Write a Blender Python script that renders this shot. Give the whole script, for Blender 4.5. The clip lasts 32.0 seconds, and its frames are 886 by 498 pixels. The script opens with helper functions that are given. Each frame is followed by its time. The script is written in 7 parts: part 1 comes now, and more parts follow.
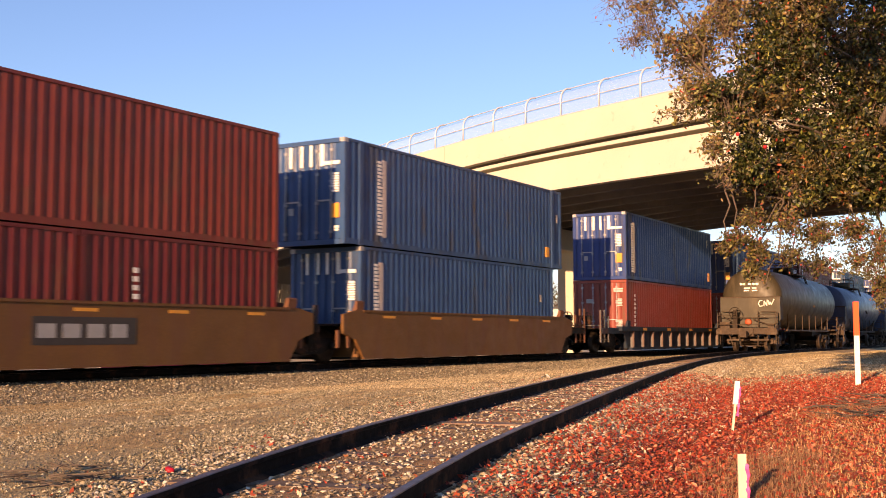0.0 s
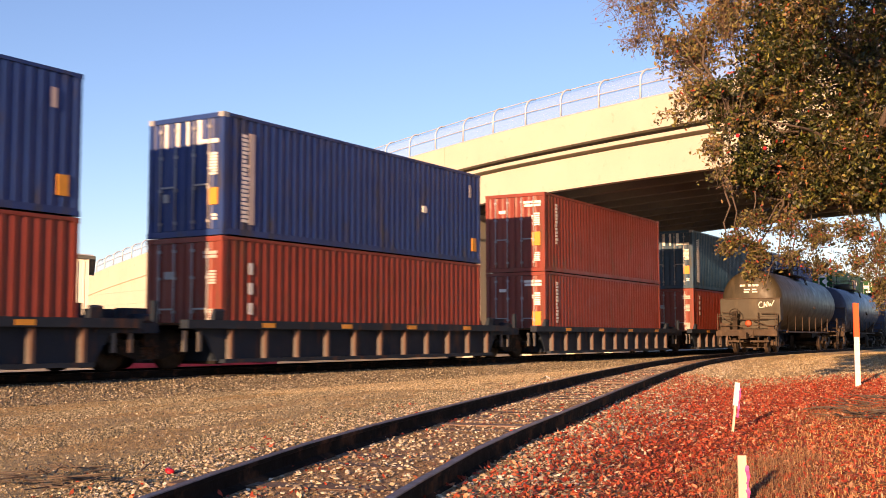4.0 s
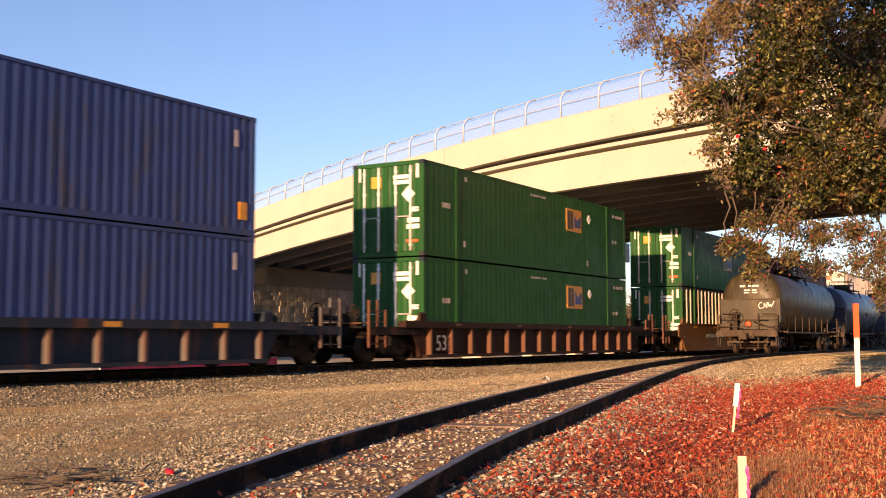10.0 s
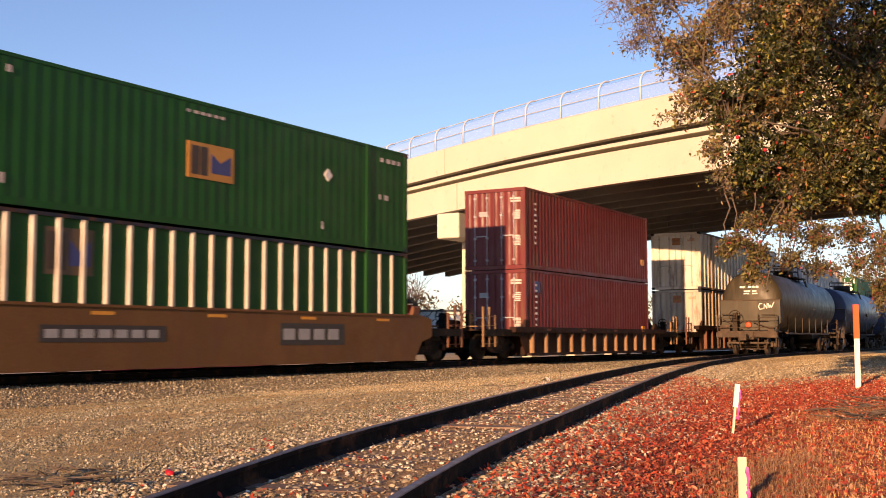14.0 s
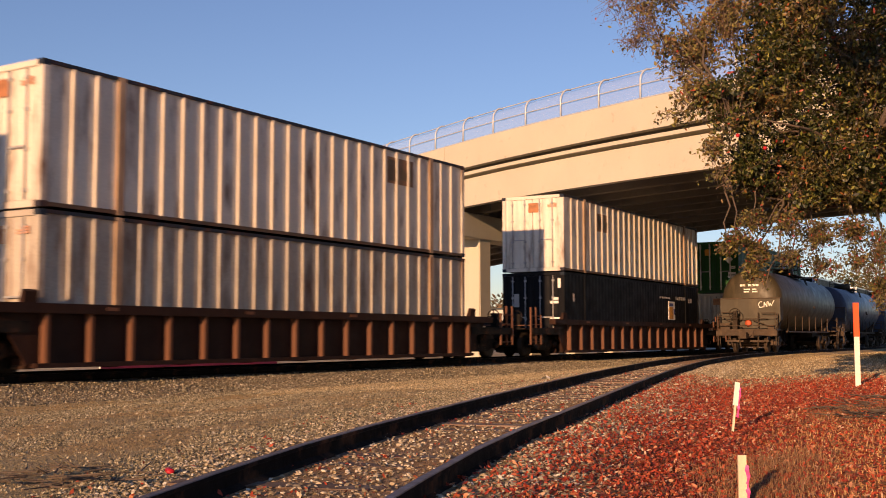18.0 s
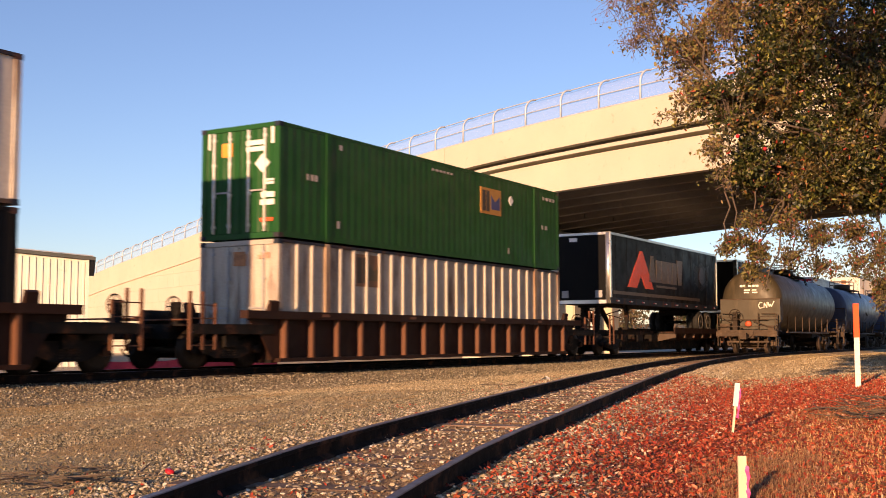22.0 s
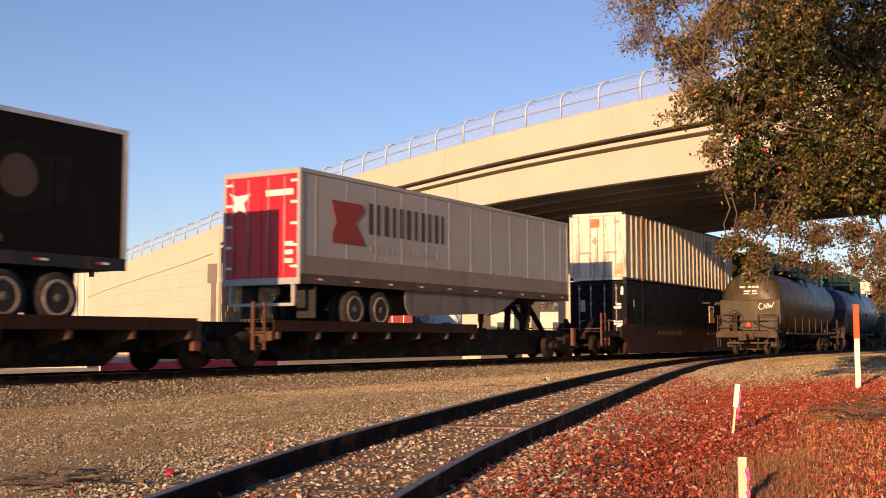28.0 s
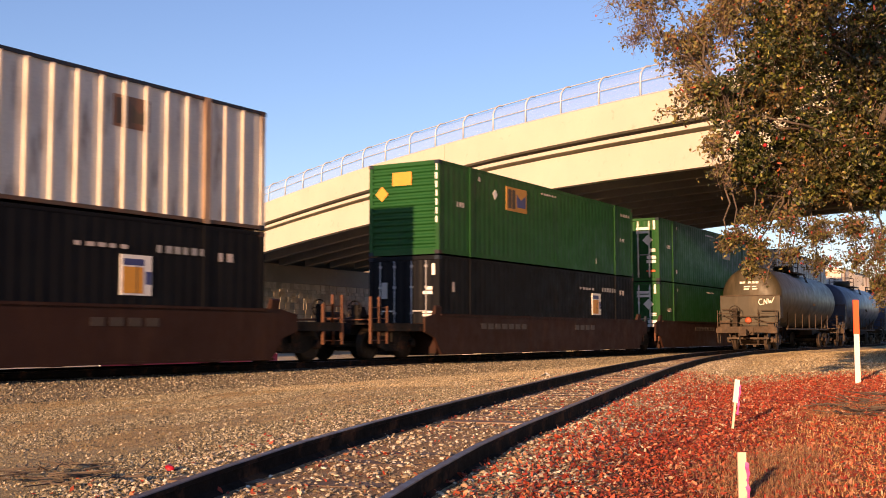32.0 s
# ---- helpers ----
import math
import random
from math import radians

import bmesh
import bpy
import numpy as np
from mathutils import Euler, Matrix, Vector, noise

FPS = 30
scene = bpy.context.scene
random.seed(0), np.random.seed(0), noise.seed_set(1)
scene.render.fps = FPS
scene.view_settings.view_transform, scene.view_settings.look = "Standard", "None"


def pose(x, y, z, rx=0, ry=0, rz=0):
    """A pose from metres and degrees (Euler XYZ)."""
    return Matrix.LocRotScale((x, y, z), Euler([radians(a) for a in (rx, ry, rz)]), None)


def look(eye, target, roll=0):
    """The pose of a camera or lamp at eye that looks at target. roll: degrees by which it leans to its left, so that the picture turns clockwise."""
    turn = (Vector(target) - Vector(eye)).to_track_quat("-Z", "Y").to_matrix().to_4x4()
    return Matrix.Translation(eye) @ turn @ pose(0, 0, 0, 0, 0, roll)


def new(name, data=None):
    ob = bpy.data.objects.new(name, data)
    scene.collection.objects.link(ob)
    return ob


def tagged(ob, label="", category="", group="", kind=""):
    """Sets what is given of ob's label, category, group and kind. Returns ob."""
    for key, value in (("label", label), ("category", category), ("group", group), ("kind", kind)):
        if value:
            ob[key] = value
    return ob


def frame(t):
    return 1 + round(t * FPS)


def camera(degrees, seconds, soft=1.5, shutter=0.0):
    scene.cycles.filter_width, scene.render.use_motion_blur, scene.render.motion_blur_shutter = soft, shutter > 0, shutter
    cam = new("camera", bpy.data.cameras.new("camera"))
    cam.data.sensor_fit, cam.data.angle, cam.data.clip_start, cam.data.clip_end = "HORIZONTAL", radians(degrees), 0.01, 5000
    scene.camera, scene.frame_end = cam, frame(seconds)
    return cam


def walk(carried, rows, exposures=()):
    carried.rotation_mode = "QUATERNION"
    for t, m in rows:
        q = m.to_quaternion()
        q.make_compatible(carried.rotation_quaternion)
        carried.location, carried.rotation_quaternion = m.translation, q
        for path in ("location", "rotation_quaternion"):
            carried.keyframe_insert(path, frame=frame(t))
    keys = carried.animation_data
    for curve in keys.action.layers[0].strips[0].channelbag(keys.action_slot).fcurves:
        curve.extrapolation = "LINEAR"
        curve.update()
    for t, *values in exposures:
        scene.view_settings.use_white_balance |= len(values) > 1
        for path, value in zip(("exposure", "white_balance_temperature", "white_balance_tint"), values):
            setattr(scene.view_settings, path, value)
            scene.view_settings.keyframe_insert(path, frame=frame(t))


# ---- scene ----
# Units: metres. x runs along the railway, away from the camera; y to the far side of it.
CAM_Z = 1.25
RAIL_Z = 0.563          # head of the main line's rails
TILT = [(0, -3.5), (0.5, -3.0), (1, -1.6), (3.5, -1.3), (5.5, 0), (11, 0.2), (12.5, 1.7), (14.5, 1.8), (16.5, 0.2),
        (18, -1.4), (19, -0.6), (20, -0.3), (23, 0), (24, -1.1), (25, 0), (27.5, 1.8), (30.5, 1.8), (31, 0.6), (31.4, -5.6), (32, -6.3)]
cam = camera(43.77, 32.0, soft=0.95, shutter=0.35)


def cam_pose(nudge):
    pitch = 4.648 + nudge * 0.0291
    return pose(0, 0, CAM_Z, 90 + pitch, 0, 31.628 - 90) @ pose(0, 0, 0, 0, 0, -0.103)


EXPOSE = [(t, v, 7100, 34) for t, v in ((0, 0.98), (3, 0.97), (6, 0.88), (8, 1.06), (9, 1.04), (10, 0.9), (11, 0.84), (12, 0.98), (14, 0.85), (17, 0.5), (18, 0.32), (19, 0.47), (20, 0.53), (21, 0.64), (23, 0.75), (24, 0.72), (25, 0.64), (28, 0.57), (29, 0.33), (30, 0.47), (31, 0.58), (32, 0.8))]
walk(cam, [(t, cam_pose(n)) for t, n in TILT], EXPOSE)

# ---- light: a low sun behind the camera, clear sky ----
SUN_EL, SUN_AZ = 10.0, 7.0
world = bpy.data.worlds.new("sky")
scene.world = world
world.use_nodes = True
wn = world.node_tree
sky = wn.nodes.new("ShaderNodeTexSky")
sky.sky_type = "NISHITA"
sky.sun_disc = False
sky.sun_elevation = radians(SUN_EL)
sky.sun_rotation = radians(270 - SUN_AZ)
sky.air_density, sky.dust_density, sky.ozone_density = 1.0, 0.15, 3.6
bg = wn.nodes["Background"]
bg.inputs["Strength"].default_value = 0.12
wn.links.new(sky.outputs["Color"], bg.inputs["Color"])
sun = new("sun", bpy.data.lights.new("sun", "SUN"))
sun.data.energy, sun.data.angle, sun.data.color = 5.0, radians(0.6), (1.0, 0.66, 0.32)
sun.matrix_world = look((-60, -60 * math.tan(radians(SUN_AZ)), 60 * math.tan(radians(SUN_EL))), (0, 0, 0))

# ---- plan of the tracks ----
NEAR_SIDE, BEND = 17.716, 0.00059      # near face of a 40-foot box at x = 15, curvature of the main line
HALF_BOX = 1.219


def main_at(s, off=0.0):
    """Place and heading on the main line's centre at distance s, off metres to its far side."""
    a = (s - 15) * BEND
    x, y = 15 + math.sin(a) / BEND, NEAR_SIDE + HALF_BOX + (1 - math.cos(a)) / BEND
    return x - math.sin(a) * off, y + math.cos(a) * off, a


SIDING = [(-14, -1.2), (-4, 1.75), (5.5, 4.6), (8, 5.33), (11.5, 6.2), (16, 7.4), (25, 9.85), (34, 12.1), (42, 13.8), (50, 15.0), (58, 15.75), (70, 16.2), (90, 16.9), (130, 20.4), (200, 31.0)]


def spline(pts, x):
    for i in range(len(pts) - 1):
        if x <= pts[i + 1][0] or i == len(pts) - 2:
            break
    def slope(k):
        a, b = pts[max(0, k - 1)], pts[min(len(pts) - 1, k + 1)]
        return (b[1] - a[1]) / (b[0] - a[0])
    (x0, y0), (x1, y1) = pts[i], pts[i + 1]
    h = x1 - x0
    u = (x - x0) / h
    return ((2 * u**3 - 3 * u**2 + 1) * y0 + (u**3 - 2 * u**2 + u) * h * slope(i)
            + (3 * u**2 - 2 * u**3) * y1 + (u**3 - u**2) * h * slope(i + 1))


def siding_y(x):
    return spline(SIDING, x)


def siding_z(x):
    """Head of the siding's rails."""
    return CAM_Z - 0.735 - 0.27 * math.exp(-max(-3, (x - 4.5)) / 5.5)


def smooth(a, b, x):
    u = min(1.0, max(0.0, (x - a) / (b - a)))
    return u * u * (3 - 2 * u)


def ground_z(x, y):
    """Height of the ground: gravel between the tracks, lower on the camera's side."""
    ys = siding_y(min(max(x, -14), 200))
    base = siding_z(x) - 0.166
    if y > ys:
        main = main_at(min(max(x, -200), 300))[1]
        u = smooth(ys + 1.2, main - 2.2, y)
        z = base * (1 - u) + (RAIL_Z - 0.48) * u
        if y > main + 2.5:
            z = RAIL_Z - 0.48 - 0.07 * smooth(main + 2.5, main + 8, y)
    else:
        d = ys - y
        z = base + 0.02 * smooth(0.75, 1.05, d) - 0.10 * smooth(1.2, 2.3, d) + (0.04 + 0.14 * smooth(8, 17, x)) * smooth(2.0, 5, d)
    return z + 0.02 * noise.noise(Vector((x * 0.5, y * 0.5, 0)))
# ---- materials ----
def nodes_of(name):
    m = bpy.data.materials.new(name)
    m.use_nodes = True
    return m, m.node_tree, m.node_tree.nodes["Principled BSDF"]


def add_noise(t, scale, detail=4, rough=0.55, coord="Object", stretch=None):
    tc = t.nodes.new("ShaderNodeTexCoord")
    out = tc.outputs[coord]
    if stretch:
        mp = t.nodes.new("ShaderNodeMapping")
        mp.inputs["Scale"].default_value = stretch
        t.links.new(out, mp.inputs["Vector"])
        out = mp.outputs["Vector"]
    n = t.nodes.new("ShaderNodeTexNoise")
    n.inputs["Scale"].default_value, n.inputs["Detail"].default_value, n.inputs["Roughness"].default_value = scale, detail, rough
    t.links.new(out, n.inputs["Vector"])
    return n.outputs["Fac"]


def ramp(t, fac, stops):
    r = t.nodes.new("ShaderNodeValToRGB")
    el = r.color_ramp.elements
    while len(el) < len(stops):
        el.new(0.5)
    for e, (p, c) in zip(el, stops):
        e.position, e.color = p, (*c, 1)
    t.links.new(fac, r.inputs["Fac"])
    return r.outputs["Color"]


def mix(t, fac, a, b, mode="MIX"):
    n = t.nodes.new("ShaderNodeMix")
    n.data_type, n.blend_type = "RGBA", mode
    for sock, v in ((n.inputs[0], fac), (n.inputs[6], a), (n.inputs[7], b)):
        if hasattr(v, "links"):
            t.links.new(v, sock)
        elif isinstance(v, (int, float)):
            sock.default_value = v
        else:
            sock.default_value = (*v, 1)
    return n.outputs[2]


def bump(t, b, fac, strength, distance):
    n = t.nodes.new("ShaderNodeBump")
    n.inputs["Strength"].default_value, n.inputs["Distance"].default_value = strength, distance
    t.links.new(fac, n.inputs["Height"])
    if b.inputs["Normal"].is_linked:
        t.links.new(b.inputs["Normal"].links[0].from_socket, n.inputs["Normal"])
    t.links.new(n.outputs["Normal"], b.inputs["Normal"])


def shade(c, k):
    return tuple(min(1, v * k) for v in c)


def surface(name, color, rough=0.6, metal=0.0, grain=40.0, patch=1.2, vary=0.25, dirt=None, dirt_amount=0.0, bumps=0.0, streak=False, lot=0.0):
    """A plain material with variation at two scales, optional dirt and relief."""
    m, t, b = nodes_of(name)
    c = ramp(t, add_noise(t, patch, 5), [(0.36, shade(color, 1 - vary)), (0.64, shade(color, 1 + vary))])
    c = mix(t, 0.4, c, ramp(t, add_noise(t, grain, 3), [(0.38, shade(color, 1 - vary)), (0.62, shade(color, 1 + vary))]))
    if lot:
        oi = t.nodes.new("ShaderNodeObjectInfo")
        c = mix(t, 1.0, c, ramp(t, oi.outputs["Random"], [(0.0, (1 - lot,) * 3), (1.0, (1 + lot,) * 3)]), "MULTIPLY")
    if dirt:
        f = add_noise(t, 2.2, 6, 0.65, stretch=(1.0, 1.0, 0.22) if streak else None)
        f = ramp(t, f, [(0.62 - 0.3 * dirt_amount, (0, 0, 0)), (0.72, (1, 1, 1))])
        c = mix(t, f, c, dirt)
    t.links.new(c, b.inputs["Base Color"])
    b.inputs["Metallic"].default_value = metal
    rr = ramp(t, add_noise(t, patch * 3, 4), [(0.3, (max(0.05, rough - 0.1),) * 3), (0.7, (min(1, rough + 0.12),) * 3)])
    t.links.new(rr, b.inputs["Roughness"])
    if bumps:
        bump(t, b, add_noise(t, grain, 4), bumps, 0.02)
    return m


RUST = (0.12, 0.05, 0.025)
GRIME = (0.05, 0.045, 0.04)


def paint(name, color, dirt=GRIME, amount=0.25, rough=0.45, vary=0.14, gloss=0.35):
    m = surface("paint_" + name, color, rough, 0.0, 25, 0.7, vary, dirt, amount, 0.05, True)
    m.node_tree.nodes["Principled BSDF"].inputs["Specular IOR Level"].default_value = gloss
    return m


M = dict(
    blue=paint("blue", (0.024, 0.068, 0.175)), navy=paint("navy", (0.021, 0.048, 0.165)), royal=paint("royal", (0.012, 0.040, 0.165)),
    teal=paint("teal", (0.021, 0.062, 0.115)), orange=paint("orange_red", (0.215, 0.039, 0.025), RUST),
    brick_red=paint("red", (0.164, 0.02952, 0.01968), RUST), maroon=paint("maroon", (0.123, 0.0164, 0.0164), RUST),
    green=paint("green", (0.007, 0.070, 0.0145), (0.012, 0.05, 0.02), 0.15, 0.55, 0.14, 0.2), white=paint("white", (0.62, 0.575, 0.50), RUST, 0.3, 0.5, 0.16), white_dirty=paint("white_dirty", (0.40, 0.36, 0.305), RUST, 0.45, 0.6, 0.22),
    frame_rust=paint("frame_rust", (0.36, 0.25, 0.165), RUST, 0.5, 0.6, 0.25), cream=paint("cream", (0.56, 0.50, 0.415), RUST, 0.2), charcoal=paint("charcoal", (0.006, 0.0067, 0.0088), (0.012, 0.011, 0.010), 0.2, 0.6),
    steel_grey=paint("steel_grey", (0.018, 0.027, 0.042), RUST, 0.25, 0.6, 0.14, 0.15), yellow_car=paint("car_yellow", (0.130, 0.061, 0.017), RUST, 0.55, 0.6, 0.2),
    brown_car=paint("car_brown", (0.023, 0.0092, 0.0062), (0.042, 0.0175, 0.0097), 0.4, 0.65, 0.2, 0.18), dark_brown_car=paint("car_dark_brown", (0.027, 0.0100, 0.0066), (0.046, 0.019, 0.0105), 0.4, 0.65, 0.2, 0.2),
    # steel_grey and brown_car hold the shade between ribs; rib paints are sunlit tones.
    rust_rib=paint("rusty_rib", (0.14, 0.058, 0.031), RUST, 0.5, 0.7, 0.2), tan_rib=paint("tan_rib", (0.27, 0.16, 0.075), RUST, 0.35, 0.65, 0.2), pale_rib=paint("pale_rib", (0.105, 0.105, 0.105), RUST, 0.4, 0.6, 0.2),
    tank_iron=surface("dusty_iron", (0.058, 0.039, 0.027), 0.8, 0.1, 30, 2, 0.35, (0.12, 0.08, 0.052), 0.3, 0.15),
    black_iron=surface("black_iron", (0.013, 0.011, 0.010), 0.7, 0.2, 30, 2, 0.35, RUST, 0.3, 0.15), wheel=surface("wheel_steel", (0.035, 0.026, 0.02), 0.6, 0.4, 30, 3, 0.3),
    trailer_black=paint("trailer_black", (0.007, 0.007, 0.0075), (0.011, 0.010, 0.0095), 0.1, 0.45, 0.06, 0.06), trailer_white=paint("trailer_white", (0.315, 0.338, 0.345), (0.28, 0.285, 0.28), 0.1, 0.4, 0.06), trailer_lower=paint("trailer_lower", (0.22, 0.20, 0.185), (0.16, 0.14, 0.12), 0.2, 0.6, 0.16), trailer_rail=paint("trailer_rail", (0.075, 0.056, 0.047), (0.05, 0.036, 0.03), 0.3, 0.6, 0.2), skirt_grey=paint("skirt_grey", (0.15, 0.148, 0.145), (0.085, 0.075, 0.066), 0.4, 0.6, 0.2),
    trailer_red=paint("trailer_red", (0.55, 0.02, 0.03), GRIME, 0.12, 0.35), aluminium=surface("aluminium", (0.55, 0.55, 0.54), 0.35, 0.85, 20, 1, 0.12),
    rubber=surface("rubber", (0.012, 0.012, 0.012), 0.85, 0, 40, 4, 0.2, (0.05, 0.042, 0.034), 0.2), rim_pale=surface("rim_pale", (0.26, 0.235, 0.19), 0.6, 0.1, 30, 4, 0.25, GRIME, 0.35), rim=surface("rim_grey", (0.11, 0.105, 0.10), 0.5, 0.1, 30, 4, 0.2, GRIME, 0.3),
    decal_white=surface("decal_white", (0.75, 0.74, 0.70), 0.5, 0, 30, 4, 0.08), decal_amber=surface("decal_amber", (0.66, 0.29, 0.03), 0.5, 0, 30, 4, 0.08),
    decal_ochre=surface("decal_ochre", (0.46, 0.215, 0.035), 0.5, 0, 30, 4, 0.12), decal_orange=surface("decal_orange", (0.85, 0.10, 0.02), 0.5, 0, 30, 4, 0.08), decal_red=surface("decal_red", (0.45, 0.012, 0.02), 0.5, 0, 30, 4, 0.08),
    rail_brown=paint("rail_brown", (0.075, 0.05, 0.036), RUST, 0.5, 0.65, 0.2), lock_steel=surface("lock_steel", (0.34, 0.34, 0.34), 0.5, 0.1, 40, 3, 0.2), bank_earth=surface("bank_earth", (0.34, 0.25, 0.14), 0.95, 0, 2.0, 0.12, 0.3, (0.20, 0.16, 0.08), 0.35, 0.5), decal_faint=surface("decal_faint", (0.55, 0.30, 0.20), 0.6, 0, 30, 4, 0.2), decal_stain=surface("decal_stain", (0.34, 0.14, 0.055), 0.6, 0, 30, 6, 0.35), decal_rust=surface("decal_rust", (0.42, 0.075, 0.025), 0.6, 0, 30, 4, 0.2), decal_maroon=surface("decal_maroon", (0.24, 0.016, 0.022), 0.5, 0, 30, 4, 0.1), decal_dull=surface("decal_dull", (0.04, 0.026, 0.019), 0.5, 0, 30, 4, 0.1), decal_pale=surface("decal_pale", (0.48, 0.42, 0.39), 0.5, 0, 30, 4, 0.1), decal_grey=surface("decal_grey", (0.30, 0.30, 0.30), 0.5, 0, 30, 4, 0.1), decal_dark=surface("decal_dark", (0.03, 0.025, 0.025), 0.5, 0, 30, 4, 0.1),
    decal_gold=surface("decal_gold", (0.10, 0.064, 0.03), 0.5, 0, 30, 4, 0.1), decal_blue=surface("decal_blue", (0.03, 0.045, 0.17), 0.5, 0, 30, 4, 0.1),
    decal_brown=surface("decal_brown", (0.19, 0.085, 0.04), 0.5, 0, 30, 4, 0.1), decal_pink=surface("decal_pink", (0.85, 0.08, 0.30), 0.5, 0, 30, 4, 0.1),
    # Rail sides are rust taken almost to black for the shade on them.
    rail_head=surface("rail_head", (0.14, 0.11, 0.10), 0.45, 0.6, 60, 3, 0.2), rail_side=surface("rail_rust_shaded", (0.011, 0.007, 0.006), 0.9, 0.0, 40, 3, 0.35, RUST, 0.3, 0.2),
    tie_dark=surface("tie_tarred", (0.030, 0.024, 0.019), 0.9, 0, 60, 3, 0.35, (0.07, 0.055, 0.045), 0.2, 0.3, lot=0.3),
    tie=surface("tie_wood", (0.15, 0.10, 0.07), 0.9, 0, 60, 3, 0.35, (0.2, 0.17, 0.14), 0.3, 0.4, lot=0.3),
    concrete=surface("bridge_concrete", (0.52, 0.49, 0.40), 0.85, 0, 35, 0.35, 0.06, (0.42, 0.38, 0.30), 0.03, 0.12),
    # Darkened copy of the bridge concrete: shade under the deck is in the colour.
    concrete_dark=surface("shade_tone_concrete", (0.16, 0.15, 0.13), 0.85, 0, 20, 0.4, 0.12, (0.2, 0.17, 0.14), 0.2, 0.12),
    block=surface("wall_block", (0.31, 0.275, 0.215), 0.9, 0, 14, 1.0, 0.3, (0.2, 0.17, 0.13), 0.2, 0.5, lot=0.25), joint=surface("joint_dark", (0.15, 0.135, 0.11), 0.9), tank_blue=paint("tank_blue", (0.045, 0.06, 0.105), (0.03, 0.028, 0.026), 0.4, 0.4, 0.25),
    galvanised=surface("galvanised", (0.50, 0.55, 0.61), 0.5, 0.2, 40, 3, 0.15), siding=surface("building_siding", (0.62, 0.62, 0.56), 0.6, 0, 20, 0.6, 0.06, (0.5, 0.45, 0.38), 0.1),
    roof_dark=surface("roof_edge", (0.06, 0.07, 0.07), 0.6, 0.2, 10, 1, 0.2), tank=paint("tank_black", (0.040, 0.034, 0.023), (0.085, 0.068, 0.044), 0.35, 0.48, 0.2, 0.28),
    stake_wood=surface("stake_wood", (0.72, 0.60, 0.42), 0.8, 0, 80, 6, 0.12, None, 0, 0.2), stake_white=surface("stake_white", (0.80, 0.76, 0.70), 0.7, 0, 60, 6, 0.06),
    twig=surface("twig_bark", (0.15, 0.105, 0.08), 0.85, 0, 60, 8, 0.2), bark=surface("bark", (0.10, 0.075, 0.055), 0.9, 0, 50, 6, 0.35, None, 0, 0.6), netting=surface("netting", (0.22, 0.025, 0.085), 0.7, 0, 30, 2, 0.25),
)
for dull in ("rail_side", "black_iron", "wheel"):
    M[dull].node_tree.nodes["Principled BSDF"].inputs["Specular IOR Level"].default_value = 0.15
for dull in ("charcoal",):
    M[dull].node_tree.nodes["Principled BSDF"].inputs["Specular IOR Level"].default_value = 0.10
# ---- mesh helpers ----
def bx(bm, x0, x1, y0, y1, z0, z1):
    vs = [bm.verts.new((x, y, z)) for x in (x0, x1) for y in (y0, y1) for z in (z0, z1)]
    for f in ((0, 1, 3, 2), (4, 6, 7, 5), (0, 4, 5, 1), (2, 3, 7, 6), (0, 2, 6, 4), (1, 5, 7, 3)):
        bm.faces.new([vs[i] for i in f])
    return vs


def prism(bm, pts, axis, a, b):
    """A polygon pts (2D) pushed along an axis from a to b."""
    def v(p, d):
        return {"x": (d, p[0], p[1]), "y": (p[0], d, p[1]), "z": (p[0], p[1], d)}[axis]
    A, B = [bm.verts.new(v(p, a)) for p in pts], [bm.verts.new(v(p, b)) for p in pts]
    n = len(pts)
    bm.faces.new(A), bm.faces.new(B[::-1])
    for i in range(n):
        bm.faces.new((A[i], B[i], B[(i + 1) % n], A[(i + 1) % n]))
    bmesh.ops.recalc_face_normals(bm, faces=bm.faces[:])


def tube(bm, p0, p1, r0, r1=None, n=10, caps=True):
    p0, p1 = Vector(p0), Vector(p1)
    r1 = r0 if r1 is None else r1
    z = (p1 - p0).normalized()
    x = z.orthogonal().normalized()
    y = z.cross(x)
    A, B = [], []
    for i in range(n):
        a = 2 * math.pi * i / n
        d = x * math.cos(a) + y * math.sin(a)
        A.append(bm.verts.new(p0 + d * r0)), B.append(bm.verts.new(p1 + d * r1))
    for i in range(n):
        f = bm.faces.new((A[i], A[(i + 1) % n], B[(i + 1) % n], B[i]))
        f.smooth = n > 6
    if caps:
        bm.faces.new(A[::-1]), bm.faces.new(B)


def lathe(bm, prof, axis="y", n=20, at=(0, 0, 0)):
    """Turn a profile (distance along the axis, radius) about an axis."""
    rings = []
    for d, r in prof:
        ring = []
        for i in range(n):
            a = 2 * math.pi * i / n
            c, s = r * math.cos(a), r * math.sin(a)
            p = {"x": (d, c, s), "y": (c, d, s), "z": (c, s, d)}[axis]
            ring.append(bm.verts.new((p[0] + at[0], p[1] + at[1], p[2] + at[2])))
        rings.append(ring)
    for A, B in zip(rings, rings[1:]):
        for i in range(n):
            f = bm.faces.new((A[i], A[(i + 1) % n], B[(i + 1) % n], B[i]))
            f.smooth = True
    bm.faces.new(rings[0][::-1]), bm.faces.new(rings[-1])
    bmesh.ops.recalc_face_normals(bm, faces=bm.faces[:])


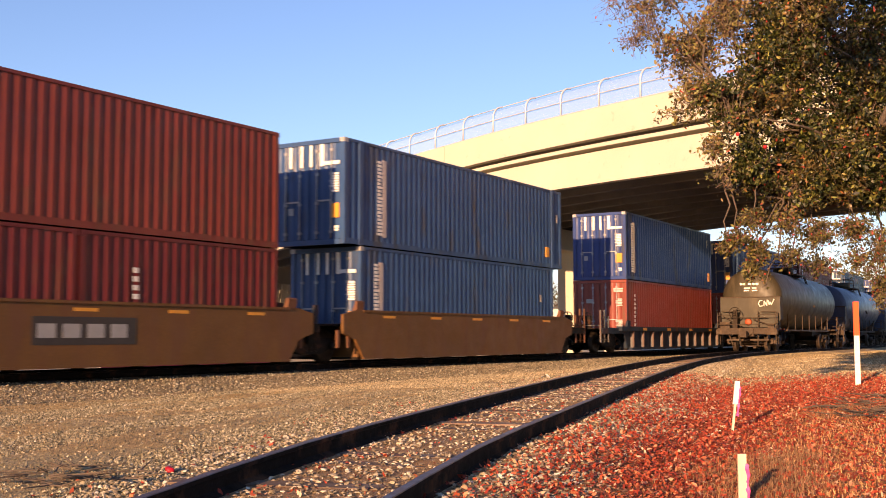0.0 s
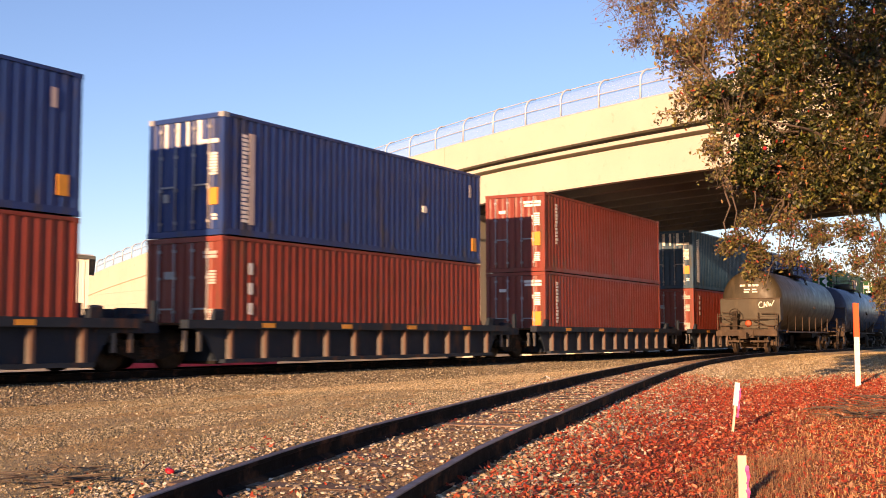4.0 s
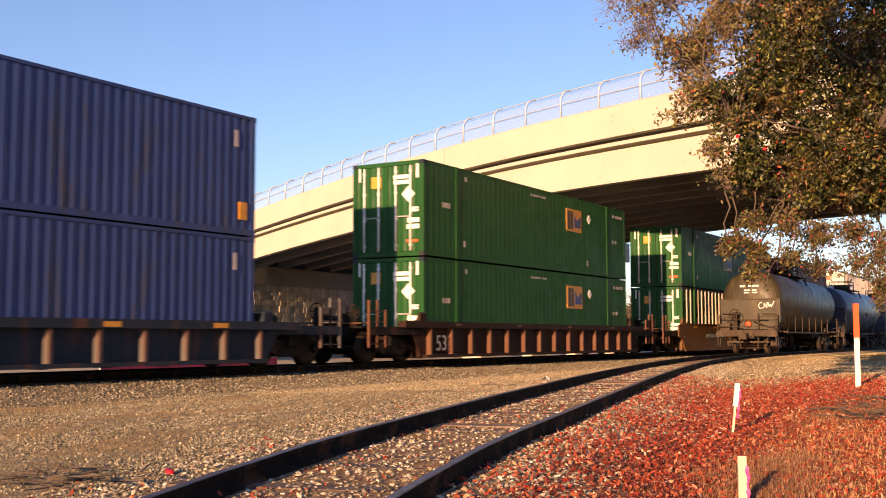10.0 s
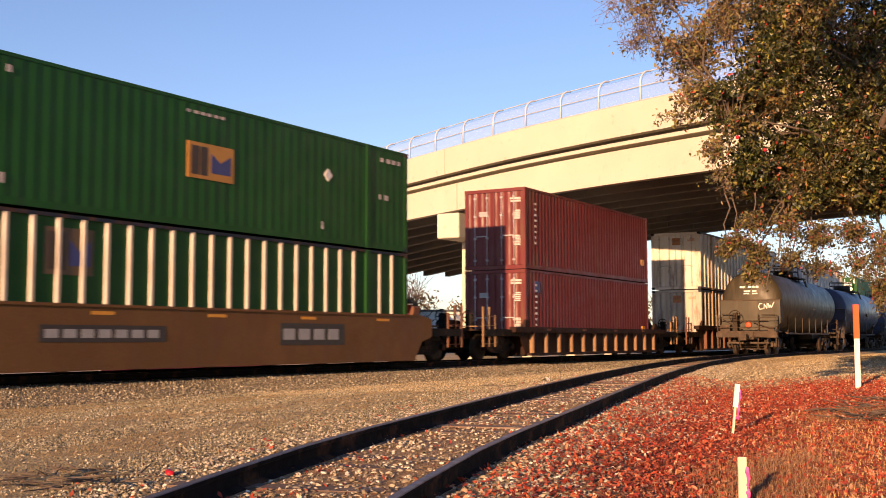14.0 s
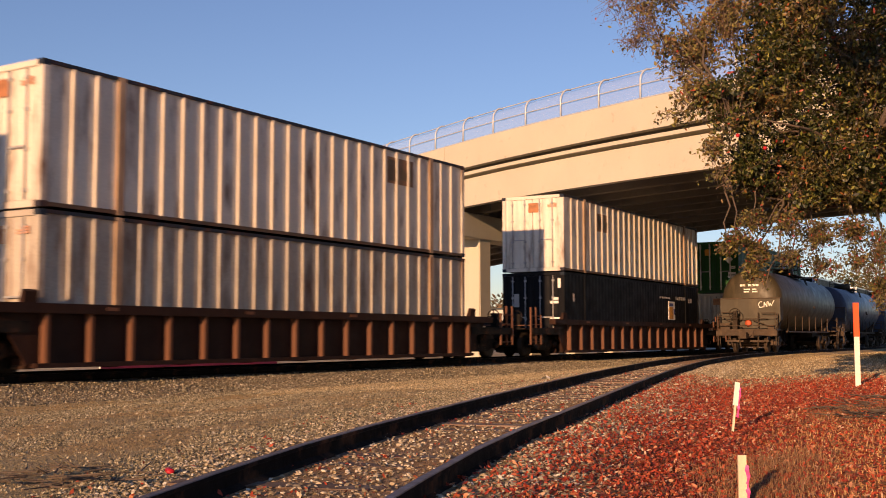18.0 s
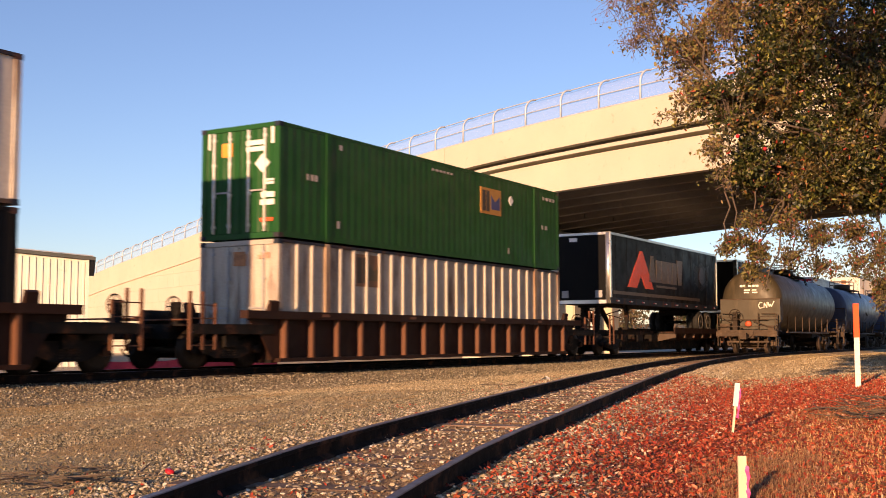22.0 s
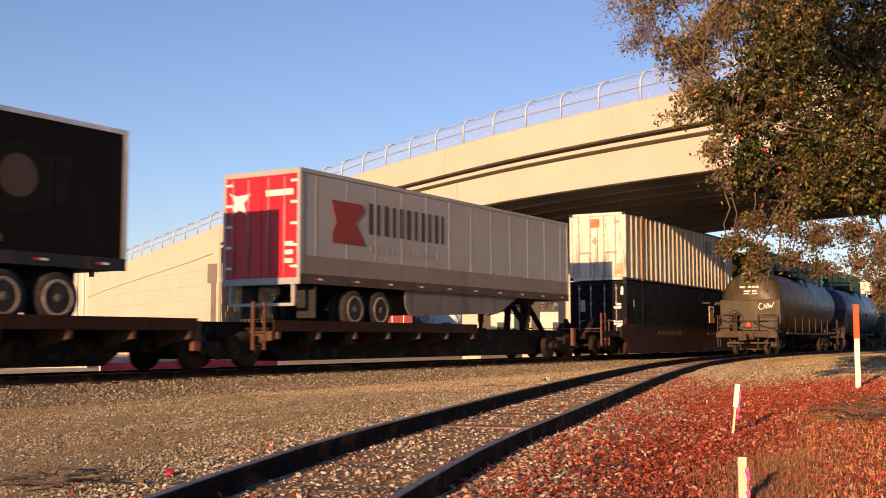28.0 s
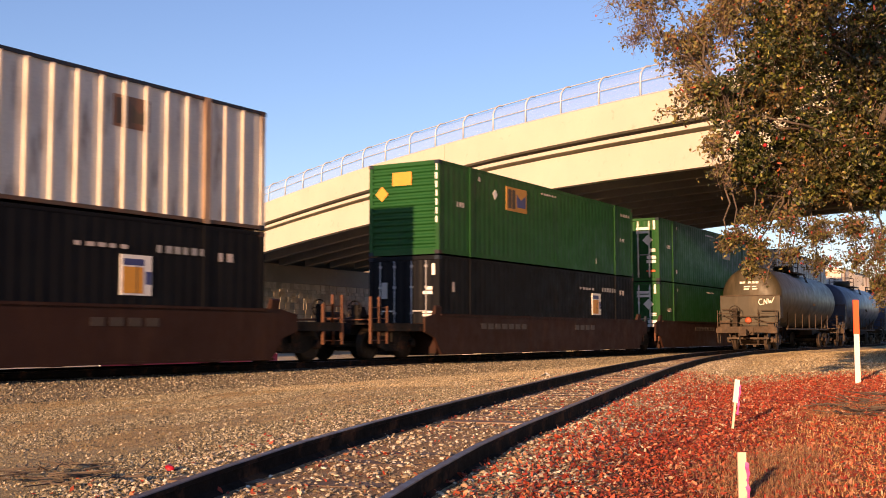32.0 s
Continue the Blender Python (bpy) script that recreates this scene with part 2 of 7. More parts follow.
def pipe(bm, pts, r, n=8):
    """A bent tube through pts that lie in one upright plane."""
    pts = [Vector(p) for p in pts]
    side = None
    rings = []
    for i, p in enumerate(pts):
        d = (pts[min(i + 1, len(pts) - 1)] - pts[max(i - 1, 0)]).normalized()
        if side is None:
            far = pts[-1] - pts[0]
            side = Vector((-far.y, far.x, 0)).normalized()
        up = d.cross(side)
        rings.append([bm.verts.new(p + side * (r * math.cos(k * 2 * math.pi / n)) + up * (r * math.sin(k * 2 * math.pi / n))) for k in range(n)])
    for A, B in zip(rings, rings[1:]):
        for k in range(n):
            bm.faces.new((A[k], A[(k + 1) % n], B[(k + 1) % n], B[k])).smooth = True
    bm.faces.new(rings[0]), bm.faces.new(rings[-1][::-1])
    bmesh.ops.recalc_face_normals(bm, faces=bm.faces[:])


def strip(bm, rows, thick=None):
    """A sheet through rows of points."""
    vs = [[bm.verts.new(p) for p in r] for r in rows]
    for A, B in zip(vs, vs[1:]):
        for i in range(len(A) - 1):
            bm.faces.new((A[i], A[i + 1], B[i + 1], B[i]))


def part(name, bm, material, parent, label="", at=None):
    me = bpy.data.meshes.new(name)
    bm.to_mesh(me)
    bm.free()
    me.materials.append(M[material] if isinstance(material, str) else material)
    ob = new(name, me)
    ob.parent = parent
    if at is not None:
        ob.location = at
    if label:
        ob["label"] = label
    if name in ("marking", "end_marking", "lettering", "stencil", "chalk_strokes", "sub_line", "door_marking"):
        ob["kind"] = "stuff"
    return ob


def part_of(name, make, material, parent, label="", at=None):
    bm = bmesh.new()
    make(bm)
    return part(name, bm, material, parent, label, at)


def again(ob, at, parent=None):
    """The same piece once more, on the same mesh."""
    o = ob.copy()
    scene.collection.objects.link(o)
    o.location = at
    if parent:
        o.parent = parent
    return o


def thing(name, label, category, group="", at=(0, 0, 0), rz=0.0):
    e = new(name)
    e.empty_display_size = 0.3
    e.location = at
    e.rotation_euler = (0, 0, rz)
    return tagged(e, label, category, group)


def box_part(name, parent, material, *dims, label=""):
    bm = bmesh.new()
    bx(bm, *dims)
    return part(name, bm, material, parent, label)
# ---- ground ----
def axis_steps(lo, hi, near0, near1, fine, far):
    pts, v = [], near0
    while v < near1:
        pts.append(v)
        v += fine
    step, v = fine, near1
    while v < hi:
        pts.append(v)
        step = min(far, step * 1.18)
        v += step
    pts.append(hi)
    step, v, left = fine, near0, []
    while v > lo:
        step = min(far, step * 1.18)
        v -= step
        left.append(max(v, lo))
    return left[::-1] + pts


def ground_material():
    m, t, b = nodes_of("ground_gravel_and_soil")
    at = t.nodes.new("ShaderNodeAttribute")
    at.attribute_name = "zone"
    sep = t.nodes.new("ShaderNodeSeparateColor")
    t.links.new(at.outputs["Color"], sep.inputs["Color"])
    fine = add_noise(t, 55, 5, 0.75)
    mid = add_noise(t, 6, 5, 0.6)
    big = add_noise(t, 0.45, 4)
    grit = ramp(t, fine, [(0.36, (0.11, 0.085, 0.042)), (0.46, (0.36, 0.29, 0.155)), (0.56, (0.55, 0.455, 0.255)), (0.66, (0.74, 0.66, 0.45))])
    tan = ramp(t, fine, [(0.36, (0.37, 0.258, 0.115)), (0.64, (0.60, 0.435, 0.205))])
    gravel = mix(t, ramp(t, big, [(0.46, (0, 0, 0)), (0.54, (1, 1, 1))]), grit, tan)
    gravel = mix(t, 0.5, gravel, ramp(t, mid, [(0.38, (0.55, 0.55, 0.55)), (0.62, (1.3, 1.28, 1.22))]), "MULTIPLY")
    soil = ramp(t, fine, [(0.38, (0.15, 0.042, 0.018)), (0.52, (0.42, 0.105, 0.036)), (0.65, (0.58, 0.22, 0.08))])
    dry = ramp(t, mid, [(0.38, (0.22, 0.10, 0.036)), (0.62, (0.54, 0.27, 0.10))])
    far = ramp(t, add_noise(t, 0.3, 4), [(0.35, (0.34, 0.29, 0.21)), (0.65, (0.46, 0.40, 0.30))])
    c = mix(t, sep.outputs["Red"], gravel, soil)
    c = mix(t, sep.outputs["Green"], c, dry)
    c = mix(t, sep.outputs["Blue"], c, far)
    t.links.new(c, b.inputs["Base Color"])
    b.inputs["Roughness"].default_value = 0.95
    bump(t, b, mid, 0.6, 0.06)
    bump(t, b, fine, 1.0, 0.06)
    return m


def leaf_zone(x, y):
    d = siding_y(min(max(x, -14), 200)) - y
    return smooth(0.9, 2.6, d + 0.7 * noise.noise(Vector((x * 0.6, y * 0.6, 3)))) * (1 - smooth(19.5, 23, x - 0.25 * (d - 4) + 1.5 * noise.noise(Vector((x * 0.4, y * 0.4, 7)))))


def grass_zone(x, y):
    d = siding_y(min(max(x, -14), 200)) - y
    return smooth(2.7, 3.7, d + 0.9 * noise.noise(Vector((x * 0.5, y * 0.5, 11)))) * (1 - smooth(12.5, 15, x + 1.5 * noise.noise(Vector((x * 0.4, y * 0.4, 21)))))


def build_ground():
    xs = axis_steps(-1500, 3500, -2, 34, 0.3, 160)
    ys = axis_steps(-1800, 1800, -8, 22, 0.3, 160)
    verts, faces, zone = [], [], []
    for x in xs:
        for y in ys:
            near = abs(x) < 160 and abs(y) < 160
            z = ground_z(x, y) if near else 0.15
            if not near:
                z = 0.12
            verts.append((x, y, z))
            far = smooth(main_at(min(max(x, -200), 300))[1] + 2, main_at(min(max(x, -200), 300))[1] + 4, y)
            red = leaf_zone(x, y) if near else 0.0
            if near and y < siding_y(min(max(x, -14), 200)) - 1.2:
                red = max(red, 0.15 * smooth(17, 22, x) * (0.7 + 0.6 * noise.noise(Vector((x * 0.3, y * 0.5, 5)))))
            if near and abs(y - siding_y(min(max(x, -14), 200))) < 0.8 and x < 40:
                red = max(red, 0.35)
            zone.append((red, grass_zone(x, y) if near and x < 24 else 0.0, far, 1.0))
    n = len(ys)
    for i in range(len(xs) - 1):
        for j in range(n - 1):
            faces.append((i * n + j, (i + 1) * n + j, (i + 1) * n + j + 1, i * n + j + 1))
    me = bpy.data.meshes.new("ground")
    me.from_pydata(verts, [], faces)
    for p in me.polygons:
        p.use_smooth = True
    col = me.color_attributes.new("zone", "FLOAT_COLOR", "POINT")
    for i, z in enumerate(zone):
        col.data[i].color = z
    me.materials.append(ground_material())
    return tagged(new("ground", me), "gravel yard with dry soil and fallen red leaves", "ground", kind="structure")


ground = build_ground()

# ---- tracks ----
RAIL_PROFILE = [(-0.075, -0.17), (0.075, -0.17), (0.07, -0.155), (0.012, -0.13), (0.012, -0.045), (0.036, -0.035), (0.036, -0.006), (0.03, 0.0), (-0.03, 0.0), (-0.036, -0.006), (-0.036, -0.035), (-0.012, -0.045), (-0.012, -0.13), (-0.07, -0.155)]


def rail(name, path, parent, off):
    """A rail along path (x, y, z, heading), off metres to one side."""
    bm = bmesh.new()
    rings = []
    for x, y, z, a in path:
        nx, ny = -math.sin(a), math.cos(a)
        rings.append([bm.verts.new((x + nx * (off + p), y + ny * (off + p), z + h)) for p, h in RAIL_PROFILE])
    n = len(RAIL_PROFILE)
    for A, B in zip(rings, rings[1:]):
        for i in range(n):
            f = bm.faces.new((A[i], B[i], B[(i + 1) % n], A[(i + 1) % n]))
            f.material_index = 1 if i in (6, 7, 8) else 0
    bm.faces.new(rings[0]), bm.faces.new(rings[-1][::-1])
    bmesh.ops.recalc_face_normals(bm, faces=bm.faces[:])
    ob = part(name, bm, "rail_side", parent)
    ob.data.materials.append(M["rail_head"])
    return ob


def track_path(s0, s1, step, f):
    n = int((s1 - s0) / step)
    return [f(s0 + (s1 - s0) * i / n) for i in range(n + 1)]


def main_pose(s):
    x, y, a = main_at(s)
    return x, y, RAIL_Z, a


def siding_pose(x):
    a = math.atan2(siding_y(x + 0.3) - siding_y(x - 0.3), 0.6)
    return x, siding_y(x), siding_z(x), a


def build_track(name, label, f, s0, s1, tie_len, bed):
    e = thing(name, label, "railway track")
    e["kind"] = "structure"
    path = track_path(s0, s1, 1.5, f)
    for off in (-0.753, 0.753):
        rail("rail", path, e, off)
    return e


def tie_pieces(e, f, s0, s1, step=0.55, half=1.3, m="tie"):
    bm = bmesh.new()
    bx(bm, -0.11, 0.11, -half, half, -0.18, 0.0)
    for v in bm.verts:
        v.co += Vector((random.uniform(-0.008, 0.008), random.uniform(-0.03, 0.03), random.uniform(-0.005, 0.005)))
    first, s = None, s0
    while s < s1:
        x, y, z, a = f(s)
        if first is None:
            first = part("tie", bm, m, e)
            o = first
        else:
            o = again(first, (0, 0, 0))
        o.location = (x, y, z - 0.158 + random.uniform(-0.015, 0.006))
        o.rotation_euler = (0, random.uniform(-0.01, 0.01), a + random.uniform(-0.03, 0.03))
        s += step + random.uniform(-0.04, 0.04)


main_track = build_track("main_track", "main line with dark rusty rails on ballast", main_pose, -40, 330, 2.6, True)
siding_track = build_track("siding_track", "curved siding with rusty rails and worn wooden ties", siding_pose, -12, 190, 2.6, False)


def ballast_bed():
    """Stone shoulder that carries the main line."""
    bm = bmesh.new()
    rows = []
    for x, y, z, a in track_path(-60, 330, 2.0, main_pose):
        nx, ny = -math.sin(a), math.cos(a)
        row = []
        for off, h in ((-2.9, -0.52), (-2.05, -0.38), (-1.3, -0.21), (-0.62, -0.175), (0.5, -0.16), (1.3, -0.16), (1.75, -0.27), (2.6, -0.5)):
            w = 0.03 * noise.noise(Vector((x * 1.3, off * 3, 1)))
            row.append((x + nx * (off + w * 3), y + ny * (off + w * 3), z + h + w))
        rows.append(row)
    strip(bm, rows)
    bmesh.ops.recalc_face_normals(bm, faces=bm.faces[:])
    for f in bm.faces:
        f.smooth = True
    m, t, b = nodes_of("ballast_stone")
    f = add_noise(t, 30, 5, 0.7)
    t.links.new(ramp(t, f, [(0.3, (0.12, 0.085, 0.045)), (0.5, (0.33, 0.24, 0.13)), (0.75, (0.55, 0.43, 0.27))]), b.inputs["Base Color"])
    b.inputs["Roughness"].default_value = 0.95
    bump(t, b, f, 1.0, 0.05)
    part("ballast", bm, m, main_track)


ballast_bed()

# ---- the road bridge ----
BP, BU = Vector((58.02, 42.0)), Vector((-0.4069, -0.9135))      # a point of its near face, and the way along it towards the siding
BN = Vector((0.9135, -0.4069))                                  # across, away from the camera
CROWN = [(-120, 1.6), (-90, 4.2), (-57.5, 6.95), (-50.8, 7.5), (-29.2, 8.95), (-24.2, 9.38), (-12, 10.2), (0, 10.82), (7.5, 11.0), (14.2, 11.10), (20, 11.08), (26, 10.98), (45, 10.5), (70, 9.5), (110, 7.0)]
BRIDGE_W = 23.0
A_LEFT, A_RIGHT = -23.2, 62.0


def crown(a):
    return CAM_Z + spline(CROWN, a)


def bpt(a, w, z):
    p = BP + BU * a + BN * w
    return (p.x, p.y, z)


def sweep(bm, a0, a1, prof, step=2.0):
    """A closed cross-section (w, dz) carried along the bridge; dz counts from the parapet's top."""
    n = max(2, int(abs(a1 - a0) / step))
    rings = []
    for i in range(n + 1):
        a = a0 + (a1 - a0) * i / n
        rings.append([bm.verts.new(bpt(a, w, crown(a) + dz)) for w, dz in prof])
    k = len(prof)
    for A, B in zip(rings, rings[1:]):
        for i in range(k):
            bm.faces.new((A[i], B[i], B[(i + 1) % k], A[(i + 1) % k]))
    bm.faces.new(rings[0]), bm.faces.new(rings[-1][::-1])
    bmesh.ops.recalc_face_normals(bm, faces=bm.faces[:])


def quad_box(bm, a0, a1, w0, w1, z0, z1):
    vs = [bm.verts.new(bpt(a, w, z)) for a in (a0, a1) for w in (w0, w1) for z in (z0, z1)]
    for f in ((0, 1, 3, 2), (4, 6, 7, 5), (0, 4, 5, 1), (2, 3, 7, 6), (0, 2, 6, 4), (1, 5, 7, 3)):
        bm.faces.new([vs[i] for i in f])
    bmesh.ops.recalc_face_normals(bm, faces=bm.faces[:])


def build_bridge():
    e = thing("road_bridge", "cream concrete road bridge over the railway with a curved fence", "bridge")
    e["kind"] = "structure"
    # parapets in lengths between open joints
    cuts = [A_LEFT - 95, -60, -41.7, A_LEFT, 9.6, 30, 48, A_RIGHT]
    for w0, side in ((0.0, 1), (BRIDGE_W, -1)):
        for c0, c1 in zip(cuts, cuts[1:]):
            bm = bmesh.new()
            pr = [(0, 0), (0.3, 0), (0.34, -0.35), (0.45, -1.05), (0.45, -1.48), (0.0, -1.48)]
            sweep(bm, c0 + 0.02, c1 - 0.02, [(w0 + side * w, dz) for w, dz in pr])
            part("parapet", bm, "concrete", e)
    bm = bmesh.new()
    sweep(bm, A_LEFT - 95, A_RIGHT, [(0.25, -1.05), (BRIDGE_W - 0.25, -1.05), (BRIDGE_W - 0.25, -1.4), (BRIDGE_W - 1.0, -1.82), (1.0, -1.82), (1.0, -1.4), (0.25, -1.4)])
    # Deck takes the darkened copy, with the shade below it in the colour.
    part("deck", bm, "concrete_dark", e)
    # edge ledge between parapet and outer girder, then the girders
    bm = bmesh.new()
    sweep(bm, A_LEFT, A_RIGHT, [(0.10, -1.72), (1.1, -1.72), (1.1, -1.90), (0.10, -1.90)])
    part("deck_edge", bm, "concrete", e)
    n = 10
    for k in range(n):
        w = 0.32 + (BRIDGE_W - 1.1) * k / (n - 1)
        for c0, c1 in ((A_LEFT + 0.5, 10.38), (10.46, A_RIGHT)):
            bm = bmesh.new()
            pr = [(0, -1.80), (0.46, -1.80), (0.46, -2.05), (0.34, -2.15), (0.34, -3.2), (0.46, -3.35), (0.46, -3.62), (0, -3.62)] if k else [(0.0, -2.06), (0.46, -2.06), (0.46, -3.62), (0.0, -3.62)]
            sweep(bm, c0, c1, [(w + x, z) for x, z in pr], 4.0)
            # Only the outer girder keeps the sunlit tone; inner ones are coloured for shade.
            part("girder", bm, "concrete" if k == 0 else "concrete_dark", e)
    # bent between the spans, and one beyond the siding
    def bent(x0, x1, y0, z1):
        bm = bmesh.new()
        bx(bm, x0, x1, y0, y0 + 1.5, z1 - 1.45, z1)
        bmesh.ops.bevel(bm, geom=bm.edges[:], offset=0.05, segments=1, affect="EDGES")
        part("pier_cap", bm, "concrete", e)
        k = 0
        x = x0 + 2.6
        while x < x1 - 0.8:
            bm = bmesh.new()
            bx(bm, x, x + 1.35, y0 + 0.12, y0 + 1.38, ground_z(x, y0) - 0.3, z1 - 1.45)
            bmesh.ops.bevel(bm, geom=[ed for ed in bm.edges if abs(ed.verts[0].co.z - ed.verts[1].co.z) > 1], offset=0.06, segments=2, affect="EDGES")
            part("pier_column", bm, "concrete", e)
            x += 6.6
    bent(54.2, 80.0, 32.3, CAM_Z + 7.30)
    bent(41.5, 68.0, 2.5, CAM_Z + 7.25)
    # fence: posts that curve inwards at the top, rails and wire mesh
    post = None
    m, t, b = nodes_of("wire_mesh")
    b.inputs["Base Color"].default_value = (0.55, 0.56, 0.56, 1)
    b.inputs["Alpha"].default_value = 0.22
    b.inputs["Roughness"].default_value = 0.5
    ARC = [(0, 0), (0, 0.8)] + [(0.6 * (1 - math.cos(q)), 0.85 + 0.67 * math.sin(q)) for q in (math.pi / 2 * k / 10 for k in range(1, 11))] + [(0.68, 1.535)]

    def hoop(a, w, rz, r=0.05):
        bm = bmesh.new()
        pts = ARC
        z = crown(a)
        pipe(bm, [bpt(a, w + w0, z + z0) for w0, z0 in pts], r)
        return part("fence_post", bm, "galvanised", e)
    for k in range(-36, 23):
        hoop(k * 2.8365, 0.12, 0)
    for w, h in ((0.12, 0.72), (0.12, 0.06), (0.8, 1.555)):
        bm = bmesh.new()
        a = -102.0
        while a < 61:
            tube(bm, bpt(a, w, crown(a) + h), bpt(a + 2.8365, w, crown(a + 2.8365) + h), 0.03, n=6)
            a += 2.8365
        part("fence_rail", bm, "galvanised", e)
    bm = bmesh.new()
    rows = []
    a = -102.0
    while a < 62:
        rows.append([bpt(a, w, crown(a) + h) for w, h in ((w + 0.22, h - 0.1 * (h > 0.6)) for w, h in ARC)])
        a += 2.8365
    strip(bm, rows)
    part("fence_mesh", bm, m, e, "thin chain-link mesh")
    return e


bridge = build_bridge()


def brought_near(e, k=0.8805):
    """The bridge was planned with its fence posts 2.84 m apart; they are 2.50 m apart, so all of it is drawn in to that size."""
    eye = Matrix.Translation((0, 0, CAM_Z))
    m = eye @ Matrix.Diagonal((k, k, k, 1)) @ eye.inverted()
    for o in e.children_recursive:
        o.data.transform(m)


brought_near(bridge)


def abutment():
    """Retaining wall of the ramp, and the block-faced abutment under the deck's end."""
    e = thing("retaining_wall", "cream block retaining wall of the bridge ramp", "wall")
    e["kind"] = "structure"
    bm = bmesh.new()
    n = 34
    rows = []
    a0, a1 = A_LEFT - 95, A_LEFT - 0.6
    for i in range(n + 1):
        a = a0 + (a1 - a0) * i / n
        rows.append((a, crown(a) - 1.5))
    vs = []
    for a, z in rows:
        vs.append([bm.verts.new(bpt(a, w, zz)) for w, zz in ((0.10, -0.5), (0.10, z), (1.2, z), (1.2, -0.5))])
    for A, B in zip(vs, vs[1:]):
        for i in range(4):
            bm.faces.new((A[i], B[i], B[(i + 1) % 4], A[(i + 1) % 4]))
    bm.faces.new(vs[0]), bm.faces.new(vs[-1][::-1])
    bmesh.ops.recalc_face_normals(bm, faces=bm.faces[:])
    part("wall_core", bm, "joint", e)
    # facing panels
    a = a1
    proto = {}
    while a > a1 - 62:
        z = -0.2
        zt = crown(a - 1.2) - 1.62
        row = 0
        while z < zt - 0.15:
            h = min(1.22, zt - z)
            bm = bmesh.new()
            aa = a - (0.75 if row % 2 else 0)
            quad_box(bm, aa - 1.495, aa - 0.005, 0.02, 0.11, z + 0.006, z + h - 0.006)
            part("facing_panel", bm, "concrete", e)
            z += h
            row += 1
        a -= 1.5
    bm = bmesh.new()
    sweep(bm, A_LEFT - 95, A_LEFT - 1.3, [(-0.1, -1.5), (0.3, -1.5), (0.3, -2.15), (-0.1, -2.15)])
    part("coping", bm, "concrete", e)
    # end pilaster at the deck
    bm = bmesh.new()
    quad_box(bm, A_LEFT - 1.3, A_LEFT + 0.05, -0.04, 0.16, -0.2, crown(A_LEFT) - 1.5)
    part("pilaster", bm, "concrete", e)
    bm = bmesh.new()
    quad_box(bm, A_LEFT - 1.5, A_LEFT + 0.3, -0.06, 0.2, crown(A_LEFT) - 4.75, crown(A_LEFT) - 4.4)
    part("pilaster_cap", bm, "concrete", e)
    # block wall that runs beside the line under the deck
    p = BP + BU * (A_LEFT + 0.25)
    x0, y0 = p.x + 0.3, p.y
    zt = CAM_Z + 4.7
    turn = Matrix.Translation((x0, y0, 0)) @ Matrix.Rotation(radians(4.6), 4, "Z") @ Matrix.Translation((-x0, -y0, 0))

    def turned(name, bm, m):
        bmesh.ops.transform(bm, matrix=turn, verts=bm.verts[:])
        part(name, bm, m, e)
    bm = bmesh.new()
    bx(bm, x0, x0 + 27, y0 + 0.15, y0 + 1.2, -0.3, zt)
    turned("abutment_core", bm, "joint")
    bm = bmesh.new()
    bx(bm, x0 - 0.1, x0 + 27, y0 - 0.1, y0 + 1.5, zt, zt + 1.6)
    # Seat below the deck gets the shade-toned concrete too.
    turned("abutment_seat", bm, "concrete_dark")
    rnd = random.Random(4)
    z = 0.0
    while z < zt - 0.1:
        h = min(rnd.choice((0.3, 0.45, 0.6)), zt - z)
        x = x0
        while x < x0 + 26.5:
            w = rnd.uniform(0.4, 0.95)
            bm = bmesh.new()
            d = rnd.uniform(0.0, 0.09)
            bx(bm, x + 0.012, x + w - 0.012, y0 + d, y0 + 0.17, z + 0.012, z + h - 0.012)
            turned("block", bm, "block")
            x += w
        z += h
    brought_near(e)


abutment()
# ---- freight containers ----
MOVERS = []             # (thing, distance along the line at the start, height of its base over the rails)


def ride(ob, s, z=0.0):
    MOVERS.append((ob, s, z))
    x, y, a = main_at(s)
    ob.matrix_world = pose(x, y, RAIL_Z + z, 0, 0, math.degrees(a))
    return ob


def corrugated(bm, x0, x1, z0, z1, y, depth, pitch=0.278, out=-1):
    """Folded sheet in the plane of y; depth is folded inwards."""
    n = max(2, round((x1 - x0) / pitch))
    p = (x1 - x0) / n
    pts = []
    for i in range(n):
        x = x0 + i * p
        pts += [(x, y), (x + 0.27 * p, y), (x + 0.5 * p, y - out * depth), (x + 0.77 * p, y - out * depth)]
    pts.append((x1, y))
    vs = [(bm.verts.new((a, b, z0)), bm.verts.new((a, b, z1))) for a, b in pts]
    for A, B in zip(vs, vs[1:]):
        bm.faces.new((A[0], B[0], B[1], A[1]) if out < 0 else (A[0], A[1], B[1], B[0]))


def bars(bm, x, y, z, along, count, w, h, gap, out=0.004, seed=0):
    """Small raised bars that stand for writing. along: 'z' (one over the other) or 'x' on a side; 'y' on an end."""
    rnd = random.Random(seed)
    for i in range(count):
        ww = w * rnd.uniform(0.6, 1.0)
        if along == "z":
            bx(bm, x, x + ww, y - out, y + 0.001, z - i * (h + gap) - h, z - i * (h + gap))
        elif along == "x":
            bx(bm, x + i * (w + gap), x + i * (w + gap) + ww, y - out, y + 0.001, z - h, z)
        else:
            bx(bm, x - out, x + 0.001, y, y + ww, z - i * (h + gap) - h, z - i * (h + gap))


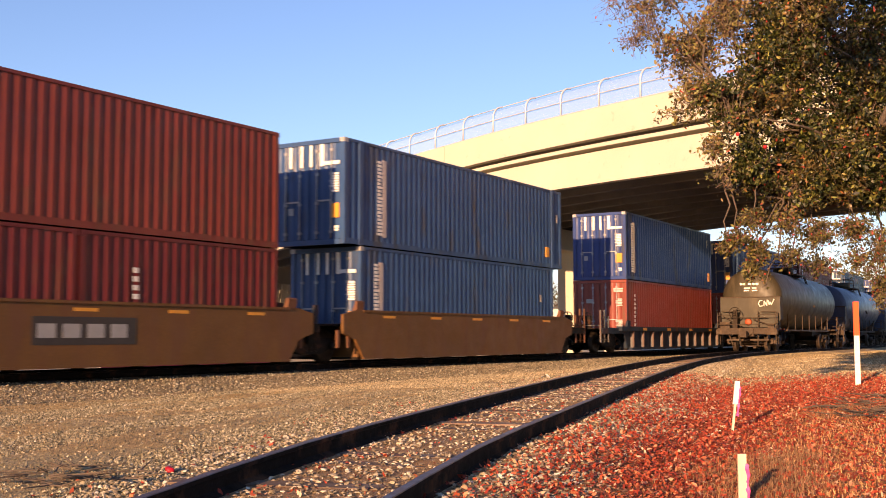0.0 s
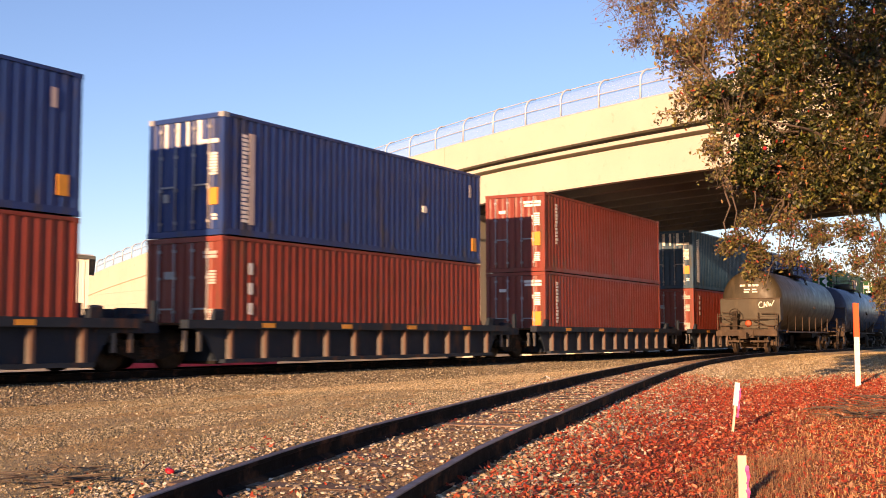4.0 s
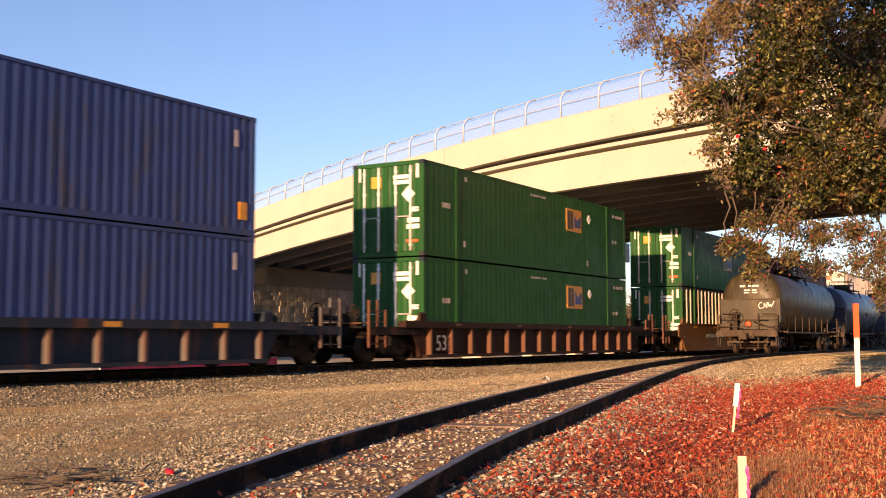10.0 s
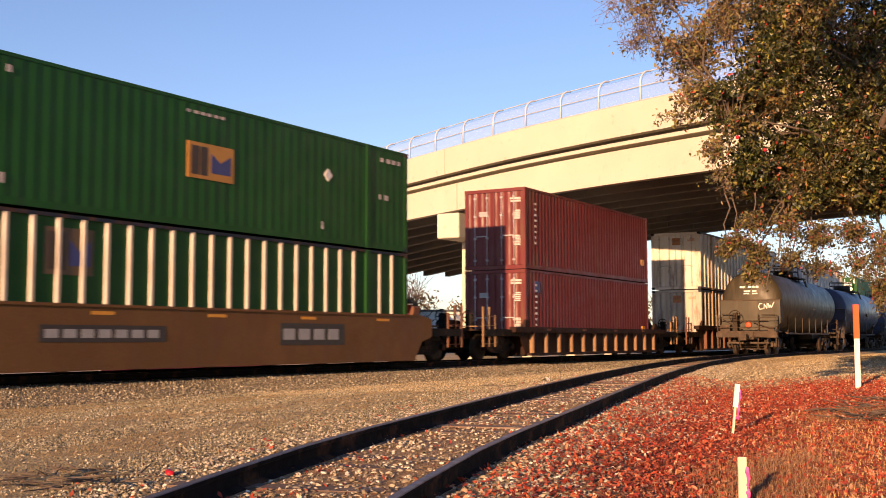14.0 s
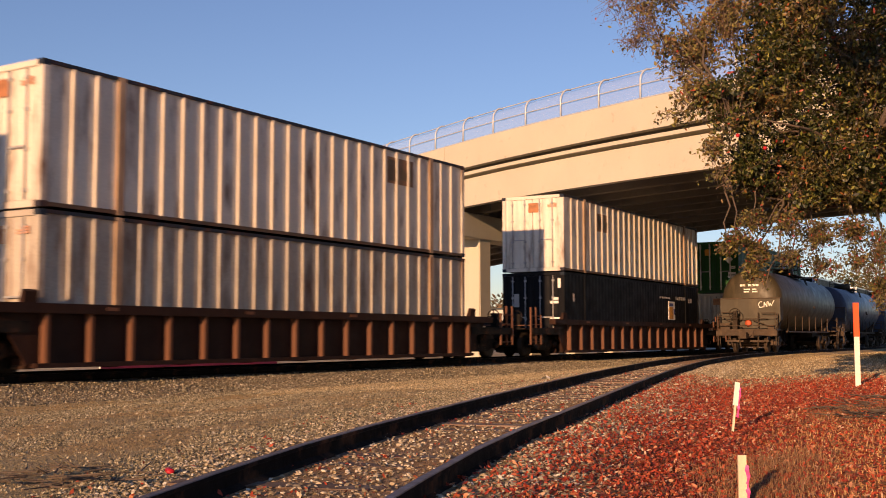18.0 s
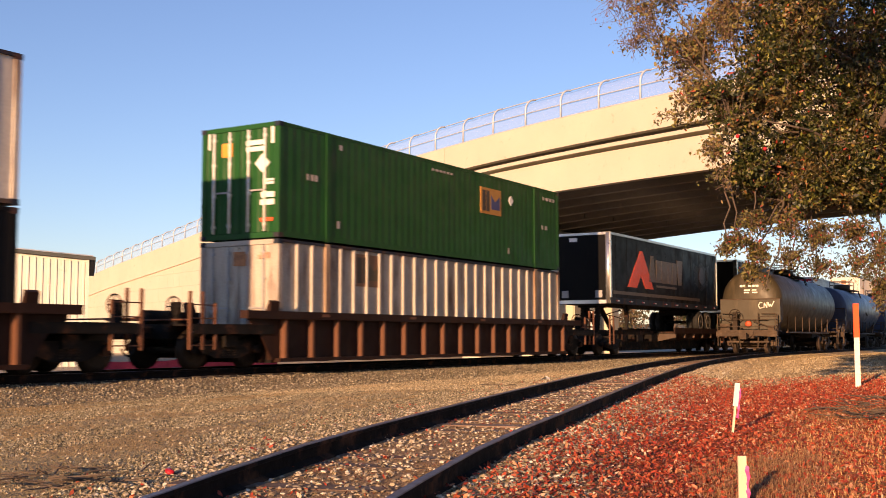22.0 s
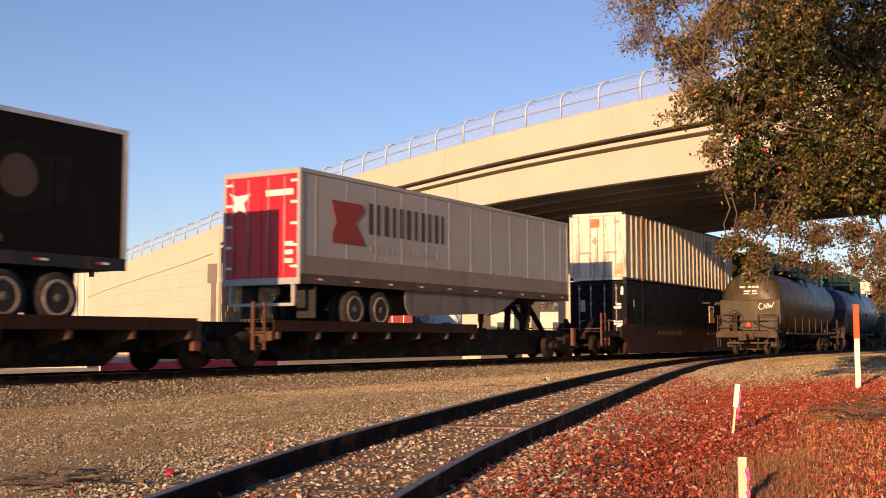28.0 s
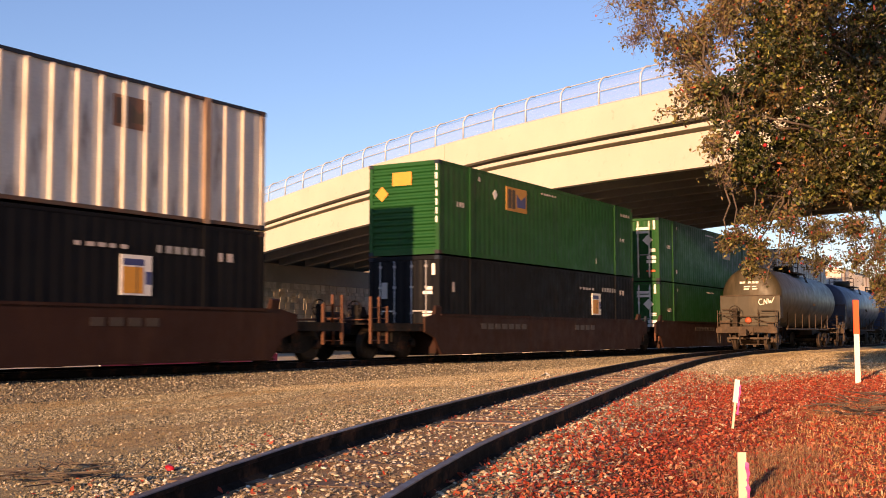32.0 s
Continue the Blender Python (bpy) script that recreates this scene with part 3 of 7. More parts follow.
def container(name, L, W, H, paint_key, label, style="steel", door=True, marks=(), post_paint="cream", frame_paint=None, trim="", group="containers on the train"):
    """A freight container with its doors at the low-x end. style: steel (folded sides) or posts (plate with outside posts)."""
    e = thing(name, label, "container", group)
    p, fp = paint_key, frame_paint or paint_key
    hx, hy = L / 2, W / 2
    c = 0.14
    inset = (L - 12.192) / 2 if L > 13 else 0
    for sx in (-1, 1):
        for sy in (-1, 1):
            x = sx * (hx - c / 2)
            box_part("corner_post", e, fp, x - c / 2, x + c / 2, sy * hy - (c if sy > 0 else 0), sy * hy + (c if sy < 0 else 0), 0.12, H - 0.12)
            for z in (0, H - 0.118):
                box_part("corner_casting", e, ("lock_steel" if sx < 0 and z and "strip" in trim else fp) if L < 14 else "steel_grey", x - 0.089, x + 0.089, sy * hy - (0.16 if sy > 0 else 0.004), sy * hy + (0.16 if sy < 0 else 0.004), z, z + 0.118)
    for sy in (-1, 1):
        y0, y1 = (sy * hy, sy * hy + 0.06) if sy < 0 else (sy * hy - 0.06, sy * hy)
        box_part("top_rail", e, fp if style == "steel" else "steel_grey", -hx + c, hx - c, y0, y1, H - 0.075, H - 0.002)
        box_part("bottom_rail", e, fp if style == "steel" else "rail_brown", -hx + c, hx - c, y0, y1, 0.018, 0.16 if style == "steel" else 0.10)
        if style == "steel":
            part_of("side_panel", lambda bm: corrugated(bm, -hx + c, hx - c, 0.16, H - 0.07, sy * (hy - 0.012), 0.036 if L < 14 else 0.010, 0.278 if L < 14 else 0.33, sy), p, e)
        else:
            part_of("side_panel", lambda bm: bx(bm, -hx + c, hx - c, min(sy * (hy - 0.045), sy * (hy - 0.075)), max(sy * (hy - 0.045), sy * (hy - 0.075)), 0.10, H - 0.07), p, e)
            w = 0.062
            y = sy * (hy - 0.045)
            yo = sy * hy
            first = None
            for i in range(-12, 13):
                if abs(i) == 10:
                    continue
                if first is None:
                    first = part_of("side_post", lambda bm: prism(bm, [(-w, y), (w, y), (w * 0.55, yo), (-w * 0.55, yo)], "z", 0.10, H - 0.07), post_paint, e, at=(0.6096 * i, 0, 0))
                else:
                    again(first, (0.6096 * i, 0, 0))
        if inset:
            for sx in (-1, 1):
                x = sx * 6.096
                box_part("frame_post", e, "frame_rust" if p in ("white", "white_dirty") else fp, x - 0.09, x + 0.09, min(sy * (hy + 0.02), sy * (hy - 0.09)), max(sy * (hy + 0.02), sy * (hy - 0.09)), 0.0, H - 0.004)
    roof = bmesh.new()
    n = int(L / 0.42)
    zs = [(-hx + 0.05 + (L - 0.1) * i / (2 * n), H - 0.012 - (0.018 if i % 2 else 0)) for i in range(2 * n + 1)]
    strip(roof, [[(x, -hy + 0.05, z), (x, hy - 0.05, z)] for x, z in zs])
    part("roof", roof, p, e)
    box_part("floor", e, "black_iron", -hx + 0.1, hx - 0.1, -hy + 0.05, hy - 0.05, 0.08, 0.15)
    # blind end
    def blind(bm):
        corrugated(bm, -hy + c, hy - c, 0.16, H - 0.1, 0, 0.04, 0.25, 1)
        for v in bm.verts:
            v.co = (hx - 0.02 + v.co.y, -v.co.x, v.co.z)
    part_of("end_wall", blind, p, e)
    for sx in (-1, 1):
        x0, x1 = (-hx, -hx + 0.1) if sx < 0 else (hx - 0.1, hx)
        box_part("header", e, fp, x0, x1, -hy + c, hy - c, H - 0.12, H)
        box_part("end_sill", e, fp, x0, x1, -hy + c, hy - c, 0.0, 0.14)
    # doors
    if door:
        for sy in (-1, 1):
            d = bmesh.new()
            ya, yb = (-hy + c + 0.01, -0.012) if sy < 0 else (0.012, hy - c - 0.01)
            corrugated(d, ya, yb, 0.15, H - 0.13, 0, 0.02, 0.27, -1)
            for v in d.verts:
                v.co = (-hx + 0.02 + v.co.y, v.co.x, v.co.z)
            bmesh.ops.recalc_face_normals(d, faces=d.faces[:])
            dp = part("door", d, p, e)
            for fy in (0.28, 0.75):
                y = ya + (yb - ya) * fy
                rod = bmesh.new()
                # Green boxes get thicker white rods, for the sunlight that catches them.
                tube(rod, (-hx - 0.012, y, 0.16), (-hx - 0.012, y, H - 0.14), 0.034 if p == "green" else 0.019, n=8)
                for z in (0.3, 1.1, 1.9, H - 0.35):
                    bx(rod, -hx - 0.03, -hx + 0.03, y - 0.045, y + 0.045, z, z + 0.07)
                part("lock_rod", rod, "decal_white" if p == "green" else "lock_steel", dp)
            hd = bmesh.new()
            bx(hd, -hx - 0.05, -hx - 0.02, ya + 0.25 * (yb - ya), ya + 0.7 * (yb - ya), 1.18, 1.22)
            part("door_handle", hd, "lock_steel", dp)
    else:
        d = bmesh.new()
        corrugated(d, 0.14, H - 0.12, -hy + c, hy - c, 0, 0.045, 0.2, -1)
        for v in d.verts:
            v.co = (-hx + 0.01 + v.co.y, v.co.z, v.co.x)
        bmesh.ops.recalc_face_normals(d, faces=d.faces[:])
        part("end_wall", d, p, e)
    for mk in marks:
        mk(e, hx, hy, H)
    return e


# markings; each is a part on the box
def mk_side_strip(material="decal_pale", x=0.64, z0=0.3, z1=2.5):
    """A column of white bars with a pale stripe beside it."""
    def f(e, hx, hy, H):
        box_part("marking_panel", e, material, -hx + x + 0.27, -hx + x + 0.45, -hy - 0.003, -hy + 0.02, z0, z1)
        bm = bmesh.new()
        bars(bm, -hx + x, -hy - 0.003, z1 - 0.05, "z", 21, 0.26, 0.072, 0.030, seed=3)
        part("marking", bm, "decal_white", e)
    return f


def mk_side_column(x=0.8, count=6, w=0.22, h=0.16, gap=0.12, z=2.5, material="decal_white"):
    def f(e, hx, hy, H):
        bm = bmesh.new()
        bars(bm, -hx + x, -hy - 0.003, z, "z", 2 * count, 0.75 * w, 0.55 * h, 0.5 * gap, seed=5)
        part("marking", bm, material, e)
    return f


def mk_side_block(x, z, w, h, material, name="marking"):
    def f(e, hx, hy, H):
        box_part(name, e, material, x, x + w, -hy - 0.006, -hy + 0.03, z - h, z)
    return f


def mk_side_line(x, z, count, w, h, gap, material="decal_pale", seed=1):
    def f(e, hx, hy, H):
        bm = bmesh.new()
        bars(bm, x, -hy - 0.004, z, "x", count, w, h, gap, seed=seed)
        part("marking", bm, material, e)
    return f


def mk_placard(x, z, w, h):
    """A white placard with two amber doors, a blue head and a blue edge."""
    def f(e, hx, hy, H):
        pl = box_part("door_placard", e, "decal_white", x, x + w, -hy - 0.006, -hy + 0.03, z - h, z)
        for x0, x1, z0, z1, m in ((0.08, 0.5, 0.95, 0.3, "decal_amber"), (0.54, 0.72, 0.95, 0.3, "decal_amber"), (0.08, 0.74, 0.26, 0.1, "decal_blue"), (0.8, 0.98, 0.72, 0.4, "decal_blue"), (0.5, 0.54, 0.95, 0.28, "decal_dark")):
            bm = bmesh.new()
            bx(bm, x + x0 * w, x + x1 * w, -hy - 0.011, -hy, z - z0 * h, z - z1 * h)
            part("placard_field", bm, m, pl)
    return f


def mk_diamond(x, z, r, material="decal_white"):
    def f(e, hx, hy, H):
        bm = bmesh.new()
        prism(bm, [(x - r, z), (x, z - r), (x + r, z), (x, z + r)], "y", -hy - 0.008, -hy + 0.03)
        part("placard", bm, material, e)
    return f


def mk_emblem(x, z, w, h, back=0.0, field="decal_ochre", mark="decal_blue"):
    """A square emblem in amber with dark and blue blocks."""
    def f(e, hx, hy, H):
        sg = box_part("emblem", e, field, x, x + w, -hy - 0.006 + back, -hy + 0.03 + back, z - h, z)
        bm = bmesh.new()
        y0, y1 = -hy - 0.012 + back, -hy + back
        bx(bm, x + 0.07 * w, x + 0.24 * w, y0, y1, z - 0.9 * h, z - 0.1 * h)
        bx(bm, x + 0.27 * w, x + 0.42 * w, y0, y1, z - 0.9 * h, z - 0.1 * h)
        part("emblem_block", bm, "decal_dull", sg)
        bm = bmesh.new()
        prism(bm, [(x + 0.5 * w, z - 0.8 * h), (x + 0.5 * w, z - 0.25 * h), (x + 0.7 * w, z - 0.5 * h), (x + 0.93 * w, z - 0.25 * h), (x + 0.93 * w, z - 0.8 * h)], "y", y0, y1)
        part("emblem_block", bm, mark, sg)
    return f


def mk_end(blocks):
    """Blocks on the near end: (y from its near edge, top below the roof, width, height, material, count)."""
    def f(e, hx, hy, H):
        for k, (y, z, w, h, m, n) in enumerate(blocks):
            bm = bmesh.new()
            bars(bm, -hx + 0.012, -hy + y, H - z, "y", n, w, h, 0.35 * h, 0.02, seed=k)
            part("end_marking", bm, m, e)
    return f


def mk_end_diamond(y, z, r, material="decal_white"):
    def f(e, hx, hy, H):
        bm = bmesh.new()
        yy, zz = -hy + y, H - z
        prism(bm, [(yy - r, zz), (yy, zz - r), (yy + r, zz), (yy, zz + r)], "x", -hx - 0.012, -hx + 0.03)
        part("placard", bm, material, e)
    return f


# The four upright white bars paint the sunlit tops of the lock rods.
END_BLUE = mk_end([*((y, 0.14, 0.14, 0.6, "decal_white", 1) for y in (0.70, 1.10, 1.42, 1.80)), (0.17, 0.62, 0.8, 0.10, "decal_white", 1), (0.2, 0.95, 0.3, 0.05, "decal_white", 8), (0.18, 1.78, 0.33, 0.40, "decal_amber", 1), (0.2, 2.4, 0.2, 0.06, "decal_white", 2), (1.75, 1.85, 0.25, 0.2, "decal_grey", 1)])
END_RED = mk_end([(0.17, 0.35, 0.45, 0.07, "decal_pale", 2), (0.2, 0.8, 0.3, 0.05, "decal_pale", 5), (0.2, 1.7, 0.3, 0.04, "decal_pale", 7), (1.5, 0.8, 0.5, 0.18, "decal_grey", 1)])
END_ORANGE = mk_end([(0.15, 0.3, 0.75, 0.09, "decal_white", 2), (0.2, 0.75, 0.35, 0.06, "decal_white", 6), (0.18, 1.45, 0.34, 0.5, "decal_amber", 1), (0.2, 2.2, 0.3, 0.05, "decal_white", 5), (1.6, 0.6, 0.4, 0.12, "decal_white", 1)])
END_GREEN = mk_end([(0.18, 0.12, 0.1, 0.42, "decal_white", 1), (2.3, 0.12, 0.1, 0.42, "decal_white", 1), (0.5, 0.42, 0.6, 0.12, "decal_white", 2), (1.55, 0.42, 0.5, 0.36, "decal_amber", 1), (0.18, 1.42, 0.4, 0.06, "decal_white", 2), (0.16, 1.75, 0.5, 0.14, "decal_white", 2), (0.2, 2.4, 0.45, 0.09, "decal_orange", 1)])
END_WHITE = mk_end([(1.05, 0.28, 0.45, 0.36, "decal_stain", 1), (0.3, 0.32, 0.4, 0.04, "decal_faint", 3)])
END_BLACK = mk_end([(0.15, 0.25, 0.12, 0.35, "decal_white", 1), (0.25, 0.95, 0.35, 0.1, "decal_white", 2), (0.2, 1.7, 0.4, 0.07, "decal_white", 3), (1.9, 0.8, 0.3, 0.5, "decal_grey", 1)])
END_WHITE_TWO = mk_end([(1.2, 0.25, 0.45, 0.36, "decal_stain", 1), (0.3, 0.35, 0.25, 0.05, "decal_faint", 2), (0.15, 2.2, 0.26, 0.45, "decal_faint", 1)])

L40, L45, L53, W40, W53, HC = 12.192, 13.716, 16.154, 2.438, 2.591, 2.896


def stack(s, zt, lower, upper, length=None):
    """Two boxes one on the other; s: near end of the upper box, zt: height of its top over the camera."""
    top = zt + CAM_Z - RAIL_Z
    (lob, ll, lh), (uob, ul, uh) = lower, upper
    mid = s + ul / 2
    ride(lob, mid, top - uh - lh - (0.045 if ul > 14 else 0.024))
    ride(uob, mid, top - uh)


def steel40(name, paint_key, label, marks=(), H=HC, L=L40):
    return container(name, L, W40, H, paint_key, label, "steel", True, marks, trim="strip" if END_BLUE in marks else ""), L, H


def emp53(paint_key, label, style="steel", marks=(), post="cream", door=True):
    return container("container", L53, W53, HC, paint_key, label, style, door, marks, post), L53, HC


G_UP = (mk_emblem(2.12, 2.45, 1.4, 0.86), mk_diamond(4.25, 2.19, 0.17), mk_side_line(-0.9, 2.65, 6, 0.16, 0.07, 0.06), mk_side_line(6.7, 2.6, 4, 0.2, 0.12, 0.08), mk_side_line(-7.0, 1.7, 3, 0.12, 0.16, 0.05),
        mk_side_line(-5.6, 2.65, 1, 0.18, 0.14, 0.1), mk_side_line(4.0, 0.55, 1, 0.15, 0.2, 0.1), mk_side_line(6.6, 1.55, 2, 0.2, 0.14, 0.08), mk_side_line(-5.7, 0.6, 1, 0.18, 0.2, 0.1), END_GREEN, mk_end_diamond(0.55, 1.02, 0.24))
S_WH = (mk_emblem(3.8, 2.64, 1.35, 0.76, 0.043, "decal_brown", "decal_gold"), END_WHITE)
S_BK = (mk_side_line(-7.3, 2.1, 1, 0.22, 0.3, 0.1), mk_side_line(2.4, 2.3, 5, 0.22, 0.09, 0.08), mk_side_line(4.6, 2.35, 6, 0.2, 0.16, 0.06, "decal_grey"), mk_side_line(6.5, 2.3, 2, 0.2, 0.2, 0.08), mk_placard(3.6, 2.1, 0.86, 0.85), END_BLACK)
RED_COL = mk_side_column(0.9, 5, 0.25, 0.2, 0.14, 2.3)


def load_boxes():
    # red pair of twenty-foot boxes under a forty-foot one
    top = 5.07 + CAM_Z - RAIL_Z
    for k, x in enumerate((8.79 + 3.03, 8.79 + 9.16)):
        b, _, _ = steel40("container", "maroon", "dark red corrugated twenty-foot container in a yellow well car", (mk_side_column(1.4, 4, 0.22, 0.2, 0.15, 1.9),), 2.591, 6.058)
        ride(b, x, top - HC - 2.607)
    b, _, _ = steel40("container", "brick_red", "rust-red corrugated forty-foot container stacked on two smaller ones", (END_RED,))
    ride(b, 8.79 + L40 / 2, top - HC)
    stack(23.72, 5.40, steel40("container", "blue", "weathered blue corrugated container in a yellow well car", (mk_side_strip(), END_BLUE, mk_side_line(5.0, 1.9, 1, 0.2, 0.25, 0.1))),
          steel40("container", "blue", "long weathered blue corrugated container stacked on top", (mk_side_strip(x=1.55), END_BLUE, mk_side_block(5.55, 0.75, 0.26, 0.36, "decal_amber", "placard"), mk_side_line(6.4, 2.0, 1, 0.2, 0.3, 0.1)), HC, L45))
    blue_up = (mk_side_strip(), END_BLUE, mk_side_block(5.55, 0.8, 0.26, 0.42, "decal_amber", "placard"), mk_side_line(5.35, 2.5, 1, 0.2, 0.4, 0.1))
    red_low = (RED_COL, END_RED, mk_side_block(5.45, 0.75, 0.26, 0.36, "decal_amber", "placard"))
    stack(44.0, 5.33, steel40("container", "orange", "orange-red corrugated container in a grey well car", red_low), steel40("container", "royal", "blue corrugated container with a marking strip, stacked on red", blue_up))
    stack(60.32, 5.31, steel40("container", "orange", "orange-red corrugated container in a grey well car", (mk_side_column(0.9, 2, 0.25, 0.5, 0.4, 2.3), END_RED)), steel40("container", "royal", "blue corrugated container stacked on a red one", (*blue_up, mk_side_block(2.6, 1.55, 0.2, 0.2, "decal_white"))))
    or_m = (mk_side_column(0.92, 6, 0.28, 0.17, 0.07, 2.55), END_ORANGE)
    stack(77.33, 5.33, steel40("container", "orange", "orange-red corrugated container in a grey well car", or_m), steel40("container", "orange", "orange-red corrugated container stacked on its twin", or_m))
    stack(94.44, 5.36, steel40("container", "orange", "orange-red corrugated container in a grey well car", (mk_side_column(0.9, 2, 0.25, 0.3, 0.2, 2.55), END_RED)), steel40("container", "teal", "faded teal-blue corrugated container stacked on a red one", blue_up))
    stack(110.83, 5.34, steel40("container", "navy", "navy blue corrugated container in a grey well car", (mk_side_strip(), END_BLUE, mk_side_line(5.35, 2.5, 1, 0.2, 0.4, 0.1))), steel40("container", "navy", "navy blue corrugated container stacked on its twin", blue_up))
    stack(130.49, 5.38, emp53("green", "green fifty-three-foot container in a rust-brown well car", "steel", G_UP), emp53("green", "green long container with amber emblem, stacked on its twin", "steel", G_UP))
    stack(154.02, 5.42, emp53("green", "dark green container with pale outside posts, in a yellow well car", "posts", (mk_emblem(-4.6, 2.63, 1.2, 0.93, 0.043, "decal_gold"), END_GREEN,), "cream"), emp53("green", "green fifty-three-foot container stacked on a striped one", "steel", (mk_emblem(-0.85, 1.94, 1.5, 0.82), mk_diamond(4.29, 1.8, 0.17), *G_UP[2:])))
    mar = (mk_side_column(0.75, 4, 0.22, 0.14, 0.25, 2.4), END_RED, mk_side_block(5.3, 1.0, 0.35, 0.25, "decal_amber", "placard"))
    stack(177.92, 5.39, steel40("container", "maroon", "maroon corrugated container in a rust-brown well car", (*mar, mk_side_block(-5.35, 2.5, 0.4, 0.4, "decal_blue"))), steel40("container", "maroon", "maroon corrugated container stacked on its twin", mar))
    stack(197.62, 5.44, emp53("white_dirty", "rust-stained white container with outside posts, in a rust-brown well car", "posts", (END_WHITE,), "white_dirty"), emp53("white", "stained white container with outside posts and a brown emblem", "posts", S_WH, "cream"))
    stack(221.25, 5.41, emp53("charcoal", "charcoal fifty-three-foot container in a rust-brown well car", "steel", S_BK), emp53("white", "stained white container with outside posts, stacked on a charcoal one", "posts", (*[mk_emblem(-4.75, 2.47, 1.25, 0.72, 0.043, "decal_brown", "decal_gold")], END_WHITE), "cream"))
    stack(244.94, 5.41, emp53("white_dirty", "stained white container with outside posts, in a rust-brown well car", "posts", (mk_emblem(-4.8, 2.73, 1.25, 0.88, 0.043, "decal_brown", "decal_gold"), END_WHITE), "cream"), emp53("green", "green fifty-three-foot container stacked on a white one", "steel", G_UP))
    stack(327.56, 5.43, emp53("charcoal", "charcoal fifty-three-foot container in a dark brown well car", "steel", S_BK), emp53("white", "stained white container with outside posts, stacked on a charcoal one", "posts", (mk_emblem(3.35, 2.5, 1.02, 0.68, 0.043, "decal_brown", "decal_gold"), END_WHITE_TWO, mk_end_diamond(1.4, 1.2, 0.16, "decal_faint")), "cream"))
    g2 = (mk_emblem(-3.65, 2.58, 1.55, 0.82), mk_diamond(-4.45, 2.2, 0.16), *G_UP[2:8], mk_end([(1.0, 0.3, 0.75, 0.42, "decal_amber", 1), (0.06, 0.12, 0.08, 0.2, "decal_white", 7)]), mk_end_diamond(2.1, 0.95, 0.24, "decal_amber"))
    stack(351.79, 5.38, emp53("charcoal", "charcoal fifty-three-foot container in a dark brown well car", "steel", S_BK), emp53("green", "green container with a ribbed blind end, stacked on a charcoal one", "steel", g2, "cream", False))
    for s in (393.6, 416.6):
        stack(s, 5.42, emp53("white", "stained white container with outside posts, in a dark brown well car", "posts", (END_WHITE,), "cream"), emp53("white", "stained white container with outside posts, stacked on its twin", "posts", S_WH, "cream"))
    stack(371.26, 5.36, emp53("green", "green fifty-three-foot container in a dark brown well car", "steel", G_UP), emp53("green", "green fifty-three-foot container stacked on its twin", "steel", G_UP))


load_boxes()
# ---- railway cars ----
YEL, GRY, BRN, DBR = "yellow_car", "steel_grey", "brown_car", "dark_brown_car"
ROLLING = []            # (wheelset, its car, distance from the car's middle)


def truck(e, x, iron="black_iron", steel="wheel"):
    """A two-axle bogie under a car, at x."""
    for dx in (-0.89, 0.89):
        ax = part_of("wheelset", lambda bm: tube(bm, (0, -0.9, 0), (0, 0.9, 0), 0.08, n=10), steel, e, at=(x + dx, 0, 0.44))
        ROLLING.append((ax, e, x + dx))
        for sy in (-1, 1):
            bm = bmesh.new()
            lathe(bm, [(-0.07, 0.30), (-0.07, 0.44), (0.05, 0.42), (0.055, 0.47), (0.07, 0.47), (0.07, 0.30), (0.03, 0.28), (0.03, 0.12), (-0.03, 0.12), (-0.03, 0.28)], "y", 22, (0, sy * 0.755, 0))
            part("wheel", bm, steel, ax)
    for sy in (-1, 1):
        bm = bmesh.new()
        y0, y1 = (sy * 1.06, sy * 0.94) if sy < 0 else (sy * 0.94, sy * 1.06)
        prism(bm, [(x - 1.12, 0.36), (x - 1.12, 0.56), (x - 0.85, 0.66), (x + 0.85, 0.66), (x + 1.12, 0.56), (x + 1.12, 0.36), (x + 0.75, 0.36), (x + 0.4, 0.24), (x - 0.4, 0.24), (x - 0.75, 0.36)], "y", y0, y1)
        sf = part("side_frame", bm, iron, e)
        for dx in (-0.89, 0.89):
            bm = bmesh.new()
            tube(bm, (x + dx, sy * 1.05, 0.45), (x + dx, sy * 1.17, 0.45), 0.13, 0.10, 10)
            part("bearing_cap", bm, iron, sf)
        bm = bmesh.new()
        for dx in (-0.2, 0, 0.2):
            for k in range(5):
                tube(bm, (x + dx, sy * 1.0, 0.30 + k * 0.055), (x + dx, sy * 1.0, 0.335 + k * 0.055), 0.08, n=8)
        part("spring", bm, steel, sf)
    box_part("bolster", e, "black_iron", x - 0.22, x + 0.22, -1.15, 1.15, 0.5, 0.78)
    part_of("brake_rigging", lambda bm: [bx(bm, x + d - 0.06, x + d + 0.06, -0.68, 0.68, 0.24, 0.40) for d in (-0.36, 0.36)] + [bx(bm, x - 0.34, x + 0.34, -0.07, 0.07, 0.14, 0.30)], iron, e)


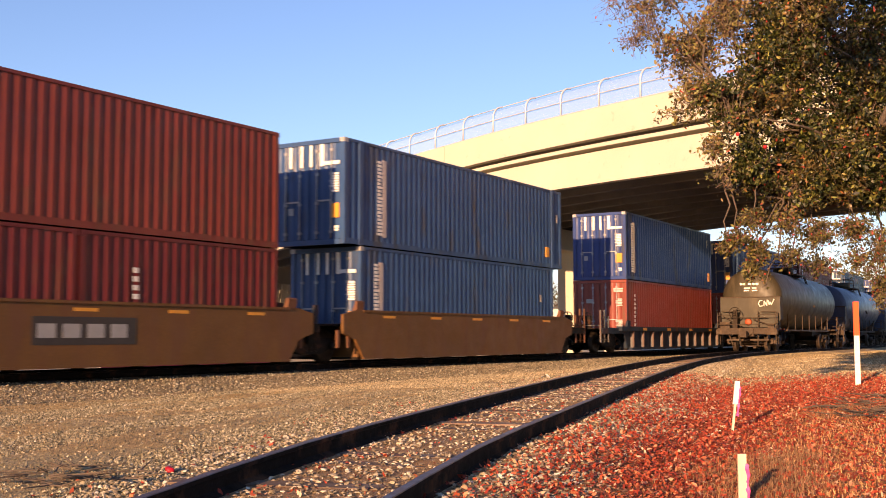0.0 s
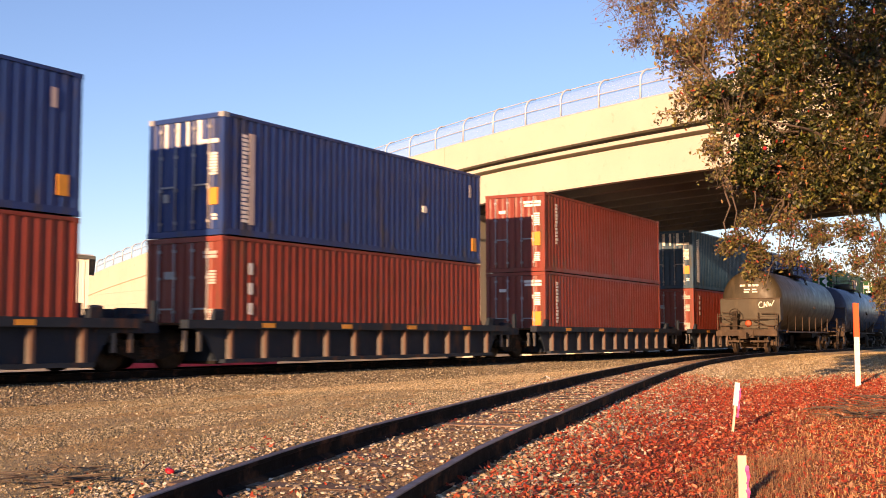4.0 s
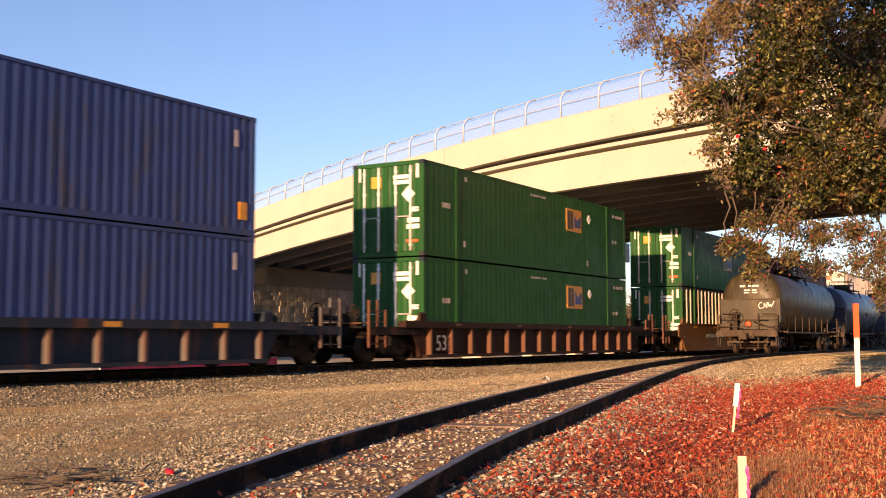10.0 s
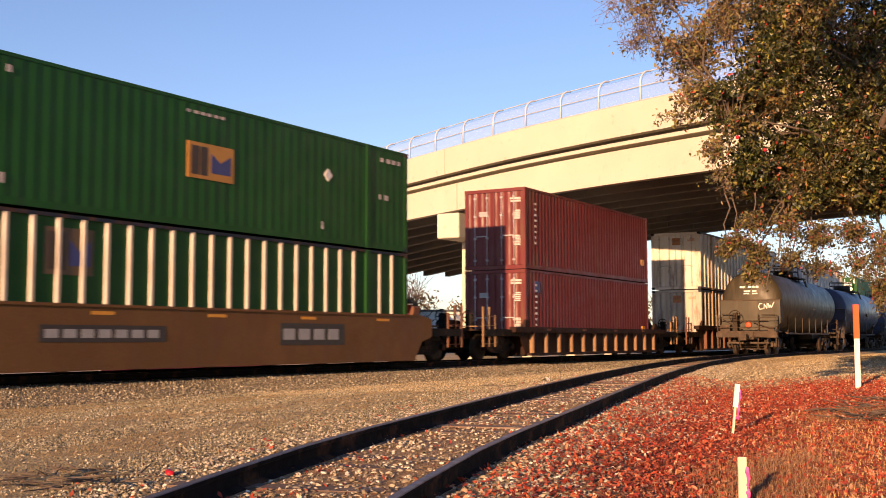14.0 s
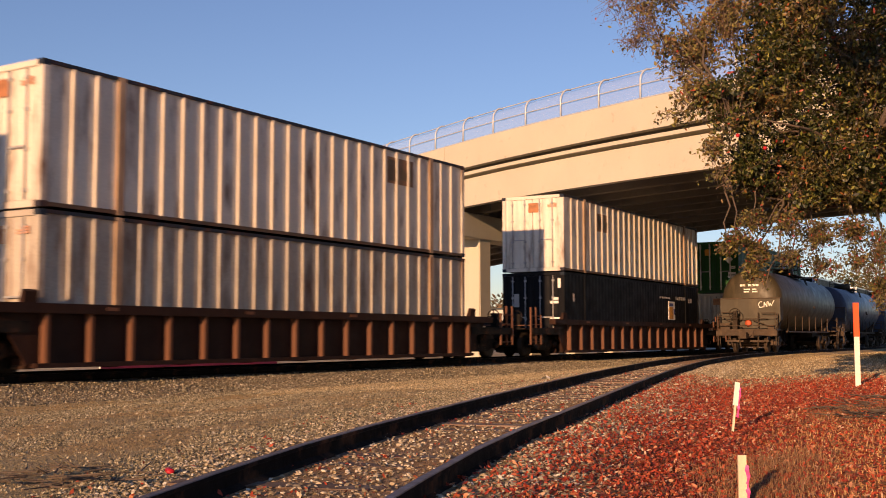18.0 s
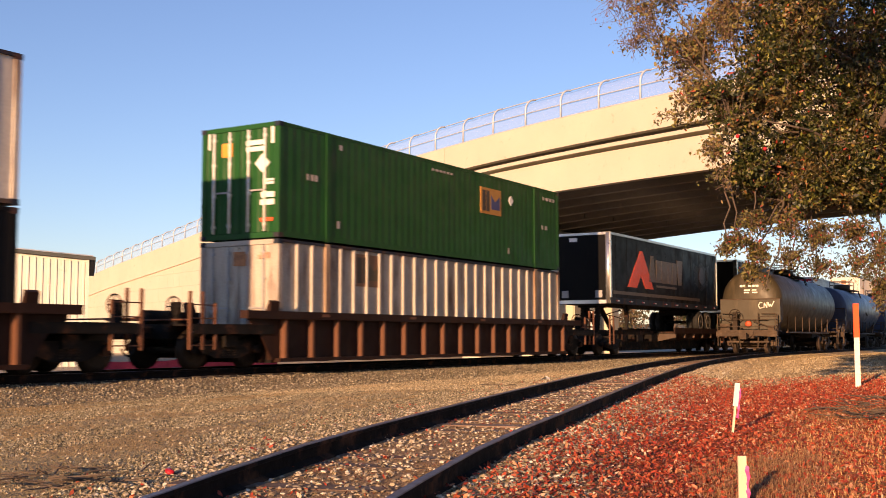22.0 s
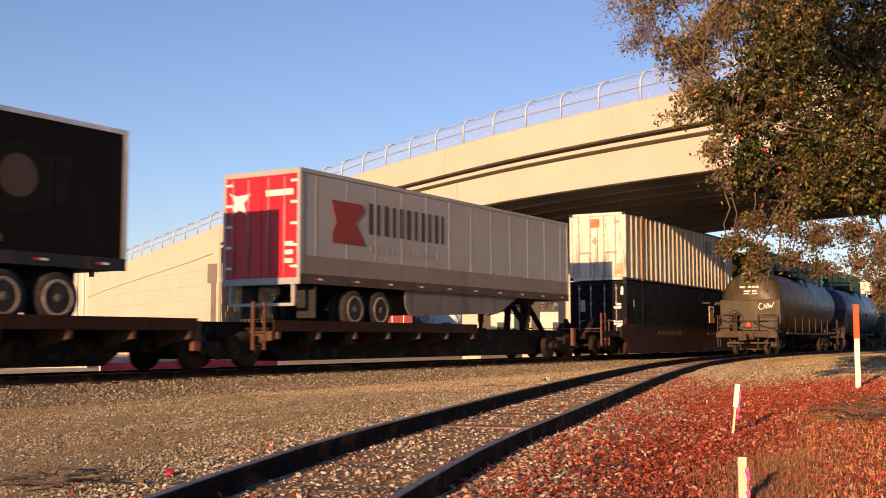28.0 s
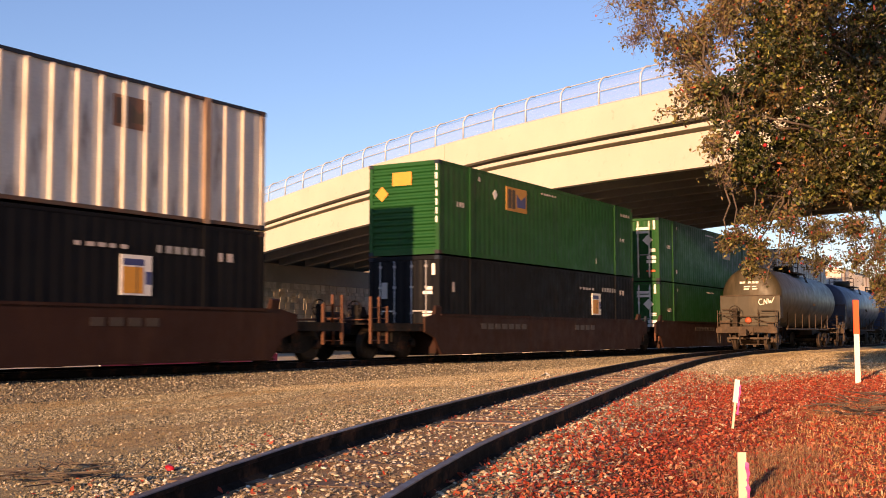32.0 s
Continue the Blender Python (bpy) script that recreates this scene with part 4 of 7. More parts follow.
def coupler(e, x, sx, m="black_iron"):
    bm = bmesh.new()
    bx(bm, min(x, x + sx * 0.55), max(x, x + sx * 0.55), -0.09, 0.09, 0.72, 0.94)
    bx(bm, min(x + sx * 0.5, x + sx * 0.8), max(x + sx * 0.5, x + sx * 0.8), -0.17, 0.13, 0.68, 0.98)
    part("coupler", bm, m, e)
    bm = bmesh.new()
    last = None
    for i in range(9):
        u = i / 8
        p = Vector((x + sx * (0.05 + 0.6 * u), 0.3, 0.72 - 0.42 * math.sin(math.pi * u * 0.8)))
        if last:
            tube(bm, last, p, 0.022, n=6)
        last = p
    part("air_hose", bm, "rubber", e)


def ladder(e, x, y, z0, z1, m):
    bm = bmesh.new()
    for d in (-0.2, 0.2):
        bx(bm, x + d - 0.03, x + d + 0.03, y - 0.03, y + 0.03, z0, z1)
    k = z0 + 0.1
    while k < z1:
        tube(bm, (x - 0.2, y, k), (x + 0.2, y, k), 0.014, n=6)
        k += 0.3
    part("ladder", bm, m, e)


def well_car(s0, s1, well, mid, color, rib, label, top, smooth_side=False, ends=("truck", "truck"), ribs=11, placards=()):
    """A well car from s0 to s1 along the line, with its well centred on mid. ends: 'truck' for its own bogie, 'joint' for a shared one, '' for none."""
    e = thing("well_car", label, "railway car", "cars of the freight train")
    ride(e, (s0 + s1) / 2)
    c = (s0 + s1) / 2
    a, b = s0 - c, s1 - c
    w0, w1 = mid - well / 2 - c, mid + well / 2 - c
    hy = 1.46 if smooth_side else 1.53
    bot = 0.10 if color == DBR else 0.09 if color == YEL else 0.15 if smooth_side else 0.13
    for sy in (-1, 1):
        def yy(p, q):
            return (min(sy * p, sy * q), max(sy * p, sy * q))
        if smooth_side:
            y0, y1 = yy(1.38, hy)
            bm = bmesh.new()
            prism(bm, [(w0 - 0.9, 0.78), (w0 - 0.9, top - 0.12), (w0 - 0.3, top), (w1 + 0.3, top), (w1 + 0.9, top - 0.12), (w1 + 0.9, 0.78), (w1 + 0.35, 0.62), (w1 - 0.05, bot), (w0 + 0.05, bot), (w0 - 0.35, 0.62)], "y", y0, y1)
            side = part("side_sill", bm, color, e)
            for z, h in ((top - 0.05, 0.06), (bot, 0.05)):
                bm = bmesh.new()
                bx(bm, w0, w1, *yy(hy, hy + 0.03), z, z + h)
                part("edge_flange", bm, color, side)
            for k in range(5 if color == "yellow_car" else 0):
                x = w0 + (w1 - w0) * (k + 0.5) / 5
                bm = bmesh.new()
                bx(bm, x - 0.3, x + 0.3, *yy(hy + 0.002, hy + 0.006), top - 0.2, top - 0.13)
                part("reflector", bm, "decal_amber", side, "worn amber reflector")
            if sy < 0 and placards:
                for x0, x1, z0, z1 in placards:
                    pl = side
                    if color == "yellow_car":
                        bm = bmesh.new()
                        bx(bm, x0, x1, -hy - 0.008, -hy, z0, z1)
                        pl = part("name_panel", bm, "decal_dark", side)
                    bm = bmesh.new()
                    n = 7 if x1 - x0 > 2.9 else 4
                    wx = (x1 - x0 - 0.2) / n
                    for i in range(n):
                        xx = x0 + 0.12 + i * wx
                        bx(bm, xx, xx + wx * 0.72, -hy - 0.012, -hy - 0.004, z0 + 0.25 * (z1 - z0), z1 - 0.25 * (z1 - z0))
                    part("lettering", bm, "decal_grey" if color == "yellow_car" else "decal_dull", pl)
        else:
            y0, y1 = yy(1.33, 1.37)
            bm = bmesh.new()
            prism(bm, [(w0 - 1.1, top - 0.1), (w1 + 1.1, top - 0.1), (w1 + 0.5, 0.75), (w1 + 0.1, bot + 0.05), (w0 - 0.1, bot + 0.05), (w0 - 0.5, 0.75)], "y", y0, y1)
            # Web colour already holds the shade that chord and ribs throw on it.
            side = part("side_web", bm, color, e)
            bm = bmesh.new()
            bx(bm, w0 - 1.2, w1 + 1.2, *yy(1.30, hy + 0.02), top - 0.19, top)
            part("top_chord", bm, color, e)
            bm = bmesh.new()
            bx(bm, w0, w1, *yy(1.30, hy), bot, bot + 0.09)
            part("bottom_chord", bm, color, e)
            first = None
            for k in range(ribs):
                x = w0 + 0.25 + (w1 - w0 - 0.5) * k / (ribs - 1)
                if first is None:
                    bm = bmesh.new()
                    yo, yi = sy * (hy - 0.01), sy * 1.372
                    prism(bm, [(-0.06, yi), (-0.04, yo), (0.04, yo), (0.06, yi)], "z", bot + 0.09, top - 0.19)
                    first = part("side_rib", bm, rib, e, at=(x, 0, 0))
                else:
                    again(first, (x, 0, 0))
            if sy < 0:
                for k in range(4):
                    x = w0 + (w1 - w0) * (k + 0.4) / 4
                    bm = bmesh.new()
                    bx(bm, x, x + (0.45 if color == GRY else 0.3), -hy - 0.026, -hy - 0.018, top - (0.16 if color == GRY else 0.12), top - 0.05)
                    part("reflector", bm, "decal_amber" if color == GRY else "rust_rib", e, "worn reflector")
    # well floor, end bulkheads and platforms
    for k in range(9):
        x = w0 + (w1 - w0) * k / 8
        box_part("floor_beam", e, "black_iron", x - 0.12, x + 0.12, -1.33, 1.33, bot - 0.02, bot + 0.05)
    for sx, wx, ex in ((-1, w0, a), (1, w1, b)):
        kind = ends[0] if sx < 0 else ends[1]
        lo, hi = min(wx, wx + sx * 0.08), max(wx, wx + sx * 0.08)
        box_part("bulkhead", e, color, lo, hi, -1.33, 1.33, bot, min(1.05, top))
        pl0, pl1 = sorted((wx + sx * 0.08, ex - sx * (0.25 if kind == "truck" else 0.05)))
        bm = bmesh.new()
        bx(bm, pl0, pl1, -0.62, 0.62, 0.70, 0.98)
        part("draft_sill", bm, "black_iron", e)
        n = 5
        for k in range(n):
            x = pl0 + (pl1 - pl0) * k / n
            box_part("platform_plate", e, "black_iron", x + 0.02, x + (pl1 - pl0) / n - 0.02, -1.28, 1.28, 0.98, 1.03)
        if kind:
            for y in (-1.40, 1.30):
                box_part("end_sill", e, "black_iron" if color != GRY else color, pl0, pl1, y, y + 0.10, 0.80, 1.02)
        for sy in (-1, 1):
            part_of("box_guide", lambda bm: prism(bm, [(sy * 1.26, top - 0.05), (sy * 1.42, top - 0.05), (sy * 1.45, top + 0.22), (sy * 1.38, top + 0.26)], "x", wx + sx * 0.1 - 0.16, wx + sx * 0.1 + 0.16), color if color != "yellow_car" else "rust_rib", e)
        if kind == "truck":
            truck(e, ex - sx * 1.75)
            coupler(e, ex - sx * 0.35, sx)
            ladder(e, ex - sx * 0.35, -1.36, 0.45, 1.75, rib)
            ladder(e, ex - sx * 0.75, -1.36, 0.45, 1.5, rib)
            bm = bmesh.new()
            y, z, x = -0.75, 1.42, ex - sx * 0.3
            for k in range(16):
                q0, q1 = k * math.pi / 8, (k + 1) * math.pi / 8
                tube(bm, (x - 0.05, y + 0.22 * math.cos(q0), z + 0.22 * math.sin(q0)), (x - 0.05, y + 0.22 * math.cos(q1), z + 0.22 * math.sin(q1)), 0.018, n=6)
            bx(bm, x - 0.06, x - 0.04, y - 0.015, y + 0.015, z - 0.22, z + 0.22)
            bx(bm, x - 0.06, x - 0.04, y - 0.22, y + 0.22, z - 0.015, z + 0.015)
            bx(bm, x - 0.04, x + 0.1, y - 0.12, y + 0.12, 1.0, z + 0.1)
            part("hand_brake", bm, "black_iron", e, "dark hand-brake wheel on its stand")
            bm = bmesh.new()
            tube(bm, (ex - sx * 1.4, 0.55, 1.2), (ex - sx * 0.6, 0.55, 1.2), 0.17, n=12)
            part("air_reservoir", bm, "black_iron", e)
            bm = bmesh.new()
            tube(bm, (ex - sx * 0.2, -1.35, 1.12), (ex - sx * 0.2, 1.35, 1.12), 0.02, n=6)
            tube(bm, (ex - sx * 0.2, -1.35, 0.6), (ex - sx * 0.2, -1.35, 1.12), 0.02, n=6)
            part("hand_rail", bm, rib, e)
        elif kind == "joint":
            truck(e, ex)
            for sy in (-1, 1):
                box_part("valve_box", e, "steel_grey", ex - 0.35, ex + 0.35, sy * 0.5 - 0.12, sy * 0.5 + 0.12, 1.0, 1.35)
                part_of("air_cylinder", lambda bm: tube(bm, (ex - 0.3, sy * 0.85, 1.1), (ex + 0.3, sy * 0.85, 1.1), 0.12, n=10), "steel_grey", e)
                for dx in (-1.25, -0.8, 0.75, 1.2):
                    box_part("hanger_bracket", e, rib, ex + dx - 0.05, ex + dx + 0.05, sy * 1.36 - 0.03, sy * 1.36 + 0.03, 0.40, 0.86)
                box_part("grab_post", e, "steel_grey", ex - 0.06, ex + 0.06, sy * 1.2 - 0.05, sy * 1.2 + 0.05, 1.0, 1.5)
    return e


LY, LG, LB, LD = "dirty yellow well car with smooth sides and dark panels", "grey well car with ribbed sides and amber reflectors", "rust-brown well car with ribbed sides", "dark brown well car with smooth sides"


def size_number(car, x, z, size, y, m):
    """The length in feet that is painted on a car's side."""
    cu = bpy.data.curves.new("size_number", "FONT")
    cu.body, cu.size, cu.extrude = "53", size, 0.004
    tx = bpy.data.objects.new("size_number", cu)
    me = bpy.data.meshes.new_from_object(tx)
    bpy.data.objects.remove(tx)
    me.transform(pose(x, y, z, 90, 0, 0))
    me.materials.clear()
    me.materials.append(M[m])
    nb = new("size_number", me)
    nb.parent = car


FADED = ((-4.75, -1.19, 0.79, 1.15), (2.57, 4.73, 0.79, 1.15))


def load_cars():
    well_car(4.0, 22.5, 12.6, 14.9, YEL, "rust_rib", LY, 1.40, True, ("", "joint"), placards=((0.38, 2.96, 0.54, 1.09),))
    well_car(22.5, 39.3, 12.6, 30.57, YEL, "rust_rib", LY, 1.40, True, ("", "truck"))
    well_car(40.6, 58.25, 12.6, 50.1, GRY, "pale_rib", LG, 1.10, False, ("truck", "joint"))
    well_car(58.25, 74.9, 12.6, 66.42, GRY, "pale_rib", LG, 1.10, False, ("", "joint"))
    well_car(74.9, 92.0, 12.6, 83.43, GRY, "pale_rib", LG, 1.10, False, ("", "joint"))
    well_car(92.0, 108.7, 12.6, 100.54, GRY, "pale_rib", LG, 1.10, False, ("", "joint"))
    well_car(108.7, 126.4, 12.6, 116.93, GRY, "pale_rib", LG, 1.10, False, ("", "truck"))
    numbered = well_car(127.4, 149.7, 16.5, 138.57, BRN, "rust_rib", LB, 1.20, False, ("truck", "truck"), 14)
    size_number(numbered, -7.68, 0.34, 0.66, -1.48, "decal_grey")
    yellow = well_car(150.8, 173.3, 16.5, 162.1, YEL, "rust_rib", LY, 1.40, True, placards=((-4.78, -1.53, 0.65, 0.99), (2.25, 4.84, 0.56, 1.10)))
    size_number(yellow, -8.4, 0.36, 0.78, -1.462, "decal_dark")
    # Brown body stands for shade on a tan car; only its ribs stay tan.
    well_car(174.4, 193.6, 12.6, 184.0, BRN, "tan_rib", "tan-ribbed brown well car, webs coloured dark for shade", 1.12, False, ("truck", "truck"), 12)
    well_car(194.7, 217.0, 16.5, 205.7, BRN, "rust_rib", LB, 1.36, False, ("truck", "truck"), 16)
    well_car(218.1, 240.6, 16.5, 229.33, BRN, "rust_rib", LB, 1.36, False, ("truck", "truck"), 16)
    well_car(241.7, 264.2, 16.5, 253.0, BRN, "rust_rib", LB, 1.36, False, ("truck", "truck"), 16)
    for s in (390.6, 413.6):
        well_car(s + 1.0, s + 22.4, 16.5, s + 11.08, BRN, "rust_rib", LB, 1.36, False, ("truck", "truck"), 16)
    well_car(324.4, 346.9, 16.5, 335.64, DBR, "rust_rib", LD, 1.32, True, placards=FADED)
    well_car(347.9, 369.6, 16.5, 359.87, DBR, "rust_rib", LD, 1.32, True, ("truck", "joint"), placards=FADED)
    well_car(369.6, 391.5, 16.5, 379.34, DBR, "rust_rib", LD, 1.32, True, ("", "truck"), placards=FADED)


load_cars()


def flat_car(s0, s1, joint, hitch):
    """A low trailer-carrying unit: centre spine, wheel platforms, a trailer hitch."""
    e = thing("flat_car", "dark rusty spine car carrying a road trailer", "railway car", "cars of the freight train")
    c = (s0 + s1) / 2
    ride(e, c)
    a, b = s0 - c, s1 - c
    box_part("spine", e, "black_iron", a + 0.4, b - 0.4, -0.36, 0.36, 0.42, 1.04)
    bm = bmesh.new()
    prism(bm, [(a + 1.6, 0.7), (a + 2.6, 0.15), (b - 3.2, 0.15), (b - 2.4, 0.7)], "y", -0.5, 0.5)
    part("belly_plate", bm, "black_iron", e)
    p0, p1 = hitch[1] - c, hitch[2] - c
    for sy in (-1, 1):
        y0, y1 = sorted((sy * 0.38, sy * 1.38))
        pf = box_part("wheel_platform", e, "black_iron", p0, p1, y0, y1, 0.93, 0.995)
        y0, y1 = sorted((sy * 1.36, sy * 1.42))
        bm = bmesh.new()
        bx(bm, p0, p1, y0, y1, 0.90, 1.17)
        part("platform_edge", bm, "brown_car", pf)
        n = 7
        for k in range(n):
            x = p0 + 0.2 + (p1 - p0 - 0.4) * k / (n - 1)
            bm = bmesh.new()
            prism(bm, [(sy * 0.3, 0.5), (sy * 0.3, 0.93), (sy * 1.40, 0.93), (sy * 1.40, 0.72)], "x", x - 0.05, x + 0.05)
            part("outrigger", bm, "rail_brown", pf)
    h = hitch[0] - c
    bm = bmesh.new()
    bx(bm, h - 0.5, h + 0.4, -0.45, 0.45, 1.98, 2.06)
    ht = part("trailer_hitch", bm, "black_iron", e, "black folding trailer hitch")
    for y in (-0.32, 0.32):
        for x0, x1, w in ((h - 0.28, h - 0.42, 0.2), (h + 0.05, h + 1.35, 0.15)):
            bm = bmesh.new()
            prism(bm, [(x0, 1.98), (x0 + w, 1.98), (x1 + w, 0.95), (x1, 0.95)], "y", y - 0.09, y + 0.09)
            part("hitch_strut", bm, "black_iron", ht)
    for sy in (-1, 1):
        bm = bmesh.new()
        bx(bm, b - 1.4, b - 1.2, sy * 1.25 - 0.06, sy * 1.25 + 0.06, 0.45, 1.12)
        part("end_bracket", bm, "rust_rib", e, "rusty orange end bracket")
        for x in (a + 2.6, a + 4.4, a + 6.2):
            box_part("brake_box", e, "black_iron", x, x + 0.7, sy * 0.75 - 0.3, sy * 0.75 + 0.3, 0.55, 0.85)
    ladder(e, a + 0.7, -1.34, 0.45, 1.6, "rust_rib")
    truck(e, a + (0.0 if joint else 1.5))
    truck(e, b - 1.6) if not joint or s1 > 320 else None
    return e


def tyre_pair(e, x, sy, r=0.51):
    bm = bmesh.new()
    for yo in (0.0, 0.33):
        y = sy * (1.28 - 0.14 - yo)
        lathe(bm, [(-0.13, r * 0.6), (-0.13, r * 0.92), (-0.09, r), (0.09, r), (0.13, r * 0.92), (0.13, r * 0.6)], "y", 24, (x, y, 0.51))
    w = part("wheel", bm, "rubber", e, "dusty black dual tyres")
    bm = bmesh.new()
    y = sy * 1.16
    lathe(bm, [(-0.05 * sy, r * 0.62), (0.11 * sy, r * 0.58), (0.04 * sy, r * 0.42), (0.04 * sy, r * 0.2), (0.12 * sy, r * 0.17), (0.12 * sy, 0.01)], "y", 20, (x, y, 0.51))
    part("rim", bm, "rim", w, "dusty dark steel rim")
    bm = bmesh.new()
    lathe(bm, [(0.125 * sy, r * 0.74), (0.142 * sy, r * 0.70), (0.142 * sy, r * 0.60), (0.11 * sy, r * 0.56)], "y", 24, (x, sy * 1.14, 0.51))
    part("rim_flange", bm, "rim_pale", w, "worn pale rim flange")


def trailer(name, label, s, L, deck, side, edge, front, marks, tandem, skirt=False):
    """A road trailer riding on the train; x from its near end. tandem: distance of the bogie's middle from the near end."""
    e = thing(name, label, "trailer", "road trailers on the train")
    W, top = 2.59, 4.07
    base = 1.12
    hx, hy = L / 2, W / 2
    for sy in (-1, 1):
        y0, y1 = sorted((sy * (hy - 0.02), sy * (hy - 0.06)))
        sd = box_part("side_wall", e, side, -hx + 0.05, hx - 0.05, y0, y1, base + 0.25, top - 0.1)
        y0, y1 = sorted((sy * (hy - 0.06), sy * hy))
        n = 12
        for k in range(n):
            bm = bmesh.new()
            x = -hx + L * (k + 0.5) / n
            yy = sorted((sy * (hy - 0.02), sy * (hy - 0.012)))
            bx(bm, x - 0.02, x + 0.02, *yy, base + 0.25, top - 0.1)
            part("panel_seam", bm, side, sd)
        # a darker, browner band along the foot of the white sides
        if side == "trailer_white":
            bm = bmesh.new()
            bx(bm, -hx + 0.12, hx - 0.12, *sorted((sy * (hy - 0.02), sy * (hy - 0.006))), base + 0.25, base + 0.72)
            part("lower_panel", bm, "trailer_lower", sd, "darker lower side panel")
        rl = box_part("bottom_rail", e, "steel_grey" if side == "trailer_black" else "trailer_rail", -hx, hx, y0, y1, base, base + 0.25)
        if sy < 0:
            n = 10
            for k in range(n):
                x = -hx + 0.6 + (L - 1.4) * k / (n - 1)
                bm = bmesh.new()
                bx(bm, x, x + 0.16, -hy - 0.004, -hy, base + 0.10, base + 0.15)
                part("reflective_tape", bm, "decal_red", rl)
                bm = bmesh.new()
                bx(bm, x + 0.16, x + 0.34, -hy - 0.004, -hy, base + 0.10, base + 0.15)
                part("reflective_tape", bm, "decal_white", rl)
        box_part("top_rail", e, edge, -hx, hx, y0, y1, top - 0.1, top)
        for x0, x1 in ((-hx, -hx + 0.12), (hx - 0.12, hx)):
            box_part("corner_post", e, edge, x0, x1, y0, y1, base + 0.25, top - 0.1)
    box_part("roof", e, "aluminium", -hx + 0.05, hx - 0.05, -hy + 0.06, hy - 0.06, top - 0.05, top - 0.01)
    box_part("underframe", e, "black_iron", -hx + 0.1, hx - 0.1, -hy + 0.06, hy - 0.06, base, base + 0.12)
    box_part("end_wall", e, side, hx - 0.09, hx - 0.04, -hy + 0.06, hy - 0.06, base + 0.12, top - 0.05)
    if front == "doors":
        for sy in (-1, 1):
            ya, yb = (-hy + 0.1, -0.01) if sy < 0 else (0.01, hy - 0.1)
            d = box_part("door", e, "trailer_red", -hx + 0.03, -hx + 0.08, ya, yb, base + 0.15, top - 0.14)
            for fy in (0.35, 0.8):
                bm = bmesh.new()
                y = ya + (yb - ya) * fy
                tube(bm, (-hx, y, base + 0.2), (-hx, y, top - 0.2), 0.018, n=8)
                part("lock_rod", bm, "lock_steel", d)
            for k in range(5):
                z = base + 0.4 + k * 0.55
                yh = ya if sy < 0 else yb
                box_part("hinge", d, "decal_white", -hx + 0.005, -hx + 0.03, min(yh, yh - sy * 0.22), max(yh, yh - sy * 0.22), z, z + 0.07)
        box_part("rear_frame", e, "trailer_white", -hx, -hx + 0.06, -hy + 0.02, hy - 0.02, base - 0.02, base + 0.15)
        box_part("rear_header", e, "trailer_white", -hx, -hx + 0.06, -hy + 0.02, hy - 0.02, top - 0.14, top)
        for sy in (-1, 1):
            y0, y1 = sorted((sy * hy, sy * (hy - 0.1)))
            box_part("door_post", e, "trailer_white", -hx - 0.002, -hx + 0.05, y0, y1, base, top)
        bm = bmesh.new()
        bx(bm, -hx + 0.02, -hx + 0.10, -1.1, 1.1, 0.55, 0.63)
        for y in (-1.1, 1.0):
            bx(bm, -hx + 0.03, -hx + 0.11, y, y + 0.1, 0.6, base)
        part("rear_bumper", bm, "trailer_white", e)
        for sy in (-1, 1):
            bm = bmesh.new()
            bx(bm, -hx + 0.7, -hx + 0.73, sy * 0.95 - 0.3, sy * 0.95 + 0.3, 0.25, base)
            part("mud_flap", bm, "rubber", e, "black mud flap")
    else:
        box_part("nose_wall", e, "trailer_black", -hx + 0.03, -hx + 0.09, -hy + 0.08, hy - 0.08, base + 0.15, top - 0.08)
        box_part("nose_sill", e, "aluminium", -hx, -hx + 0.05, -hy + 0.02, hy - 0.02, base, base + 0.15)
        box_part("nose_header", e, "aluminium", -hx, -hx + 0.05, -hy + 0.02, hy - 0.02, top - 0.1, top)
        for sy in (-1, 1):
            bm = bmesh.new()
            tube(bm, (-hx + 0.10, sy * (hy - 0.13), base), (-hx + 0.10, sy * (hy - 0.13), top - 0.02), 0.13, n=16)
            part("rounded_corner", bm, "aluminium", e, "bright aluminium rounded corner post")
        for y in (-0.9, 0.6):
            box_part("service_box", e, "decal_grey", -hx + 0.0, -hx + 0.03, y, y + 0.3, base + 0.25, base + 0.55)
        bm = bmesh.new()
        bx(bm, -hx + 0.02, -hx + 0.04, 0.2, 0.55, top - 0.35, top - 0.2)
        part("marker_light", bm, "decal_white", e)
    # landing gear
    gx = (-hx + 2.6) if front != "doors" else (hx - 2.8)
    for sy in (-1, 1):
        bm = bmesh.new()
        y = sy * 0.95
        bx(bm, gx - 0.08, gx + 0.08, y - 0.08, y + 0.08, 0.30, base)
        bx(bm, gx - 0.055, gx + 0.055, y - 0.055, y + 0.055, 0.10, 0.32)
        bx(bm, gx - 0.17, gx + 0.17, y - 0.14, y + 0.14, 0.06, 0.11)
        prism(bm, [(gx - 0.65, base), (gx + 0.65, base), (gx + 0.45, base - 0.1), (gx + 0.08, base - 0.42), (gx - 0.08, base - 0.42), (gx - 0.45, base - 0.1)], "y", y - 0.02, y + 0.02)
        tube(bm, (gx, y, 0.55), (gx + 1.1, sy * 0.5, base), 0.035, n=6)
        part("landing_leg", bm, "black_iron", e)
    bm = bmesh.new()
    tube(bm, (gx, -0.7, 0.9), (gx, 0.7, 0.55), 0.025, n=6)
    tube(bm, (gx, -0.7, 0.55), (gx, 0.7, 0.9), 0.025, n=6)
    part("leg_brace", bm, "black_iron", e)
    # tandem
    tx = -hx + tandem
    box_part("slider", e, "black_iron", tx - 1.6, tx + 1.6, -0.55, 0.55, 0.85, base)
